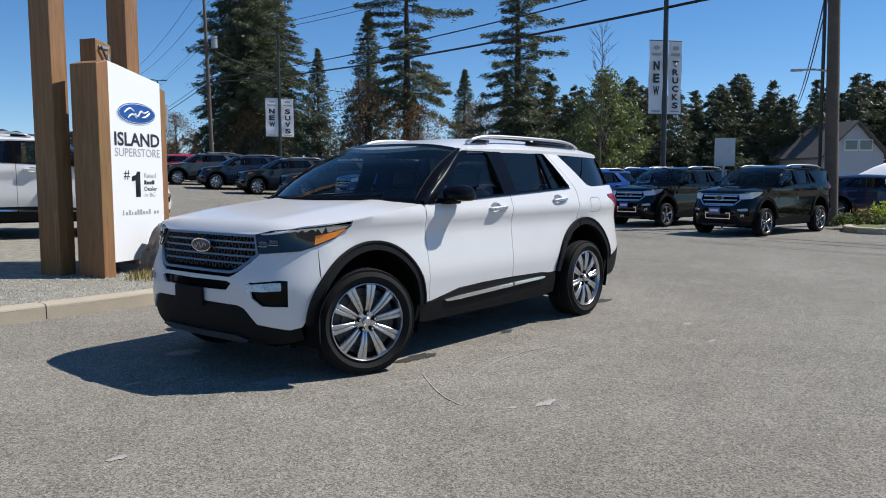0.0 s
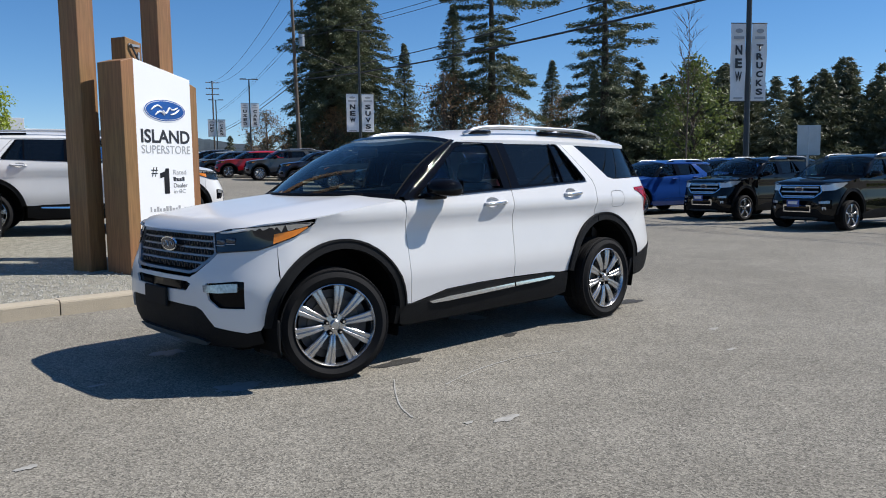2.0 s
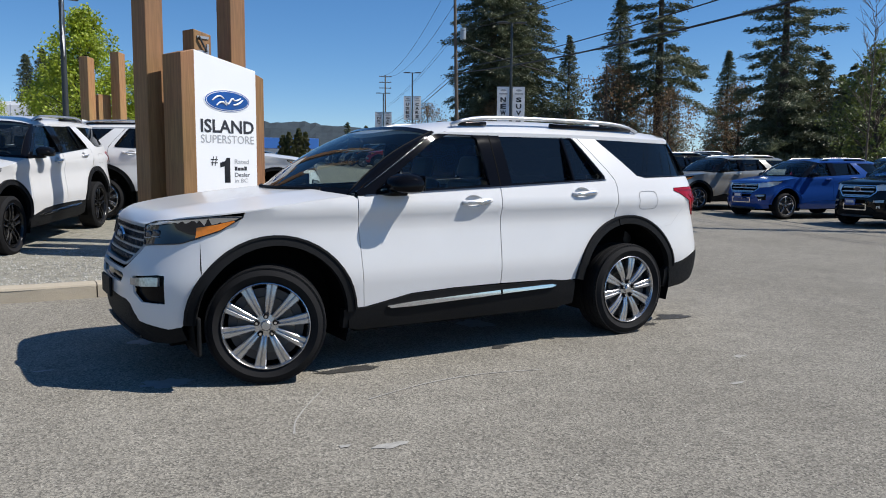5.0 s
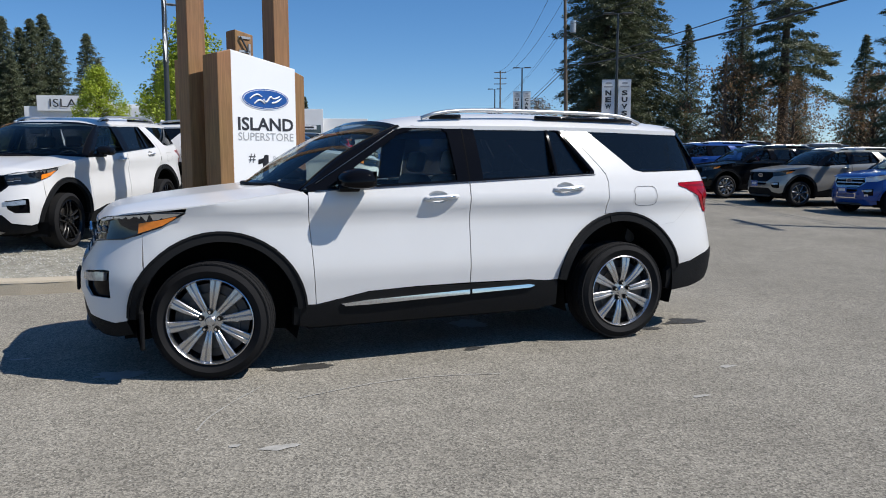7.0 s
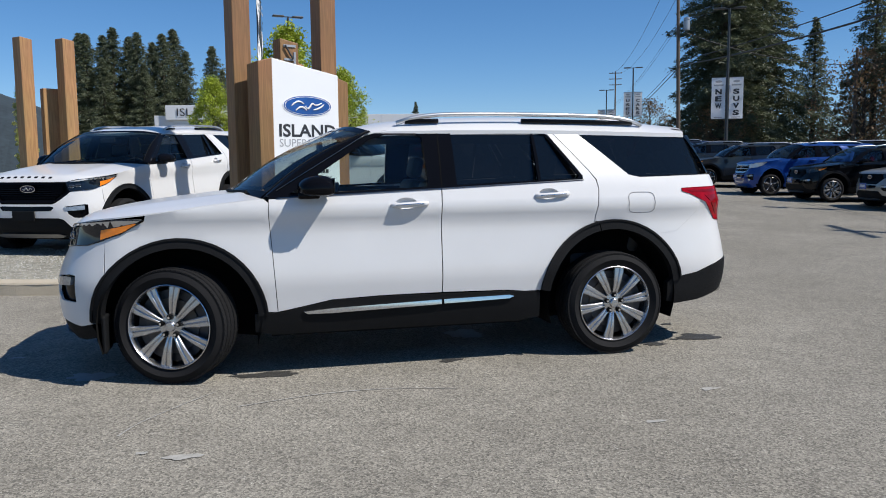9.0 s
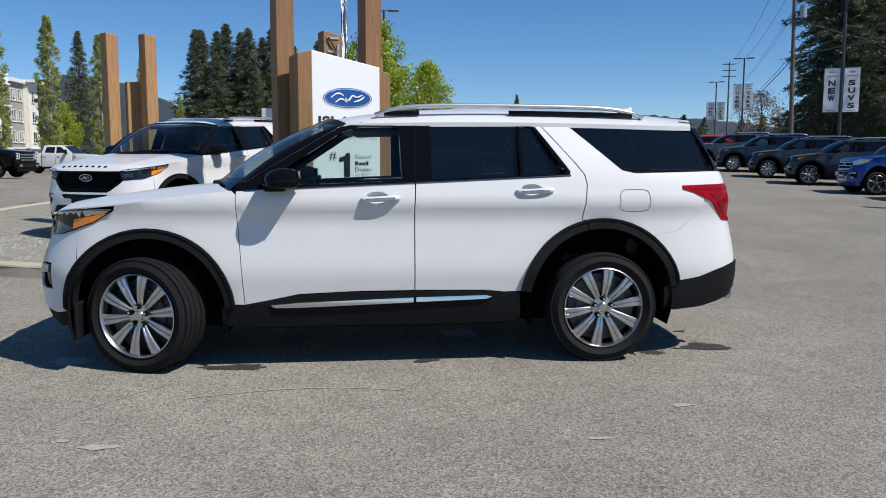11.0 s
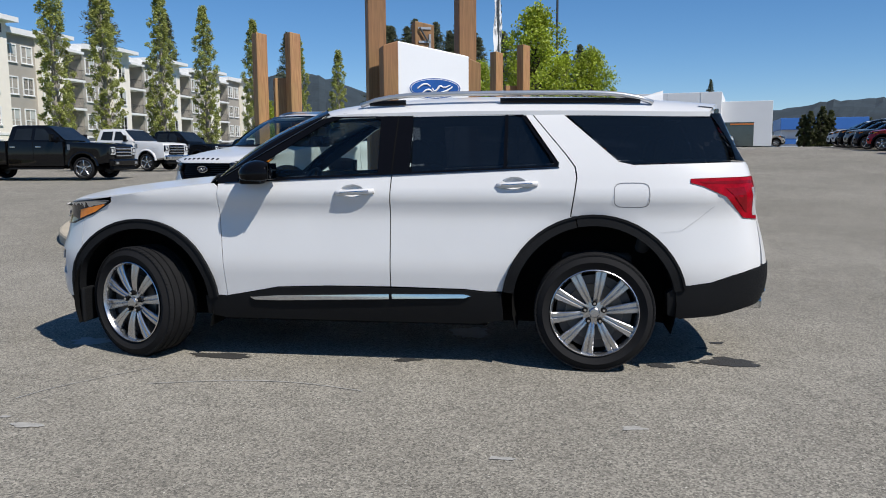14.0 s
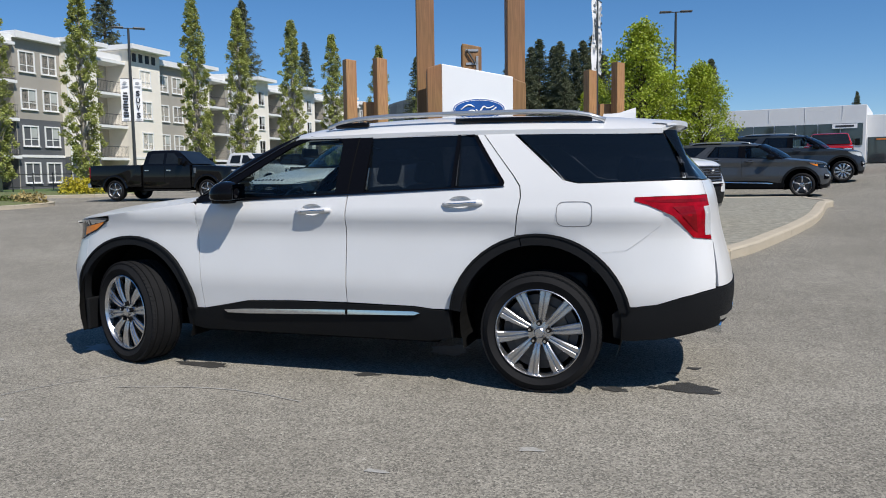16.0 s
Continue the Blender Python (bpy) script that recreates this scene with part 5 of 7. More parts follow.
def dealer_sign():
    root = thing("pylon_sign", "white enamel sign panel between two brown timber posts", "sign")
    at = lambda u, dpt, z: Vector((0.80, 4.09, 0)) + SE * u - SN * dpt + Vector((0, 0, z))

    def beam(name, u0, u1, d0, d1, z0, zl, zr, mat, bevel=0.01):
        bm = bmesh.new()
        vs = [bm.verts.new(at(u, d, z)) for u, d, z in ((u0, d0, z0), (u1, d0, z0), (u1, d1, z0), (u0, d1, z0), (u0, d0, zl), (u1, d0, zr), (u1, d1, zr), (u0, d1, zl))]
        for f in ((0, 3, 2, 1), (4, 5, 6, 7), (0, 1, 5, 4), (1, 2, 6, 5), (2, 3, 7, 6), (3, 0, 4, 7)):
            bm.faces.new([vs[i] for i in f])
        bmesh.ops.bevel(bm, geom=list(bm.edges), offset=bevel, segments=2, affect="EDGES", profile=0.5)
        return part(name, bm, mat, root)
    panel_ = beam("sign_panel", 0.0, 0.92, 0.0, 0.12, 0.38, 2.745, 2.575, M_SIGN, 0.006)
    beam("side_post", -0.19, -0.003, -0.02, 0.36, 0.15, 2.69, 2.745, M_TIMBER)
    beam("side_post", 0.923, 1.10, 0.06, 0.36, 0.15, 2.565, 2.50, M_TIMBER)
    beam("rear_post", 0.30, 0.56, 0.42, 0.66, 0.15, 3.07, 3.02, M_TIMBER)
    for u, z, wv, hv in ((0.36, 2.975, 0.17, 0.03), (0.43, 2.80, 0.03, 0.2), (0.36, 2.80, 0.16, 0.028)):
        bm = bmesh.new()
        box(bm, (0, 0, 0), (wv, 0.012, hv), m=Matrix.Translation(at(u + 0.07, 0.412, z)) @ Matrix.Rotation(radians(RZ), 4, "Z"))
        part("bracket_plate", bm, M_STEEL, root, "galvanised bracket plate")
    bm = bmesh.new()
    rod(bm, at(0.36, 0.39, 2.98), at(0.47, 0.39, 2.80), 0.012)
    part("bracket_strut", bm, M_DARKSTEEL, root)
    base = lambda u, z, d=0.0: Matrix.Translation(at(u, -d, z)) @ Matrix.Rotation(radians(RZ), 4, "Z")
    oval(panel_, base(0.475, 2.165), 0.345, 0.138, M_WHITE_INK, "emblem_rim", 0.010)
    oval(panel_, base(0.475, 2.165), 0.333, 0.128, M_BLUE_INK, "emblem_edge", 0.014)
    oval(panel_, base(0.475, 2.165), 0.318, 0.117, M_WHITE_INK, "emblem_line", 0.017)
    oval(panel_, base(0.475, 2.165), 0.311, 0.111, M_BLUE_INK, "emblem_field", 0.020)
    swash(panel_, base(0.475, 2.155, 0.010), 0.33, M_WHITE_INK)
    fit_words("ISLAND", 0.80, 0.165, base(0.075, 1.765), M_BLACK_INK, panel_, 0.003, 0.025)
    fit_words("SUPERSTORE", 0.80, 0.10, base(0.075, 1.64), M_GREY_INK, panel_, 0.003)
    fit_words("#", 0.10, 0.115, base(0.21, 1.36), M_BLACK_INK, panel_, 0.003)
    bm = bmesh.new()
    face = bm.faces.new([bm.verts.new(base(0.345, 1.15) @ Vector((x, -0.003, z))) for x, z in ((0.065, 0), (0.15, 0), (0.15, 0.31), (0.095, 0.31), (0.075, 0.27), (0, 0.25), (0, 0.19), (0.065, 0.205))])
    bmesh.ops.solidify(bm, geom=[face], thickness=0.003)
    part("lettering", bm, M_BLACK_INK, panel_)
    fit_words("Rated", 0.22, 0.058, base(0.565, 1.385), M_GREY_INK, panel_, 0.003)
    for k in range(4):
        bar(panel_, base(0.565 + 0.049 * k, 1.302), 0.040, 0.050 if k in (0, 3) else 0.036, M_BLACK_INK)
    fit_words("Dealer", 0.235, 0.052, base(0.565, 1.222), M_BLACK_INK, panel_, 0.003)
    fit_words("in BC", 0.20, 0.050, base(0.565, 1.150), M_GREY_INK, panel_, 0.003)
    for k in range(13):
        if k != 10:
            bar(panel_, base(0.17 + 0.051 * k, 0.935), 0.020 if k in (0, 3) else 0.034, 0.060 if k in (0, 2, 5, 6, 9) else 0.036, M_GREY_INK)
    return root


dealer_sign()


def boulder(x, y, z, s, label):
    bm = bmesh.new()
    bmesh.ops.create_icosphere(bm, subdivisions=4, radius=1)
    for q in bm.verts:
        d = q.co.copy()
        k = 1 + 0.28 * noise.noise(d * 1.3 + Vector((x, y, 0))) + 0.10 * noise.noise(d * 3.7) + 0.03 * noise.noise(d * 11)
        q.co = Vector((d.x * s[0], d.y * s[1], max(d.z, -0.5) * s[2])) * k
    ob = finish("boulder", bm, M_ROCK, smooth=True, angle=35)
    ob.matrix_world = pose(x, y, z, 0, 0, 20)
    return tagged(ob, label, "boulder")


boulder(1.40, 4.08, 0.34, (0.26, 0.19, 0.40), "dark rough boulder resting beside the sign")


def tufts(name, spots, mat, label, blades=40, hgt=0.25, seed=1):
    """Tufts of narrow blades, joined."""
    rng = random.Random(seed)
    vs, fs = [], []
    for x, y, z, r in spots:
        for _ in range(blades):
            a, d = rng.uniform(0, 6.28), r * math.sqrt(rng.random())
            px, py = x + d * math.cos(a), y + d * math.sin(a)
            b, h, w = rng.uniform(0, 6.28), hgt * rng.uniform(0.4, 1.1), rng.uniform(0.004, 0.011)
            lx, ly = math.cos(b) * h * 0.6 * rng.random(), math.sin(b) * h * 0.6 * rng.random()
            k = len(vs)
            c, s = math.cos(b + 1.57) * w, math.sin(b + 1.57) * w
            vs += [(px - c, py - s, z), (px + c, py + s, z), (px + lx * 0.5 + c * 0.6, py + ly * 0.5 + s * 0.6, z + h * 0.6), (px + lx, py + ly, z + h)]
            fs += [(k, k + 1, k + 2), (k, k + 2, k + 3)]
    me = bpy.data.meshes.new(name)
    me.from_pydata(vs, [], fs)
    me.materials.append(mat)
    return tagged(new(name, me), label, "grass", kind="stuff")


tufts("dry_grass", [(0.92 + 0.12 * i, 3.74 + 0.05 * i + 0.09 * (i % 3), 0.155, 0.17) for i in range(8)], M_DRYGRASS, "dry straw-coloured grass tufts on gravel under the sign", 90, 0.16, 3)
tufts("weeds", [(1.15, 3.92, 0.16, 0.10), (1.36, 3.84, 0.16, 0.10), (1.6, 3.8, 0.16, 0.12)], M_GRASS, "low green weeds at the foot of the sign", 50, 0.14, 5)


def gravel_stones():
    """Loose chippings on the nearest strip of the bed."""
    rng = random.Random(8)
    bm_v, bm_f = [], []
    for _ in range(9000):
        x, y = rng.uniform(-3.6, 2.6), 3.1 + 2.6 * rng.random() ** 1.4
        if not inside((x, y), ISLE_LOOP) or edge_gap((x, y), ISLE_LOOP) < 0.17:
            continue
        z = ground_z(x, y) + 0.118 + 0.05 * clamp(edge_gap((x, y), ISLE_LOOP) / 1.2)
        s = rng.uniform(0.006, 0.017)
        k = len(bm_v)
        a = rng.uniform(0, 6.28)
        for i in range(4):
            q = a + i * 1.57 + rng.uniform(-0.3, 0.3)
            bm_v.append((x + s * math.cos(q), y + s * math.sin(q), z + rng.uniform(-0.3, 0.5) * s))
        bm_v.append((x, y, z + s * rng.uniform(0.7, 1.2)))
        bm_f += [(k, k + 1, k + 4), (k + 1, k + 2, k + 4), (k + 2, k + 3, k + 4), (k + 3, k, k + 4)]
    me = bpy.data.meshes.new("gravel")
    me.from_pydata(bm_v, [], bm_f)
    me.materials.append(M_GRAVEL_BIT)
    tagged(new("gravel", me), "loose grey-green gravel chippings on the island", "gravel", kind="stuff")


M_GRAVEL_BIT = material("gravel chippings", (0.24, 0.235, 0.215), 0.9, spread=0.5, size=25, fine=90, tint=(0.38, 0.37, 0.33))
ISLE_LOOP = smooth_loop(ISLE, 6)
gravel_stones()


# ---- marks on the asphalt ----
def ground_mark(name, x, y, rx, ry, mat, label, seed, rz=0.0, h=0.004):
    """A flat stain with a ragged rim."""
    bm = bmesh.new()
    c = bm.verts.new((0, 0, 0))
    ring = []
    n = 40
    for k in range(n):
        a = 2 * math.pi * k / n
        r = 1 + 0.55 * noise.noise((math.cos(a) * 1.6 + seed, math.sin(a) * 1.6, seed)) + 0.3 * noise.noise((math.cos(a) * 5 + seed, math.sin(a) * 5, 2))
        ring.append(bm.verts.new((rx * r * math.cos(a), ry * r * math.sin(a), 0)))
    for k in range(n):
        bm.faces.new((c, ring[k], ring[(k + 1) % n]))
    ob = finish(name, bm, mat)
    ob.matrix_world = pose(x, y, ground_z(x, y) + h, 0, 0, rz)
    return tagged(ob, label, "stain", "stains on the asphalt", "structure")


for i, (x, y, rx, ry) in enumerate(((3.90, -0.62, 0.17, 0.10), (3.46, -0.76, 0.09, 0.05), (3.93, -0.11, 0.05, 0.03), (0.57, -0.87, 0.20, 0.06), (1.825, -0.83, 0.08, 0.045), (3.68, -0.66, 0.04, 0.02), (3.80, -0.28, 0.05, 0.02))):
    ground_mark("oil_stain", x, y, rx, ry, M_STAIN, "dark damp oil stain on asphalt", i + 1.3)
# wet spots: the pale bluish base colour stands in for reflected sky
M_WET_GLARE = material("wet asphalt with painted sky glare", (0.25, 0.26, 0.27), 0.6, spread=0.25, size=14, fine=150)
ground_mark("dried_puddle", 2.16, 0.01, 0.15, 0.15, M_WET_GLARE, "wet patch under the car with sky glare painted pale", 4.2)
ground_mark("dried_puddle", -0.57, -0.60, 0.15, 0.10, M_WET_GLARE, "wet patch beside the front wheel with sky glare painted pale", 6.7)
ground_mark("dried_puddle", -0.44, 0.67, 0.12, 0.10, M_WET_GLARE, "wet patch before the bumper with sky glare painted pale", 8.9)
for i, (x, y, rx, ry) in enumerate(((0.16, -2.28, 0.16, 0.08), (3.17, -1.94, 0.12, 0.06), (-1.95, -1.15, 0.09, 0.06), (2.55, -2.40, 0.12, 0.04), (-0.05, -2.18, 0.06, 0.04), (-1.2, 0.1, 0.12, 0.05))):
    ground_mark("scuff", x, y, rx * 0.55, ry * 0.45, M_SCUFF, "chalky pale scuff on asphalt", i + 9.1)


def scratch(pts, label):
    bm = bmesh.new()
    line = smooth_loop(pts, 8, closed=False)
    a = []
    for i, p in enumerate(line):
        d = (line[min(i + 1, len(line) - 1)] - line[max(i - 1, 0)]).normalized()
        w = 0.004 + 0.006 * abs(noise.noise((p.x * 6, p.y * 6, 0)))
        s = Vector((-d.y, d.x)) * w
        a.append((bm.verts.new((p.x + s.x, p.y + s.y, 0.004)), bm.verts.new((p.x - s.x, p.y - s.y, 0.004))))
    for p, q in zip(a, a[1:]):
        bm.faces.new((p[0], p[1], q[1], q[0]))
    tagged(finish("scratch_line", bm, M_SCUFF), label, "scratch", kind="structure")


scratch([(0.39, -1.54), (0.85, -1.42), (1.27, -1.41), (1.70, -1.52)], "thin pale arc scratched into the asphalt")
scratch([(0.25, -1.20), (0.05, -1.45), (-0.12, -1.70), (-0.20, -1.89)], "thin pale line scratched into the asphalt")


# ---- street furniture ----
def banner(parent, m, wid, hei, text, seed):
    """A hanging cloth banner with a plain emblem, a bar and letters set one under another."""
    bm = bmesh.new()
    rows = []
    for j in range(17):
        row = []
        for i in range(7):
            u, v = i / 6, j / 16
            row.append(m @ Vector((u * wid, 0.03 * math.sin(9 * v + seed + 3 * u) * (1 - abs(2 * v - 1) ** 4), -v * hei)))
        rows.append(row)
    grid_sheet(rows, bm)
    cloth = part("banner", bm, M_BANNER, parent, "white cloth banner with dark letters", True)
    for z in (0.0, -hei):
        part("banner_rod", rod(bmesh.new(), m @ Vector((0, 0, z)), m @ Vector((wid, 0, z)), 0.015), M_DARKSTEEL, parent)
    for fy in (-0.05,):
        f = m @ Matrix.Translation((0, fy, 0))
        oval(cloth, f @ Matrix.Translation((wid / 2, 0, -0.10 * hei)), wid * 0.24, hei * 0.028, M_GREY_INK, "emblem", 0.004)
        bar(cloth, f @ Matrix.Translation((wid * 0.16, 0, -0.205 * hei)), wid * 0.68, hei * 0.035, M_GREY_INK)
        n = len(text)
        step = 0.68 * hei / max(n, 4)
        if not text:
            for k in range(9):
                bar(cloth, f @ Matrix.Translation((wid * (0.2 if k % 3 else 0.28), 0, -0.30 * hei - 0.066 * hei * (k + 1))), wid * (0.6 if k % 3 else 0.44), hei * 0.04, M_BLACK_INK)
        for k, ch in enumerate(text):
            z = -0.25 * hei - step * (k + 0.92)
            fit_words(ch, wid * 0.46, step * 0.74, f @ Matrix.Translation((wid * 0.27, 0, z)), M_BLACK_INK, cloth, 0.002, 0.045)
        bar(cloth, f @ Matrix.Translation((wid * 0.2, 0, -0.97 * hei)), wid * 0.6, hei * 0.02, M_GREY_INK)


M_BANNER = material("off-white banner cloth", (0.80, 0.80, 0.80), 0.8, spread=0.08, size=3, fine=30)


def lamp_post(x, y, top, face, texts=None, btop=None, bsize=(0.8, 2.4), heads=2, label="dark steel car park lamp post", pole_r=0.09):
    """face: degrees, the way that the banners look."""
    root = thing("lamp_post", label, "lamp post", "lamp posts")
    z0 = ground_z(x, y)
    bm = bmesh.new()
    rod(bm, (0, 0, 0), (0, 0, top - z0), pole_r, pole_r * 0.7, 12)
    part("pole", bm, M_DARKSTEEL, root, "", True, 40)
    bm = bmesh.new()
    rod(bm, (0, 0, 0), (0, 0, 0.45), 0.22, 0.22, 16)
    part("base", bm, M_KERB, root, "round concrete base", True, 40)
    for k in range(heads):
        sg = 1 if k == 0 else -1
        bm = bmesh.new()
        box(bm, (sg * 0.55, 0, top - z0), (0.62, 0.30, 0.09), bevel=0.03)
        box(bm, (sg * 0.18, 0, top - z0 - 0.02), (0.3, 0.06, 0.05), bevel=0.01)
        part("lamp_head", bm, M_DARKSTEEL, root)
    if texts:
        zb = btop - z0
        banner(root, Matrix.Translation((-0.10 - bsize[0], -0.02, zb)), bsize[0], bsize[1], texts[0], x)
        banner(root, Matrix.Translation((0.10, -0.02, zb)), bsize[0], bsize[1], texts[1], x + 2)
    root.matrix_world = pose(x, y, z0, 0, 0, face)
    return root


lamp_post(21.6, 6.4, 11.0, -38, ("NEW", "TRUCKS"), 5.98, (0.50, 2.45), 2, "dark steel lamp post with new trucks banners", 0.10)
lamp_post(26.5, 32.9, 10.0, -28, ("NEW", "SUVS"), 6.25, (0.74, 2.3), 2, "dark steel lamp post with new SUVS banners")
lamp_post(36.2, 62.7, 10.7, -28, ("USED", "CARS"), 8.4, (0.75, 2.3), 2, "distant dark steel lamp post with two banners")
lamp_post(41.9, 80.3, 10.4, -28, ("NEW", "CARS"), 8.1, (0.9, 2.0), 2, "far dark steel lamp post with two banners")
lamp_post(-25.4, 30.1, 9.4, 42, ("", "SUVS"), 6.7, (0.44, 2.3), 2, "dark steel lamp post with banners beside the apartments")
lamp_post(0.9, 19.6, 9.5, 84, ("NEW", "CARS"), 6.7, (0.55, 2.3), 2, "dark steel lamp post with an edge-on banner")
lamp_post(2.8, 39.5, 9.9, 10, None, None, (1, 1), 2, "dark steel twin-head lamp post behind the maple")


def utility_pole(x, y, top, label, arms=1, rz=0.0, can=None, lean=(0, 0)):
    root = thing("utility_pole", label, "utility pole", "utility poles")
    z0 = ground_z(x, y)
    bm = bmesh.new()
    rod(bm, (0, 0, -0.1), (lean[0], lean[1], top - z0), 0.19, 0.12, 12)
    part("pole", bm, M_POLE, root, "", True, 40)
    for k in range(arms):
        bm = bmesh.new()
        box(bm, (lean[0], lean[1], top - z0 - 0.35 - 1.1 * k), (2.4, 0.11, 0.13), bevel=0.01)
        arm = part("crossarm", bm, M_POLE, root)
        for q in (-1.05, -0.5, 0.5, 1.05):
            part("insulator", rod(bmesh.new(), (q, lean[1], top - z0 - 0.28 - 1.1 * k), (q, lean[1], top - z0 - 0.08 - 1.1 * k), 0.05, 0.03), M_STEEL, arm)
    if can:
        bm = bmesh.new()
        rod(bm, (0.42, 0, can - z0 - 0.5), (0.42, 0, can - z0 + 0.5), 0.26, 0.26, 16)
        rod(bm, (0.1, 0, can - z0), (0.42, 0, can - z0), 0.04)
        part("transformer", bm, M_STEEL, root, "grey transformer can", True, 40)
    root.matrix_world = pose(x, y, z0, 0, 0, rz)
    return root


utility_pole(36.0, 53.9, 17.3, "weathered wooden utility pole with a transformer can", 1, -20, 13.2, (-0.35, 0.1))
utility_pole(20.0, 0.7, 12.5, "thick weathered wooden utility pole behind parked cars", 1, 70, None, (0.15, 0.25))
utility_pole(69.0, 133.0, 19.5, "distant wooden utility pole with three crossarms", 3, -25)
utility_pole(51.0, 51.0, 11.2, "slim pale pole in front of the firs", 0, 0)
root = thing("street_light", "grey street light arm on the wooden pole", "street light")
part("arm", tube(bmesh.new(), [(19.9, 0.85, 4.30), (19.72, 1.2, 4.36), (19.62, 1.5, 4.37)], 0.03), M_STEEL, root)
bm = bmesh.new()
box(bm, (19.56, 1.62, 4.36), (0.13, 0.34, 0.07), rz=0.3, bevel=0.025)
part("lamp_head", bm, M_STEEL, root)


def cable(a, b, sag, r, label):
    pts = []
    for t in np.linspace(0, 1, 28):
        p = Vector(a).lerp(Vector(b), t)
        pts.append(p - Vector((0, 0, sag * 4 * t * (1 - t))))
    ob = finish("cable", tube(bmesh.new(), pts, r, 6), M_CABLE, smooth=True)
    tagged(ob, label, "cable", "overhead cables")


for z0, z1, s, r in ((9.8, 7.0, 0.55, 0.048), (10.2, 8.0, 0.55, 0.030), (13.4, 9.6, 0.6, 0.018), (13.85, 10.0, 0.7, 0.018)):
    cable((36.0, 53.9, z0), (20.0, 0.9, z1), s, r, "black overhead cable between wooden poles")
    cable((20.0, 0.9, z1), (8, -40, z1 - 0.6), s, r, "black overhead cable running on along the street")
    cable((36.0, 53.9, z0), (69.0, 133.0, z0 - 0.4), s * 1.2, r * 0.8, "black overhead cable running down the street")
for k in (-0.8, 0.8):
    cable((35.7 + k, 53.9, 17.1), (69.0 + k, 133.0, 19.2), 1.8, 0.02, "thin overhead wire down the street")
cable((36.0, 53.9, 12.6), (51.0, 51.0, 9.8), 0.7, 0.035, "black service cable to a slim pole")
bm = bmesh.new()
tube(bm, [(20.66, 2.80, 7.0), (20.62, 2.70, 6.99), (20.36, 1.9, 6.99), (20.33, 1.8, 6.99)], [0.05, 0.10, 0.10, 0.05], 10)
tagged(finish("cable_splice", bm, M_CABLE, smooth=True), "black splice case hanging on the cable", "splice case")

for a, b, sg in (((20.0, 0.8, 7.4), (54.3, 11.2, 6.0), 0.9), ((20.0, 0.8, 7.9), (54.3, 11.2, 6.2), 0.8), ((20.0, 0.7, 10.4), (41.0, 1.3, 3.8), 0.4), ((20.0, 0.7, 9.8), (41.0, 0.9, 3.6), 0.4)):
    cable(a, b, sg, 0.022, "black service cable dropping to the houses")
ob = finish("conduit", rod(bmesh.new(), (19.9, 1.02, 0.5), (20.02, 1.08, 9.6), 0.05, 0.05), M_DARKSTEEL, smooth=True)
tagged(ob, "dark conduit strapped to the wooden pole", "conduit")

root = thing("road_sign", "back of a grey metal road sign on a post", "road sign")
bm = bmesh.new()
box(bm, (17.1, 2.7, 2.05), (0.6, 0.012, 0.75), rz=radians(-40), bevel=0.004)
part("plate", bm, M_STEEL, root)
part("post", rod(bmesh.new(), (17.1, 2.72, -0.2), (17.1, 2.72, 2.4), 0.03), M_STEEL, root)


# ---- buildings ----
M_CREAM = material("cream fibre cement", (0.80, 0.745, 0.655), 0.75, spread=0.05, size=1.5, fine=30)
M_TAUPE = material("taupe siding", (0.34, 0.315, 0.275), 0.75, spread=0.06, size=1.5, fine=30)
M_SLATE = material("dark grey siding", (0.095, 0.10, 0.11), 0.7, spread=0.08, size=1.5, fine=30)
M_TRIM = material("white painted trim", (0.74, 0.74, 0.73), 0.6, spread=0.03, size=4)
M_PANE = material("reflective window glass", (0.10, 0.15, 0.17), 0.06, 0.0, spread=0.5, size=0.8, coat=1.0)
M_BLIND = material("pale window blind", (0.42, 0.44, 0.42), 0.7, spread=0.1, size=3)
M_RAIL = material("black balcony rail", (0.02, 0.02, 0.022), 0.5)
# balcony walls: part of the recess shade is put into this darker cream
M_SHADE = material("balcony wall with painted recess shade", (0.42, 0.39, 0.33), 0.8, spread=0.08)
M_DEALER = material("white metal cladding", (0.70, 0.71, 0.72), 0.5, spread=0.03, size=0.6)
M_SHOPGLASS = material("dark shop glazing", (0.03, 0.04, 0.045), 0.08, spread=0.5, size=0.5, coat=1.0)
M_ROOFGREY = material("weathered grey shingles", (0.115, 0.105, 0.098), 0.9, spread=0.2, size=2, fine=18, bump=0.5)
M_SIDING = material("pale grey lap siding", (0.44, 0.46, 0.49), 0.7, spread=0.06, size=2)
M_BLUEBLD = material("blue metal roof", (0.05, 0.17, 0.50), 0.4, spread=0.06, size=0.4)
M_ORANGE = material("orange sign stripe", (0.60, 0.16, 0.02), 0.5, spread=0.05)


def wall_box(name, root, x0, x1, y0, y1, z0, z1, mat, label="", bevel=0.0):
    bm = bmesh.new()
    box(bm, ((x0 + x1) / 2, (y0 + y1) / 2, (z0 + z1) / 2), (x1 - x0, y1 - y0, z1 - z0), bevel=bevel)
    return part(name, bm, mat, root, label)


WINDOW_BITS = {}


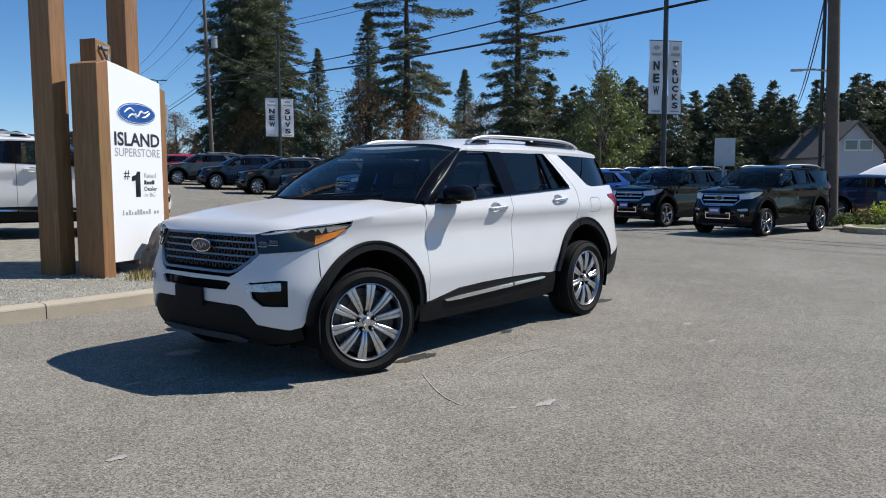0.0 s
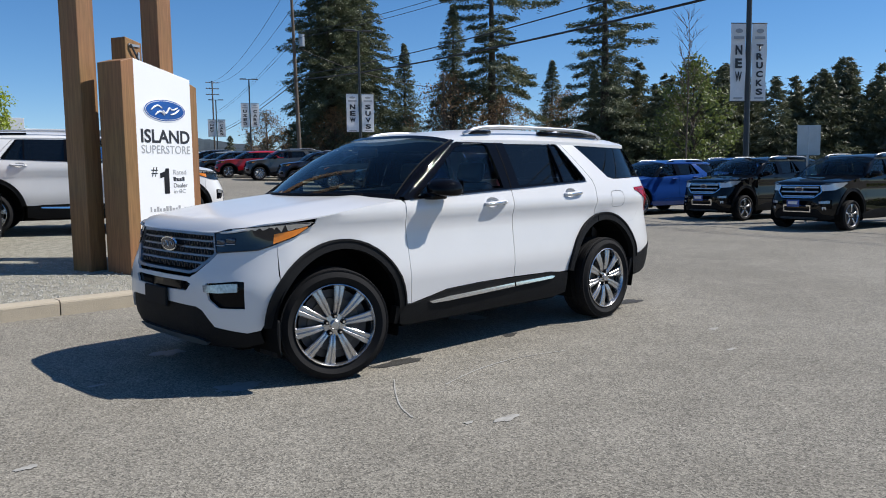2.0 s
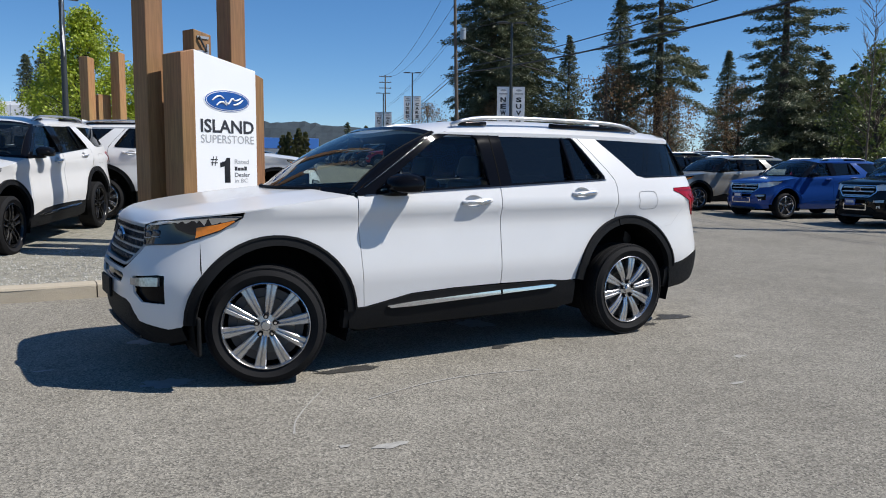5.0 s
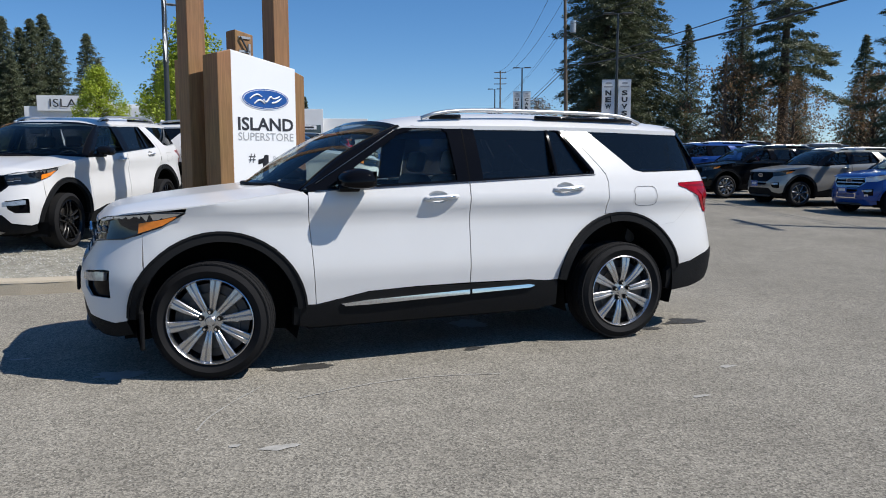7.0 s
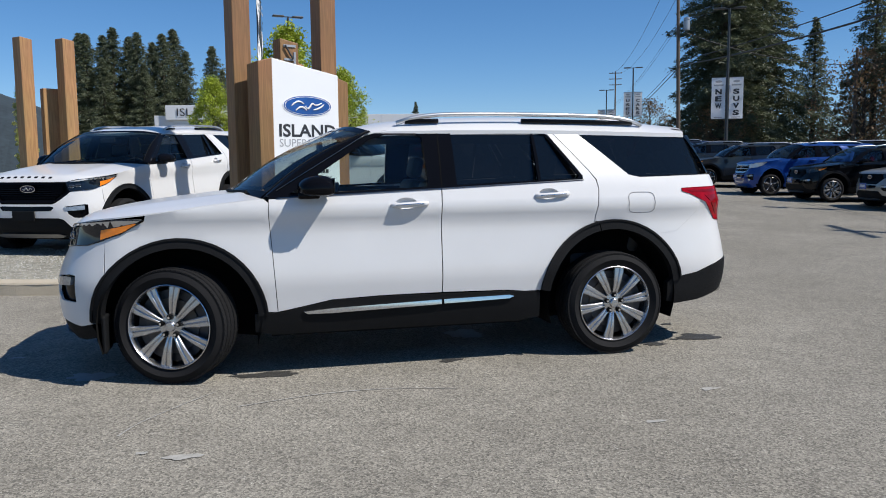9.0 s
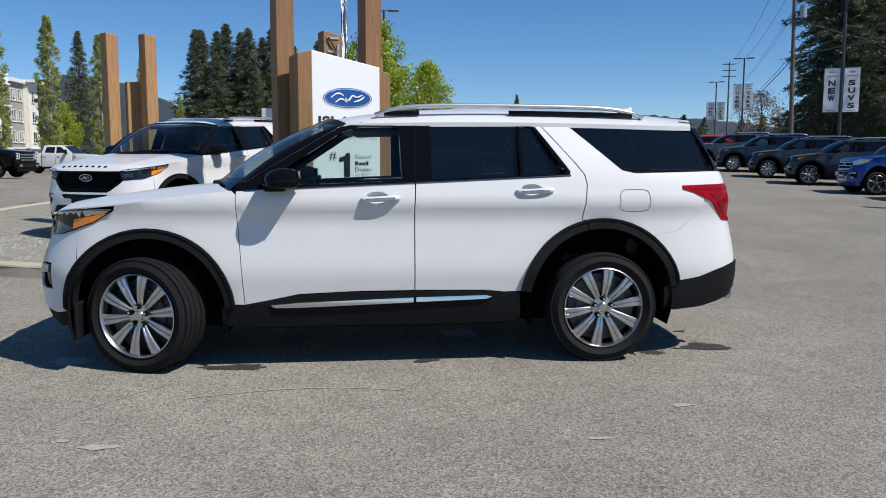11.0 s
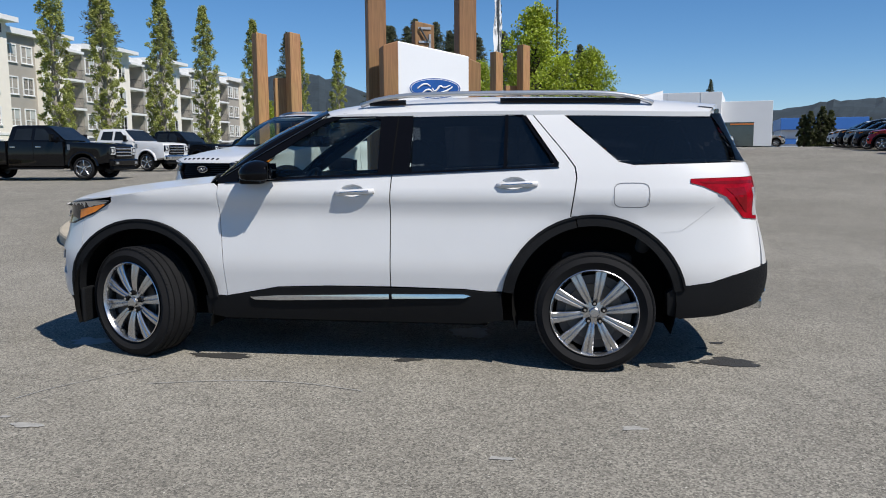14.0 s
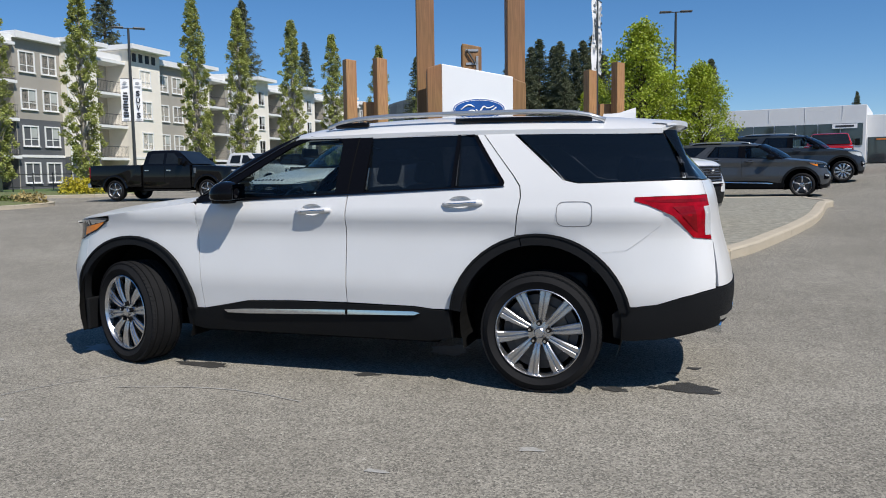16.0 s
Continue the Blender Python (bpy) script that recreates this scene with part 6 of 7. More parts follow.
def apt_window(root, x, y, z, w=1.5, h=1.55, split=True):
    """A white-framed window in a wall that looks towards +x."""
    t = 0.11
    bm = bmesh.new()
    ring = [[(d, sy * (w / 2 + o), sz * (h / 2 + o)) for sy, sz in ((-1, -1), (1, -1), (1, 1), (-1, 1))] for d, o in ((0.05, 0.0), (0.05, t), (-0.05, t), (-0.05, 0.0))]
    vs = [[bm.verts.new(p) for p in loop] for loop in ring]
    for k in range(4):
        for q in range(4):
            bm.faces.new((vs[k][q], vs[k][(q + 1) % 4], vs[(k + 1) % 4][(q + 1) % 4], vs[(k + 1) % 4][q]))
    bmesh.ops.recalc_face_normals(bm, faces=bm.faces)
    fr = part("window", bm, M_TRIM, root, "white-framed window")
    fr.location = (x + 0.03, y, z)
    for nm, c, sz in (("mullion", (-0.01, 0, 0), (0.06, 0.07, h)), ("transom", (-0.012, 0, -h * 0.18), (0.045, w, 0.06)), ("sill", (0.065, 0, -h / 2 - t), (0.10, w + 2 * t + 0.1, 0.06))):
        key = (nm, w)
        if key not in WINDOW_BITS:
            bm = bmesh.new()
            box(bm, c, sz)
            ob = part(nm, bm, M_TRIM, fr)
            WINDOW_BITS[key] = ob.data
        else:
            new(nm, WINDOW_BITS[key]).parent = fr
    bm = bmesh.new()
    box(bm, (0, 0, 0), (0.02, w, h))
    part("pane", bm, M_PANE, fr).location = (-0.04, 0, 0)
    if split:
        bm = bmesh.new()
        box(bm, (0, w * 0.25, h * 0.2), (0.012, w * 0.44, h * 0.55))
        part("blind", bm, M_BLIND, fr).location = (-0.026, 0, 0)
    return fr


def apartments():
    root = thing("apartment_building", "four-storey cream and taupe apartment building with white cornices", "building")
    X, y = -49.0, 32.0
    g = 0.2
    sh = 3.05
    kinds = ["taupe", "cream", "balcony", "taupe", "cream", "balcony", "number", "taupe", "cream", "balcony", "taupe", "cream", "balcony", "taupe", "cream", "balcony", "taupe", "cream", "balcony", "taupe", "cream"]
    widths = {"taupe": 5.0, "cream": 3.6, "balcony": 4.2, "number": 4.6}
    for i, k in enumerate(kinds):
        w = widths[k]
        y1 = y + w
        tall = {"taupe": 12.6, "cream": 12.9, "balcony": 12.3, "number": 13.4}[k] + g
        fx = X + {"taupe": 0.0, "cream": 0.7, "balcony": -0.5, "number": 0.8}[k]
        if k == "taupe":
            dark = 2 if i < 4 else 1
            wall_box("wall", root, X - 12, fx, y, y1, g, g + dark * sh, M_SLATE)
            wall_box("wall", root, X - 12, fx, y, y1, g + dark * sh, tall, M_TAUPE)
        elif k == "balcony":
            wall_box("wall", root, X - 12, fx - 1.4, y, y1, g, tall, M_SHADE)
            for f in range(1, 5):
                z = g + f * sh
                wall_box("balcony_slab", root, fx - 1.4, fx + 0.9, y, y1, z - 0.24, z, M_TRIM)
                if f < 5:
                    bm = bmesh.new()
                    for q in np.linspace(y + 0.1, y1 - 0.1, 22):
                        rod(bm, (fx + 0.82, q, z), (fx + 0.82, q, z + 1.05), 0.012, None, 4)
                    for zz in (z + 0.08, z + 1.05):
                        rod(bm, (fx + 0.82, y, zz), (fx + 0.82, y1, zz), 0.025, None, 6)
                    if f < 4:
                        part("balcony_rail", bm, M_RAIL, root, "black metal balcony rail")
                    else:
                        bm.free()
                bm = bmesh.new()
                box(bm, (fx - 1.37, (y + y1) / 2, z - sh + 1.15), (0.06, 1.8, 2.1))
                part("balcony_door", bm, M_PANE, root, "glazed balcony door")
        else:
            wall_box("wall", root, X - 12, fx, y, y1, g, g + sh, M_SLATE if k == "cream" else M_CREAM)
            wall_box("wall", root, X - 12, fx, y, y1, g + sh, tall, M_CREAM)
        over = 1.1 if k in ("cream", "number") else 0.55
        if k == "number":
            wall_box("cornice", root, X - 12, fx + 1.0, y - 0.5, y1 + 0.5, tall, tall + 0.45, M_TRIM)
        else:
            wall_box("cornice", root, X - 12, fx + over, y - (0.4 if k == "cream" else 0), y1 + (0.4 if k == "cream" else 0), tall, tall + (0.38 if k == "cream" else 0.55), M_TRIM)
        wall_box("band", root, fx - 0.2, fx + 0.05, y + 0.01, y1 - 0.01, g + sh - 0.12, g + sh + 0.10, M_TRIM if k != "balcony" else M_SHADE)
        if k != "balcony":
            for f in range(4):
                zc = g + f * sh + 1.65
                for yy in ([y + w / 2] if w < 4.8 else [y + w * 0.28, y + w * 0.74]):
                    apt_window(root, fx, yy, zc, 1.45 if k != "cream" else 1.25, split=(i + f) % 3 != 0)
            wall_box("wall_joint", root, fx - 0.01, fx + 0.012, y - 0.02, y + 0.06, g, tall, M_TRIM if k == "cream" else M_TAUPE)
        if k == "number":
            for q in range(4):
                wall_box("number_bar", root, fx, fx + 0.06, y + 0.55 + 0.95 * q, y + 1.05 + 0.95 * q, tall - 1.05, tall - 0.25, M_RAIL)
        y = y1
    wall_box("roof", root, X - 12.2, X - 0.6, 32.0, y, 12.2 + g, 12.45 + g, M_ROOFGREY)
    return root


apartments()


def dealership():
    root = thing("dealership_building", "long low white metal-clad showroom with dark glazing", "building")
    bm = bmesh.new()
    box(bm, (12.3, 6, 3.2), (26.6, 12, 6.4), bevel=0.03)
    part("wall", bm, M_DEALER, root)
    bm = bmesh.new()
    box(bm, (27.45, 7, 2.65), (4.9, 12, 5.3), bevel=0.03)
    part("wall", bm, M_DEALER, root)
    bm = bmesh.new()
    box(bm, (6.5, 6.2, 3.4), (13, 11, 6.8), bevel=0.03)
    part("wall", bm, M_DEALER, root)
    for i in range(7):
        bm = bmesh.new()
        box(bm, (14.1 + 1.74 * i, -0.03, 3.2), (1.66, 0.08, 2.4))
        part("window", bm, M_SHOPGLASS, root, "dark showroom window")
    for i in range(9):
        bm = bmesh.new()
        box(bm, (0.6 + 2.9 * i, -0.012, 5.6 if i > 3 else 6.2), (0.012, 0.03, 1.6 if i > 3 else 2.6))
        part("panel_joint", bm, M_DEALER, root)
    # no opening is cut: a dark sheet paints the bay's inner shade
    bm = bmesh.new()
    box(bm, (27.05, 0.97, 1.42), (2.65, 0.08, 2.84))
    part("workshop_door", bm, M_SHOPGLASS, root, "dark sheet standing for the shade inside the open workshop bay")
    bm = bmesh.new()
    box(bm, (27.35, 0.92, 2.60), (2.0, 0.06, 0.16))
    part("stripe", bm, M_ORANGE, root)
    bm = bmesh.new()
    box(bm, (24.0, -0.1, 4.1), (1.9, 0.06, 0.5))
    part("wall_sign", bm, M_WHITE_INK, root)
    bar(root, Matrix.Translation((23.3, -0.14, 3.99)), 1.4, 0.22, M_BLACK_INK)
    bm = bmesh.new()
    box(bm, (3.4, -0.2, 6.75), (6.4, 0.25, 1.8), bevel=0.02)
    part("roof_sign", bm, M_DEALER, root, "white roof sign board with raised letters")
    fit_words("ISLAND", 4.2, 0.95, Matrix.Translation((1.3, -0.33, 6.3)), M_BLACK_INK, root, 0.05)
    root.matrix_world = pose(-7.4, 73.6, 1.72, 0, 0, -13) @ Matrix.Diagonal((1, 1, 0.76, 1))
    return root


dealership()


def gable_house():
    root = thing("house", "pale grey gabled house with weathered shingle roof", "house")
    L, W, H, R = 9.1, 5.4, 3.95, 2.8
    bm = bmesh.new()
    box(bm, (0, 0, H / 2), (L, W, H))
    part("wall", bm, M_SIDING, root)
    for sg in (-1, 1):
        bm = bmesh.new()
        q = [bm.verts.new(p) for p in ((-L / 2 - 0.5, sg * (W / 2 + 0.6), H - 0.25), (L / 2 + 0.5, sg * (W / 2 + 0.6), H - 0.25), (L / 2 + 0.5, 0, H + R), (-L / 2 - 0.5, 0, H + R))]
        f = bm.faces.new(q)
        e = bmesh.ops.extrude_face_region(bm, geom=[f])
        for v in e["geom"]:
            if isinstance(v, bmesh.types.BMVert):
                v.co.z -= 0.18
        bmesh.ops.recalc_face_normals(bm, faces=bm.faces)
        part("roof", bm, M_ROOFGREY, root)
    for sg in (-1, 1):
        bm = bmesh.new()
        v = [bm.verts.new(p) for p in ((sg * L / 2, -W / 2, H), (sg * L / 2, W / 2, H), (sg * L / 2, 0, H + R - 0.15), (sg * (L / 2 - 0.1), -W / 2, H), (sg * (L / 2 - 0.1), W / 2, H), (sg * (L / 2 - 0.1), 0, H + R - 0.15))]
        bm.faces.new(v[:3])
        bm.faces.new(v[3:])
        part("gable", bm, M_SIDING, root)
    for q in (-1.2, 1.2):
        bm = bmesh.new()
        box(bm, (-L / 2 - 0.05, q * 0.55 - 0.3, H + 0.75), (0.1, 1.25, 0.95))
        w = part("window", bm, M_TRIM, root)
        bm = bmesh.new()
        box(bm, (-L / 2 - 0.11, q * 0.55 - 0.3, H + 0.75), (0.03, 1.05, 0.75))
        part("pane", bm, M_SHOPGLASS, w)
    root.matrix_world = pose(71.9, 13.5, -0.6, 0, 0, 46.6)
    return root


gable_house()
root = thing("blue_building", "long low white building with a bright blue metal roof", "building")
bm = bmesh.new()
box(bm, (0, 0, 2.2), (11.2, 12, 4.4))
part("wall", bm, M_DEALER, root)
bm = bmesh.new()
box(bm, (0, -0.3, 5.15), (11.6, 12.6, 1.7), bevel=0.05)
part("roof", bm, M_BLUEBLD, root)
bm = bmesh.new()
box(bm, (0, -6.05, 2.6), (11.2, 0.1, 0.8))
part("stripe", bm, M_BLUEBLD, root)
root.matrix_world = pose(42.4, 121, 0, 0, 0, -10)


# ---- hills ----
def ridge(name, az0, az1, dist, heights, label, depth=500):
    bm = bmesh.new()
    n = 140
    rows = []
    for j in range(7):
        row = []
        for i in range(n + 1):
            a = radians(az0 + (az1 - az0) * i / n)
            h = lerp_table(heights, az0 + (az1 - az0) * i / n)
            v = j / 6
            d = dist + depth * v
            z = h * math.sin(v * math.pi / 2) ** 0.8
            z *= 1 + 0.10 * noise.noise((i * 0.13, j * 0.8, dist * 0.01)) + 0.05 * noise.noise((i * 0.9, j, 1.0))
            row.append((math.sin(a) * d, math.cos(a) * d, z - 2))
        rows.append(row)
    grid_sheet(rows, bm)
    tagged(finish(name, bm, M_HILL, smooth=False), label, "hill", kind="structure")


ridge("hill_1", -60, 4, 1200, [(-60, 60), (-42, 95), (-30, 120), (-22, 150), (-17, 165), (-13, 120), (-10, 80), (-4, 45), (4, 20)], "dark forested hill behind the apartments")
ridge("hill_2", 4, 60, 1300, [(4, 30), (10, 58), (14, 82), (19, 102), (24, 96), (28, 80), (33, 55), (38, 42), (44, 36), (60, 30)], "dark forested ridge beyond the street")

# ---- trees ----
def needle_cloud(rng, height, radius, base, branches, sprays, droop=0.35, size=0.42, irregular=0.25, top_sharp=0.85):
    """Fine needle sprays in clumps along whorled limbs and their side shoots, as vertices and faces."""
    rs = np.random.RandomState(rng.randrange(1 << 30))
    seed = rs.uniform(0, 90)
    limbs, C, D, W = [], [], [], []
    for b in range(branches):
        t = (b + rs.rand()) / branches
        z = base + (height - base) * t
        a = b * 2.39996 + rs.uniform(-0.5, 0.5)
        ca, sa = math.cos(a), math.sin(a)
        lump = noise.noise((ca * 0.9 + seed, sa * 0.9, z * 0.22)) + 0.6 * noise.noise((ca * 2.2, sa * 2.2 + seed, z * 0.55))
        L = radius * (1 - t) ** top_sharp * (1 + irregular * (1.5 * lump + rs.uniform(-0.45, 0.45))) + 0.14
        if L < 0.12:
            continue
        L = min(L, radius * 1.25)
        up = 0.55 * (t - 0.35)
        limbs.append((z, a, L, up))
        n = max(3, int(L / 0.40))
        for k in range(n):
            q = (k + rs.rand()) / n
            q = 0.12 + 0.88 * q
            reach = 0.40 * L * (1.0 - q) + 0.06
            for side in (-1, 0, 1):
                o = side * reach * rs.uniform(0.35, 1.0)
                r = L * q + abs(o) * 0.45
                zz = z + L * q * up - droop * L * q * q + 0.16 * L * q ** 4 - abs(o) * 0.28 + rs.uniform(-0.08, 0.08)
                C.append((ca * r - sa * o, sa * r + ca * o, zz))
                yaw = a + side * 0.75
                D.append((math.cos(yaw), math.sin(yaw), -0.28))
                W.append((0.10 + 0.08 * rs.rand()) * min(1.0, 0.35 + 0.4 * L))
    C, D, W = np.array(C), np.array(D), np.array(W)
    n = len(C)
    m = max(4, int(sprays))
    cen = np.repeat(C, m, 0) + rs.normal(0, 1, (n * m, 3)) * np.repeat(W, m)[:, None] * np.array([1.4, 1.4, 0.85]) * (size / 0.30)
    d = np.repeat(D, m, 0) + rs.normal(0, 0.42, (n * m, 3))
    d /= np.linalg.norm(d, axis=1)[:, None]
    w = np.cross(d, rs.normal(0, 1, (n * m, 3)))
    w /= np.linalg.norm(w, axis=1)[:, None] + 1e-9
    ln = size * rs.uniform(0.7, 1.6, (n * m, 1))
    wd = size * rs.uniform(0.12, 0.22, (n * m, 1))
    V = np.stack((cen - d * ln * 0.4 + w * wd, cen - d * ln * 0.4 - w * wd, cen + d * ln * 0.6), 1).reshape(-1, 3)
    F = np.arange(n * m * 3).reshape(-1, 3)
    return V, F, limbs


def mesh_of(name, V, F, mat):
    me = bpy.data.meshes.new(name)
    if isinstance(V, np.ndarray):
        me.vertices.add(len(V))
        me.vertices.foreach_set("co", V.astype(np.float32).ravel())
        me.loops.add(F.size)
        me.loops.foreach_set("vertex_index", F.astype(np.int32).ravel())
        me.polygons.add(len(F))
        me.polygons.foreach_set("loop_start", np.arange(0, F.size, 3, dtype=np.int32))
        me.update(calc_edges=True)
    else:
        me.from_pydata(V, [], F)
    me.materials.append(mat)
    return me


def conifer(name, height, radius, base, branches, sprays, seed, mat=None, label="", droop=0.35, size=0.42, irregular=0.25, sharp=0.85):
    rng = random.Random(seed)
    root = thing(name, label, "tree", "conifers")
    V, F, limbs = needle_cloud(rng, height, radius, base, branches, sprays, droop, size, irregular, sharp)
    crown = new("crown", mesh_of("crown", V, F, mat or M_NEEDLE))
    crown.parent = root
    bm = bmesh.new()
    tube(bm, [(0.05 * math.sin(k * 1.7), 0.05 * math.cos(k * 1.3), height * k / 8 - 0.2) for k in range(9)], [0.022 * height * (1 - 0.96 * k / 8) + 0.015 for k in range(9)], 10)
    for z, a, L, up in limbs[::3]:
        tube(bm, [(0, 0, z), (math.cos(a) * L * 0.4, math.sin(a) * L * 0.4, z + L * 0.4 * up), (math.cos(a) * L * 0.85, math.sin(a) * L * 0.85, z + L * 0.85 * up - droop * L * 0.7)], [0.06, 0.035, 0.012], 4)
    part("trunk", bm, M_BARK, root, "", True)
    return root


def leafy(name, height, spread, base, clumps, leaves, seed, mat, label, leaf=0.13, bark=None, columnar=False, gaps=0.0):
    """A broadleaf tree: forking limbs, and leaves gathered round their ends."""
    rng = random.Random(seed)
    root = thing(name, label, "tree", "broadleaf trees")
    bm = bmesh.new()
    lean = (rng.uniform(-0.2, 0.2), rng.uniform(-0.2, 0.2))
    tr = (0.010 if columnar else 0.006 if leaves < 10 else 0.018) * height + 0.02
    tube(bm, [(lean[0] * t, lean[1] * t, height * 0.92 * t) for t in (0, 0.2, 0.4, 0.6, 0.8, 1.0)], [tr * (1.25 - 1.2 * t) + 0.01 for t in (0, 0.2, 0.4, 0.6, 0.8, 1.0)], 8)
    V, F = [], []
    for c in range(clumps):
        t = (c + rng.random()) / clumps
        z = base + (height - base) * t
        a = c * 2.39996 + rng.uniform(-0.6, 0.6)
        prof = (math.sin(math.pi * min(1, 0.16 + 0.84 * t)) ** 0.7) if not columnar else (0.55 + 0.45 * math.sin(math.pi * (0.1 + 0.8 * t))) * (1 - 0.75 * t ** 3)
        r = spread * prof * rng.uniform(0.40, 1.18)
        zc = z
        cx, cy = math.cos(a) * r + lean[0] * t, math.sin(a) * r + lean[1] * t
        z_from = max(base * 0.7, zc - r * (2.2 if columnar else 0.8))
        tube(bm, [(lean[0] * t, lean[1] * t, z_from), (cx * 0.5, cy * 0.5, (z_from + zc) / 2 + 0.1), (cx, cy, zc)], [tr * (0.16 if columnar else 0.35) * (1.1 - t) + 0.008, tr * (0.09 if columnar else 0.2) * (1.1 - t) + 0.006, 0.004], 5)
        k_r = spread * rng.uniform(0.15, 0.30) * (0.8 if columnar else 1.0)
        if rng.random() < gaps:
            continue
        for _ in range(leaves):
            d = Vector((rng.gauss(0, 1), rng.gauss(0, 1), rng.gauss(0, 1.25 if columnar else 0.8)))
            d = d.normalized() * (rng.random() ** 0.45) * k_r * 1.25
            p = Vector((cx, cy, zc)) + d
            s = leaf * rng.uniform(0.55, 1.3)
            q = Euler((rng.uniform(-1.2, 1.2), rng.uniform(-1.2, 1.2), rng.uniform(0, 6.28))).to_matrix()
            k = len(V)
            for v in ((-0.5, 0, 0), (0, -0.36, 0.06), (0.6, 0, 0), (0, 0.36, 0.06)):
                V.append(tuple(p + q @ (Vector(v) * s)))
            F += [(k, k + 1, k + 2), (k, k + 2, k + 3)]
    crown = new("crown", mesh_of("crown", V, F, mat))
    crown.parent = root
    part("trunk", bm, bark or M_BARK, root, "", True)
    return root


def stand(ob, x, y, rz=0.0, k=1.0, kz=None, z=None):
    ob.matrix_world = pose(x, y, ground_z(x, y) if z is None else z, 0, 0, rz) @ Matrix.Diagonal((k, k, kz or k, 1))
    return ob


# big firs across the street
stand(conifer("fir_tree", 30, 6.2, 0.8, 300, 12, 11, None, "huge dense dark green fir tree across the street", 0.46, 0.32, 0.30, 0.66), 46.7, 63.9)
stand(conifer("fir_tree", 26, 6.2, 0.8, 250, 11, 12, None, "large dark green fir standing beside a bigger one", 0.46, 0.32, 0.34, 0.72), 51.8, 65.5)
firB = stand(conifer("fir_tree", 16, 3.7, 0.6, 170, 7, 13, None, "slender dark fir with a pointed top", 0.34, 0.28, 0.25, 0.9), 59.0, 66.0)
stand(conifer("fir_tree", 26.5, 5.6, 7.0, 80, 22, 14, None, "tall ragged fir with a bare trunk and gaps", 0.30, 0.30, 1.0, 0.38), 57.0, 50.0)
stand(conifer("fir_tree", 19.0, 4.2, 0.8, 160, 9, 15, None, "dark fir leaning against a taller ragged one", 0.42, 0.28, 0.45, 0.8), 58.0, 56.6)
stand(conifer("fir_tree", 24, 5.6, 1.4, 105, 17, 16, None, "tall broad fir with layered drooping branches", 0.30, 0.28, 0.50, 0.72), 58.5, 37.2)
for x, y, k, r in ((76.8, 57.8, 0.92, 40), (82.0, 51.7, 0.75, 100), (69.2, 59.8, 0.7, 160), (65.2, 43.0, 0.7, 250)):
    stand(copy_thing(firB, Matrix.Identity(4)), x, y, r, k * 1.1, k)
# firs behind the dealership
dense = conifer("fir_tree", 17, 3.5, 0.6, 170, 7, 21, None, "dark green fir in a dense group behind the lot", 0.36, 0.32, 0.4, 0.7)
stand(dense, -17.4, 88.0, 0, 0.90, None, 1.0)
for x, y, k, r in ((-16.4, 86.0, 0.88, 50), (-15.1, 89.0, 0.90, 90), (-13.8, 87.0, 0.93, 200), (-12.5, 89.5, 0.90, 300), (-11.2, 86.4, 0.90, 20), (-9.9, 88.6, 0.86, 120), (-8.6, 86.8, 0.90, 77),
                   (-7.6, 88.6, 0.95, 70), (-6.3, 87.5, 0.80, 240), (-3.4, 88.0, 0.84, 10), (-2.4, 89.5, 0.70, 140), (3.9, 88.0, 0.70, 35), (5.5, 88.0, 0.74, 95), (-14.6, 84.8, 0.72, 15), (-10.4, 84.6, 0.70, 155)):
    stand(copy_thing(dense, Matrix.Identity(4)), x, y, r, k, k, 1.0)
for x, y, k, r in ((-58, 66, 0.95, 90), (-60, 97, 1.1, 10), (-62, 120, 1.0, 60), (-70, 55, 0.95, 45), (-44, 128, 0.9, 200), (20.3, 88, 0.33, 30), (25.4, 88, 0.22, 110)):
    stand(copy_thing(firB, Matrix.Identity(4)), x, y, r, k * 1.3, k * 1.5 if abs(x) > 30 and x < 0 else k * 1.45)


M_NEEDLE_FAR = leaf_material("olive fir foliage", (0.092, 0.105, 0.058), 0.3, 0.35)


def woods(name, spots, label, mat, seed):
    """A far belt of conifers, joined."""
    rng = random.Random(seed)
    Vs, Fs, k = [], [], 0
    for x, y, h, r in spots:
        v, f, _ = needle_cloud(rng, h, r, 0.2, 42, 6, 0.36, 0.36, 0.30, 0.95)
        Vs.append(v + np.array([x, y, ground_z(x, y) - 0.2]))
        Fs.append(f + k)
        k += len(v)
    ob = new(name, mesh_of(name, np.concatenate(Vs), np.concatenate(Fs), mat))
    return tagged(ob, label, "woods", kind="stuff")


rng = random.Random(5)
spots = []
for k in range(150):
    t = (k + 0.5) / 150
    spots.append((61 + 24 * t + rng.uniform(-4, 5), 38 - 36 * t + rng.uniform(-3, 3), rng.uniform(6.8, 10.8), rng.uniform(2.9, 4.0)))
for k in range(26):
    spots.append((78 + rng.uniform(-3, 6), 4 - 2.2 * k + rng.uniform(-2, 2), rng.uniform(8.5, 12), rng.uniform(2.4, 3.3)))
woods("conifer_belt", spots, "belt of dark conifers behind the street", M_NEEDLE_FAR, 3)
spots = [(52 + 3.2 * k + rng.uniform(-2, 2), 128 - 1.4 * k + rng.uniform(-5, 5), rng.uniform(5, 9), rng.uniform(2, 3.2)) for k in range(24)]
woods("distant_conifers", spots, "distant low belt of mixed conifers", M_NEEDLE_FAR, 4)


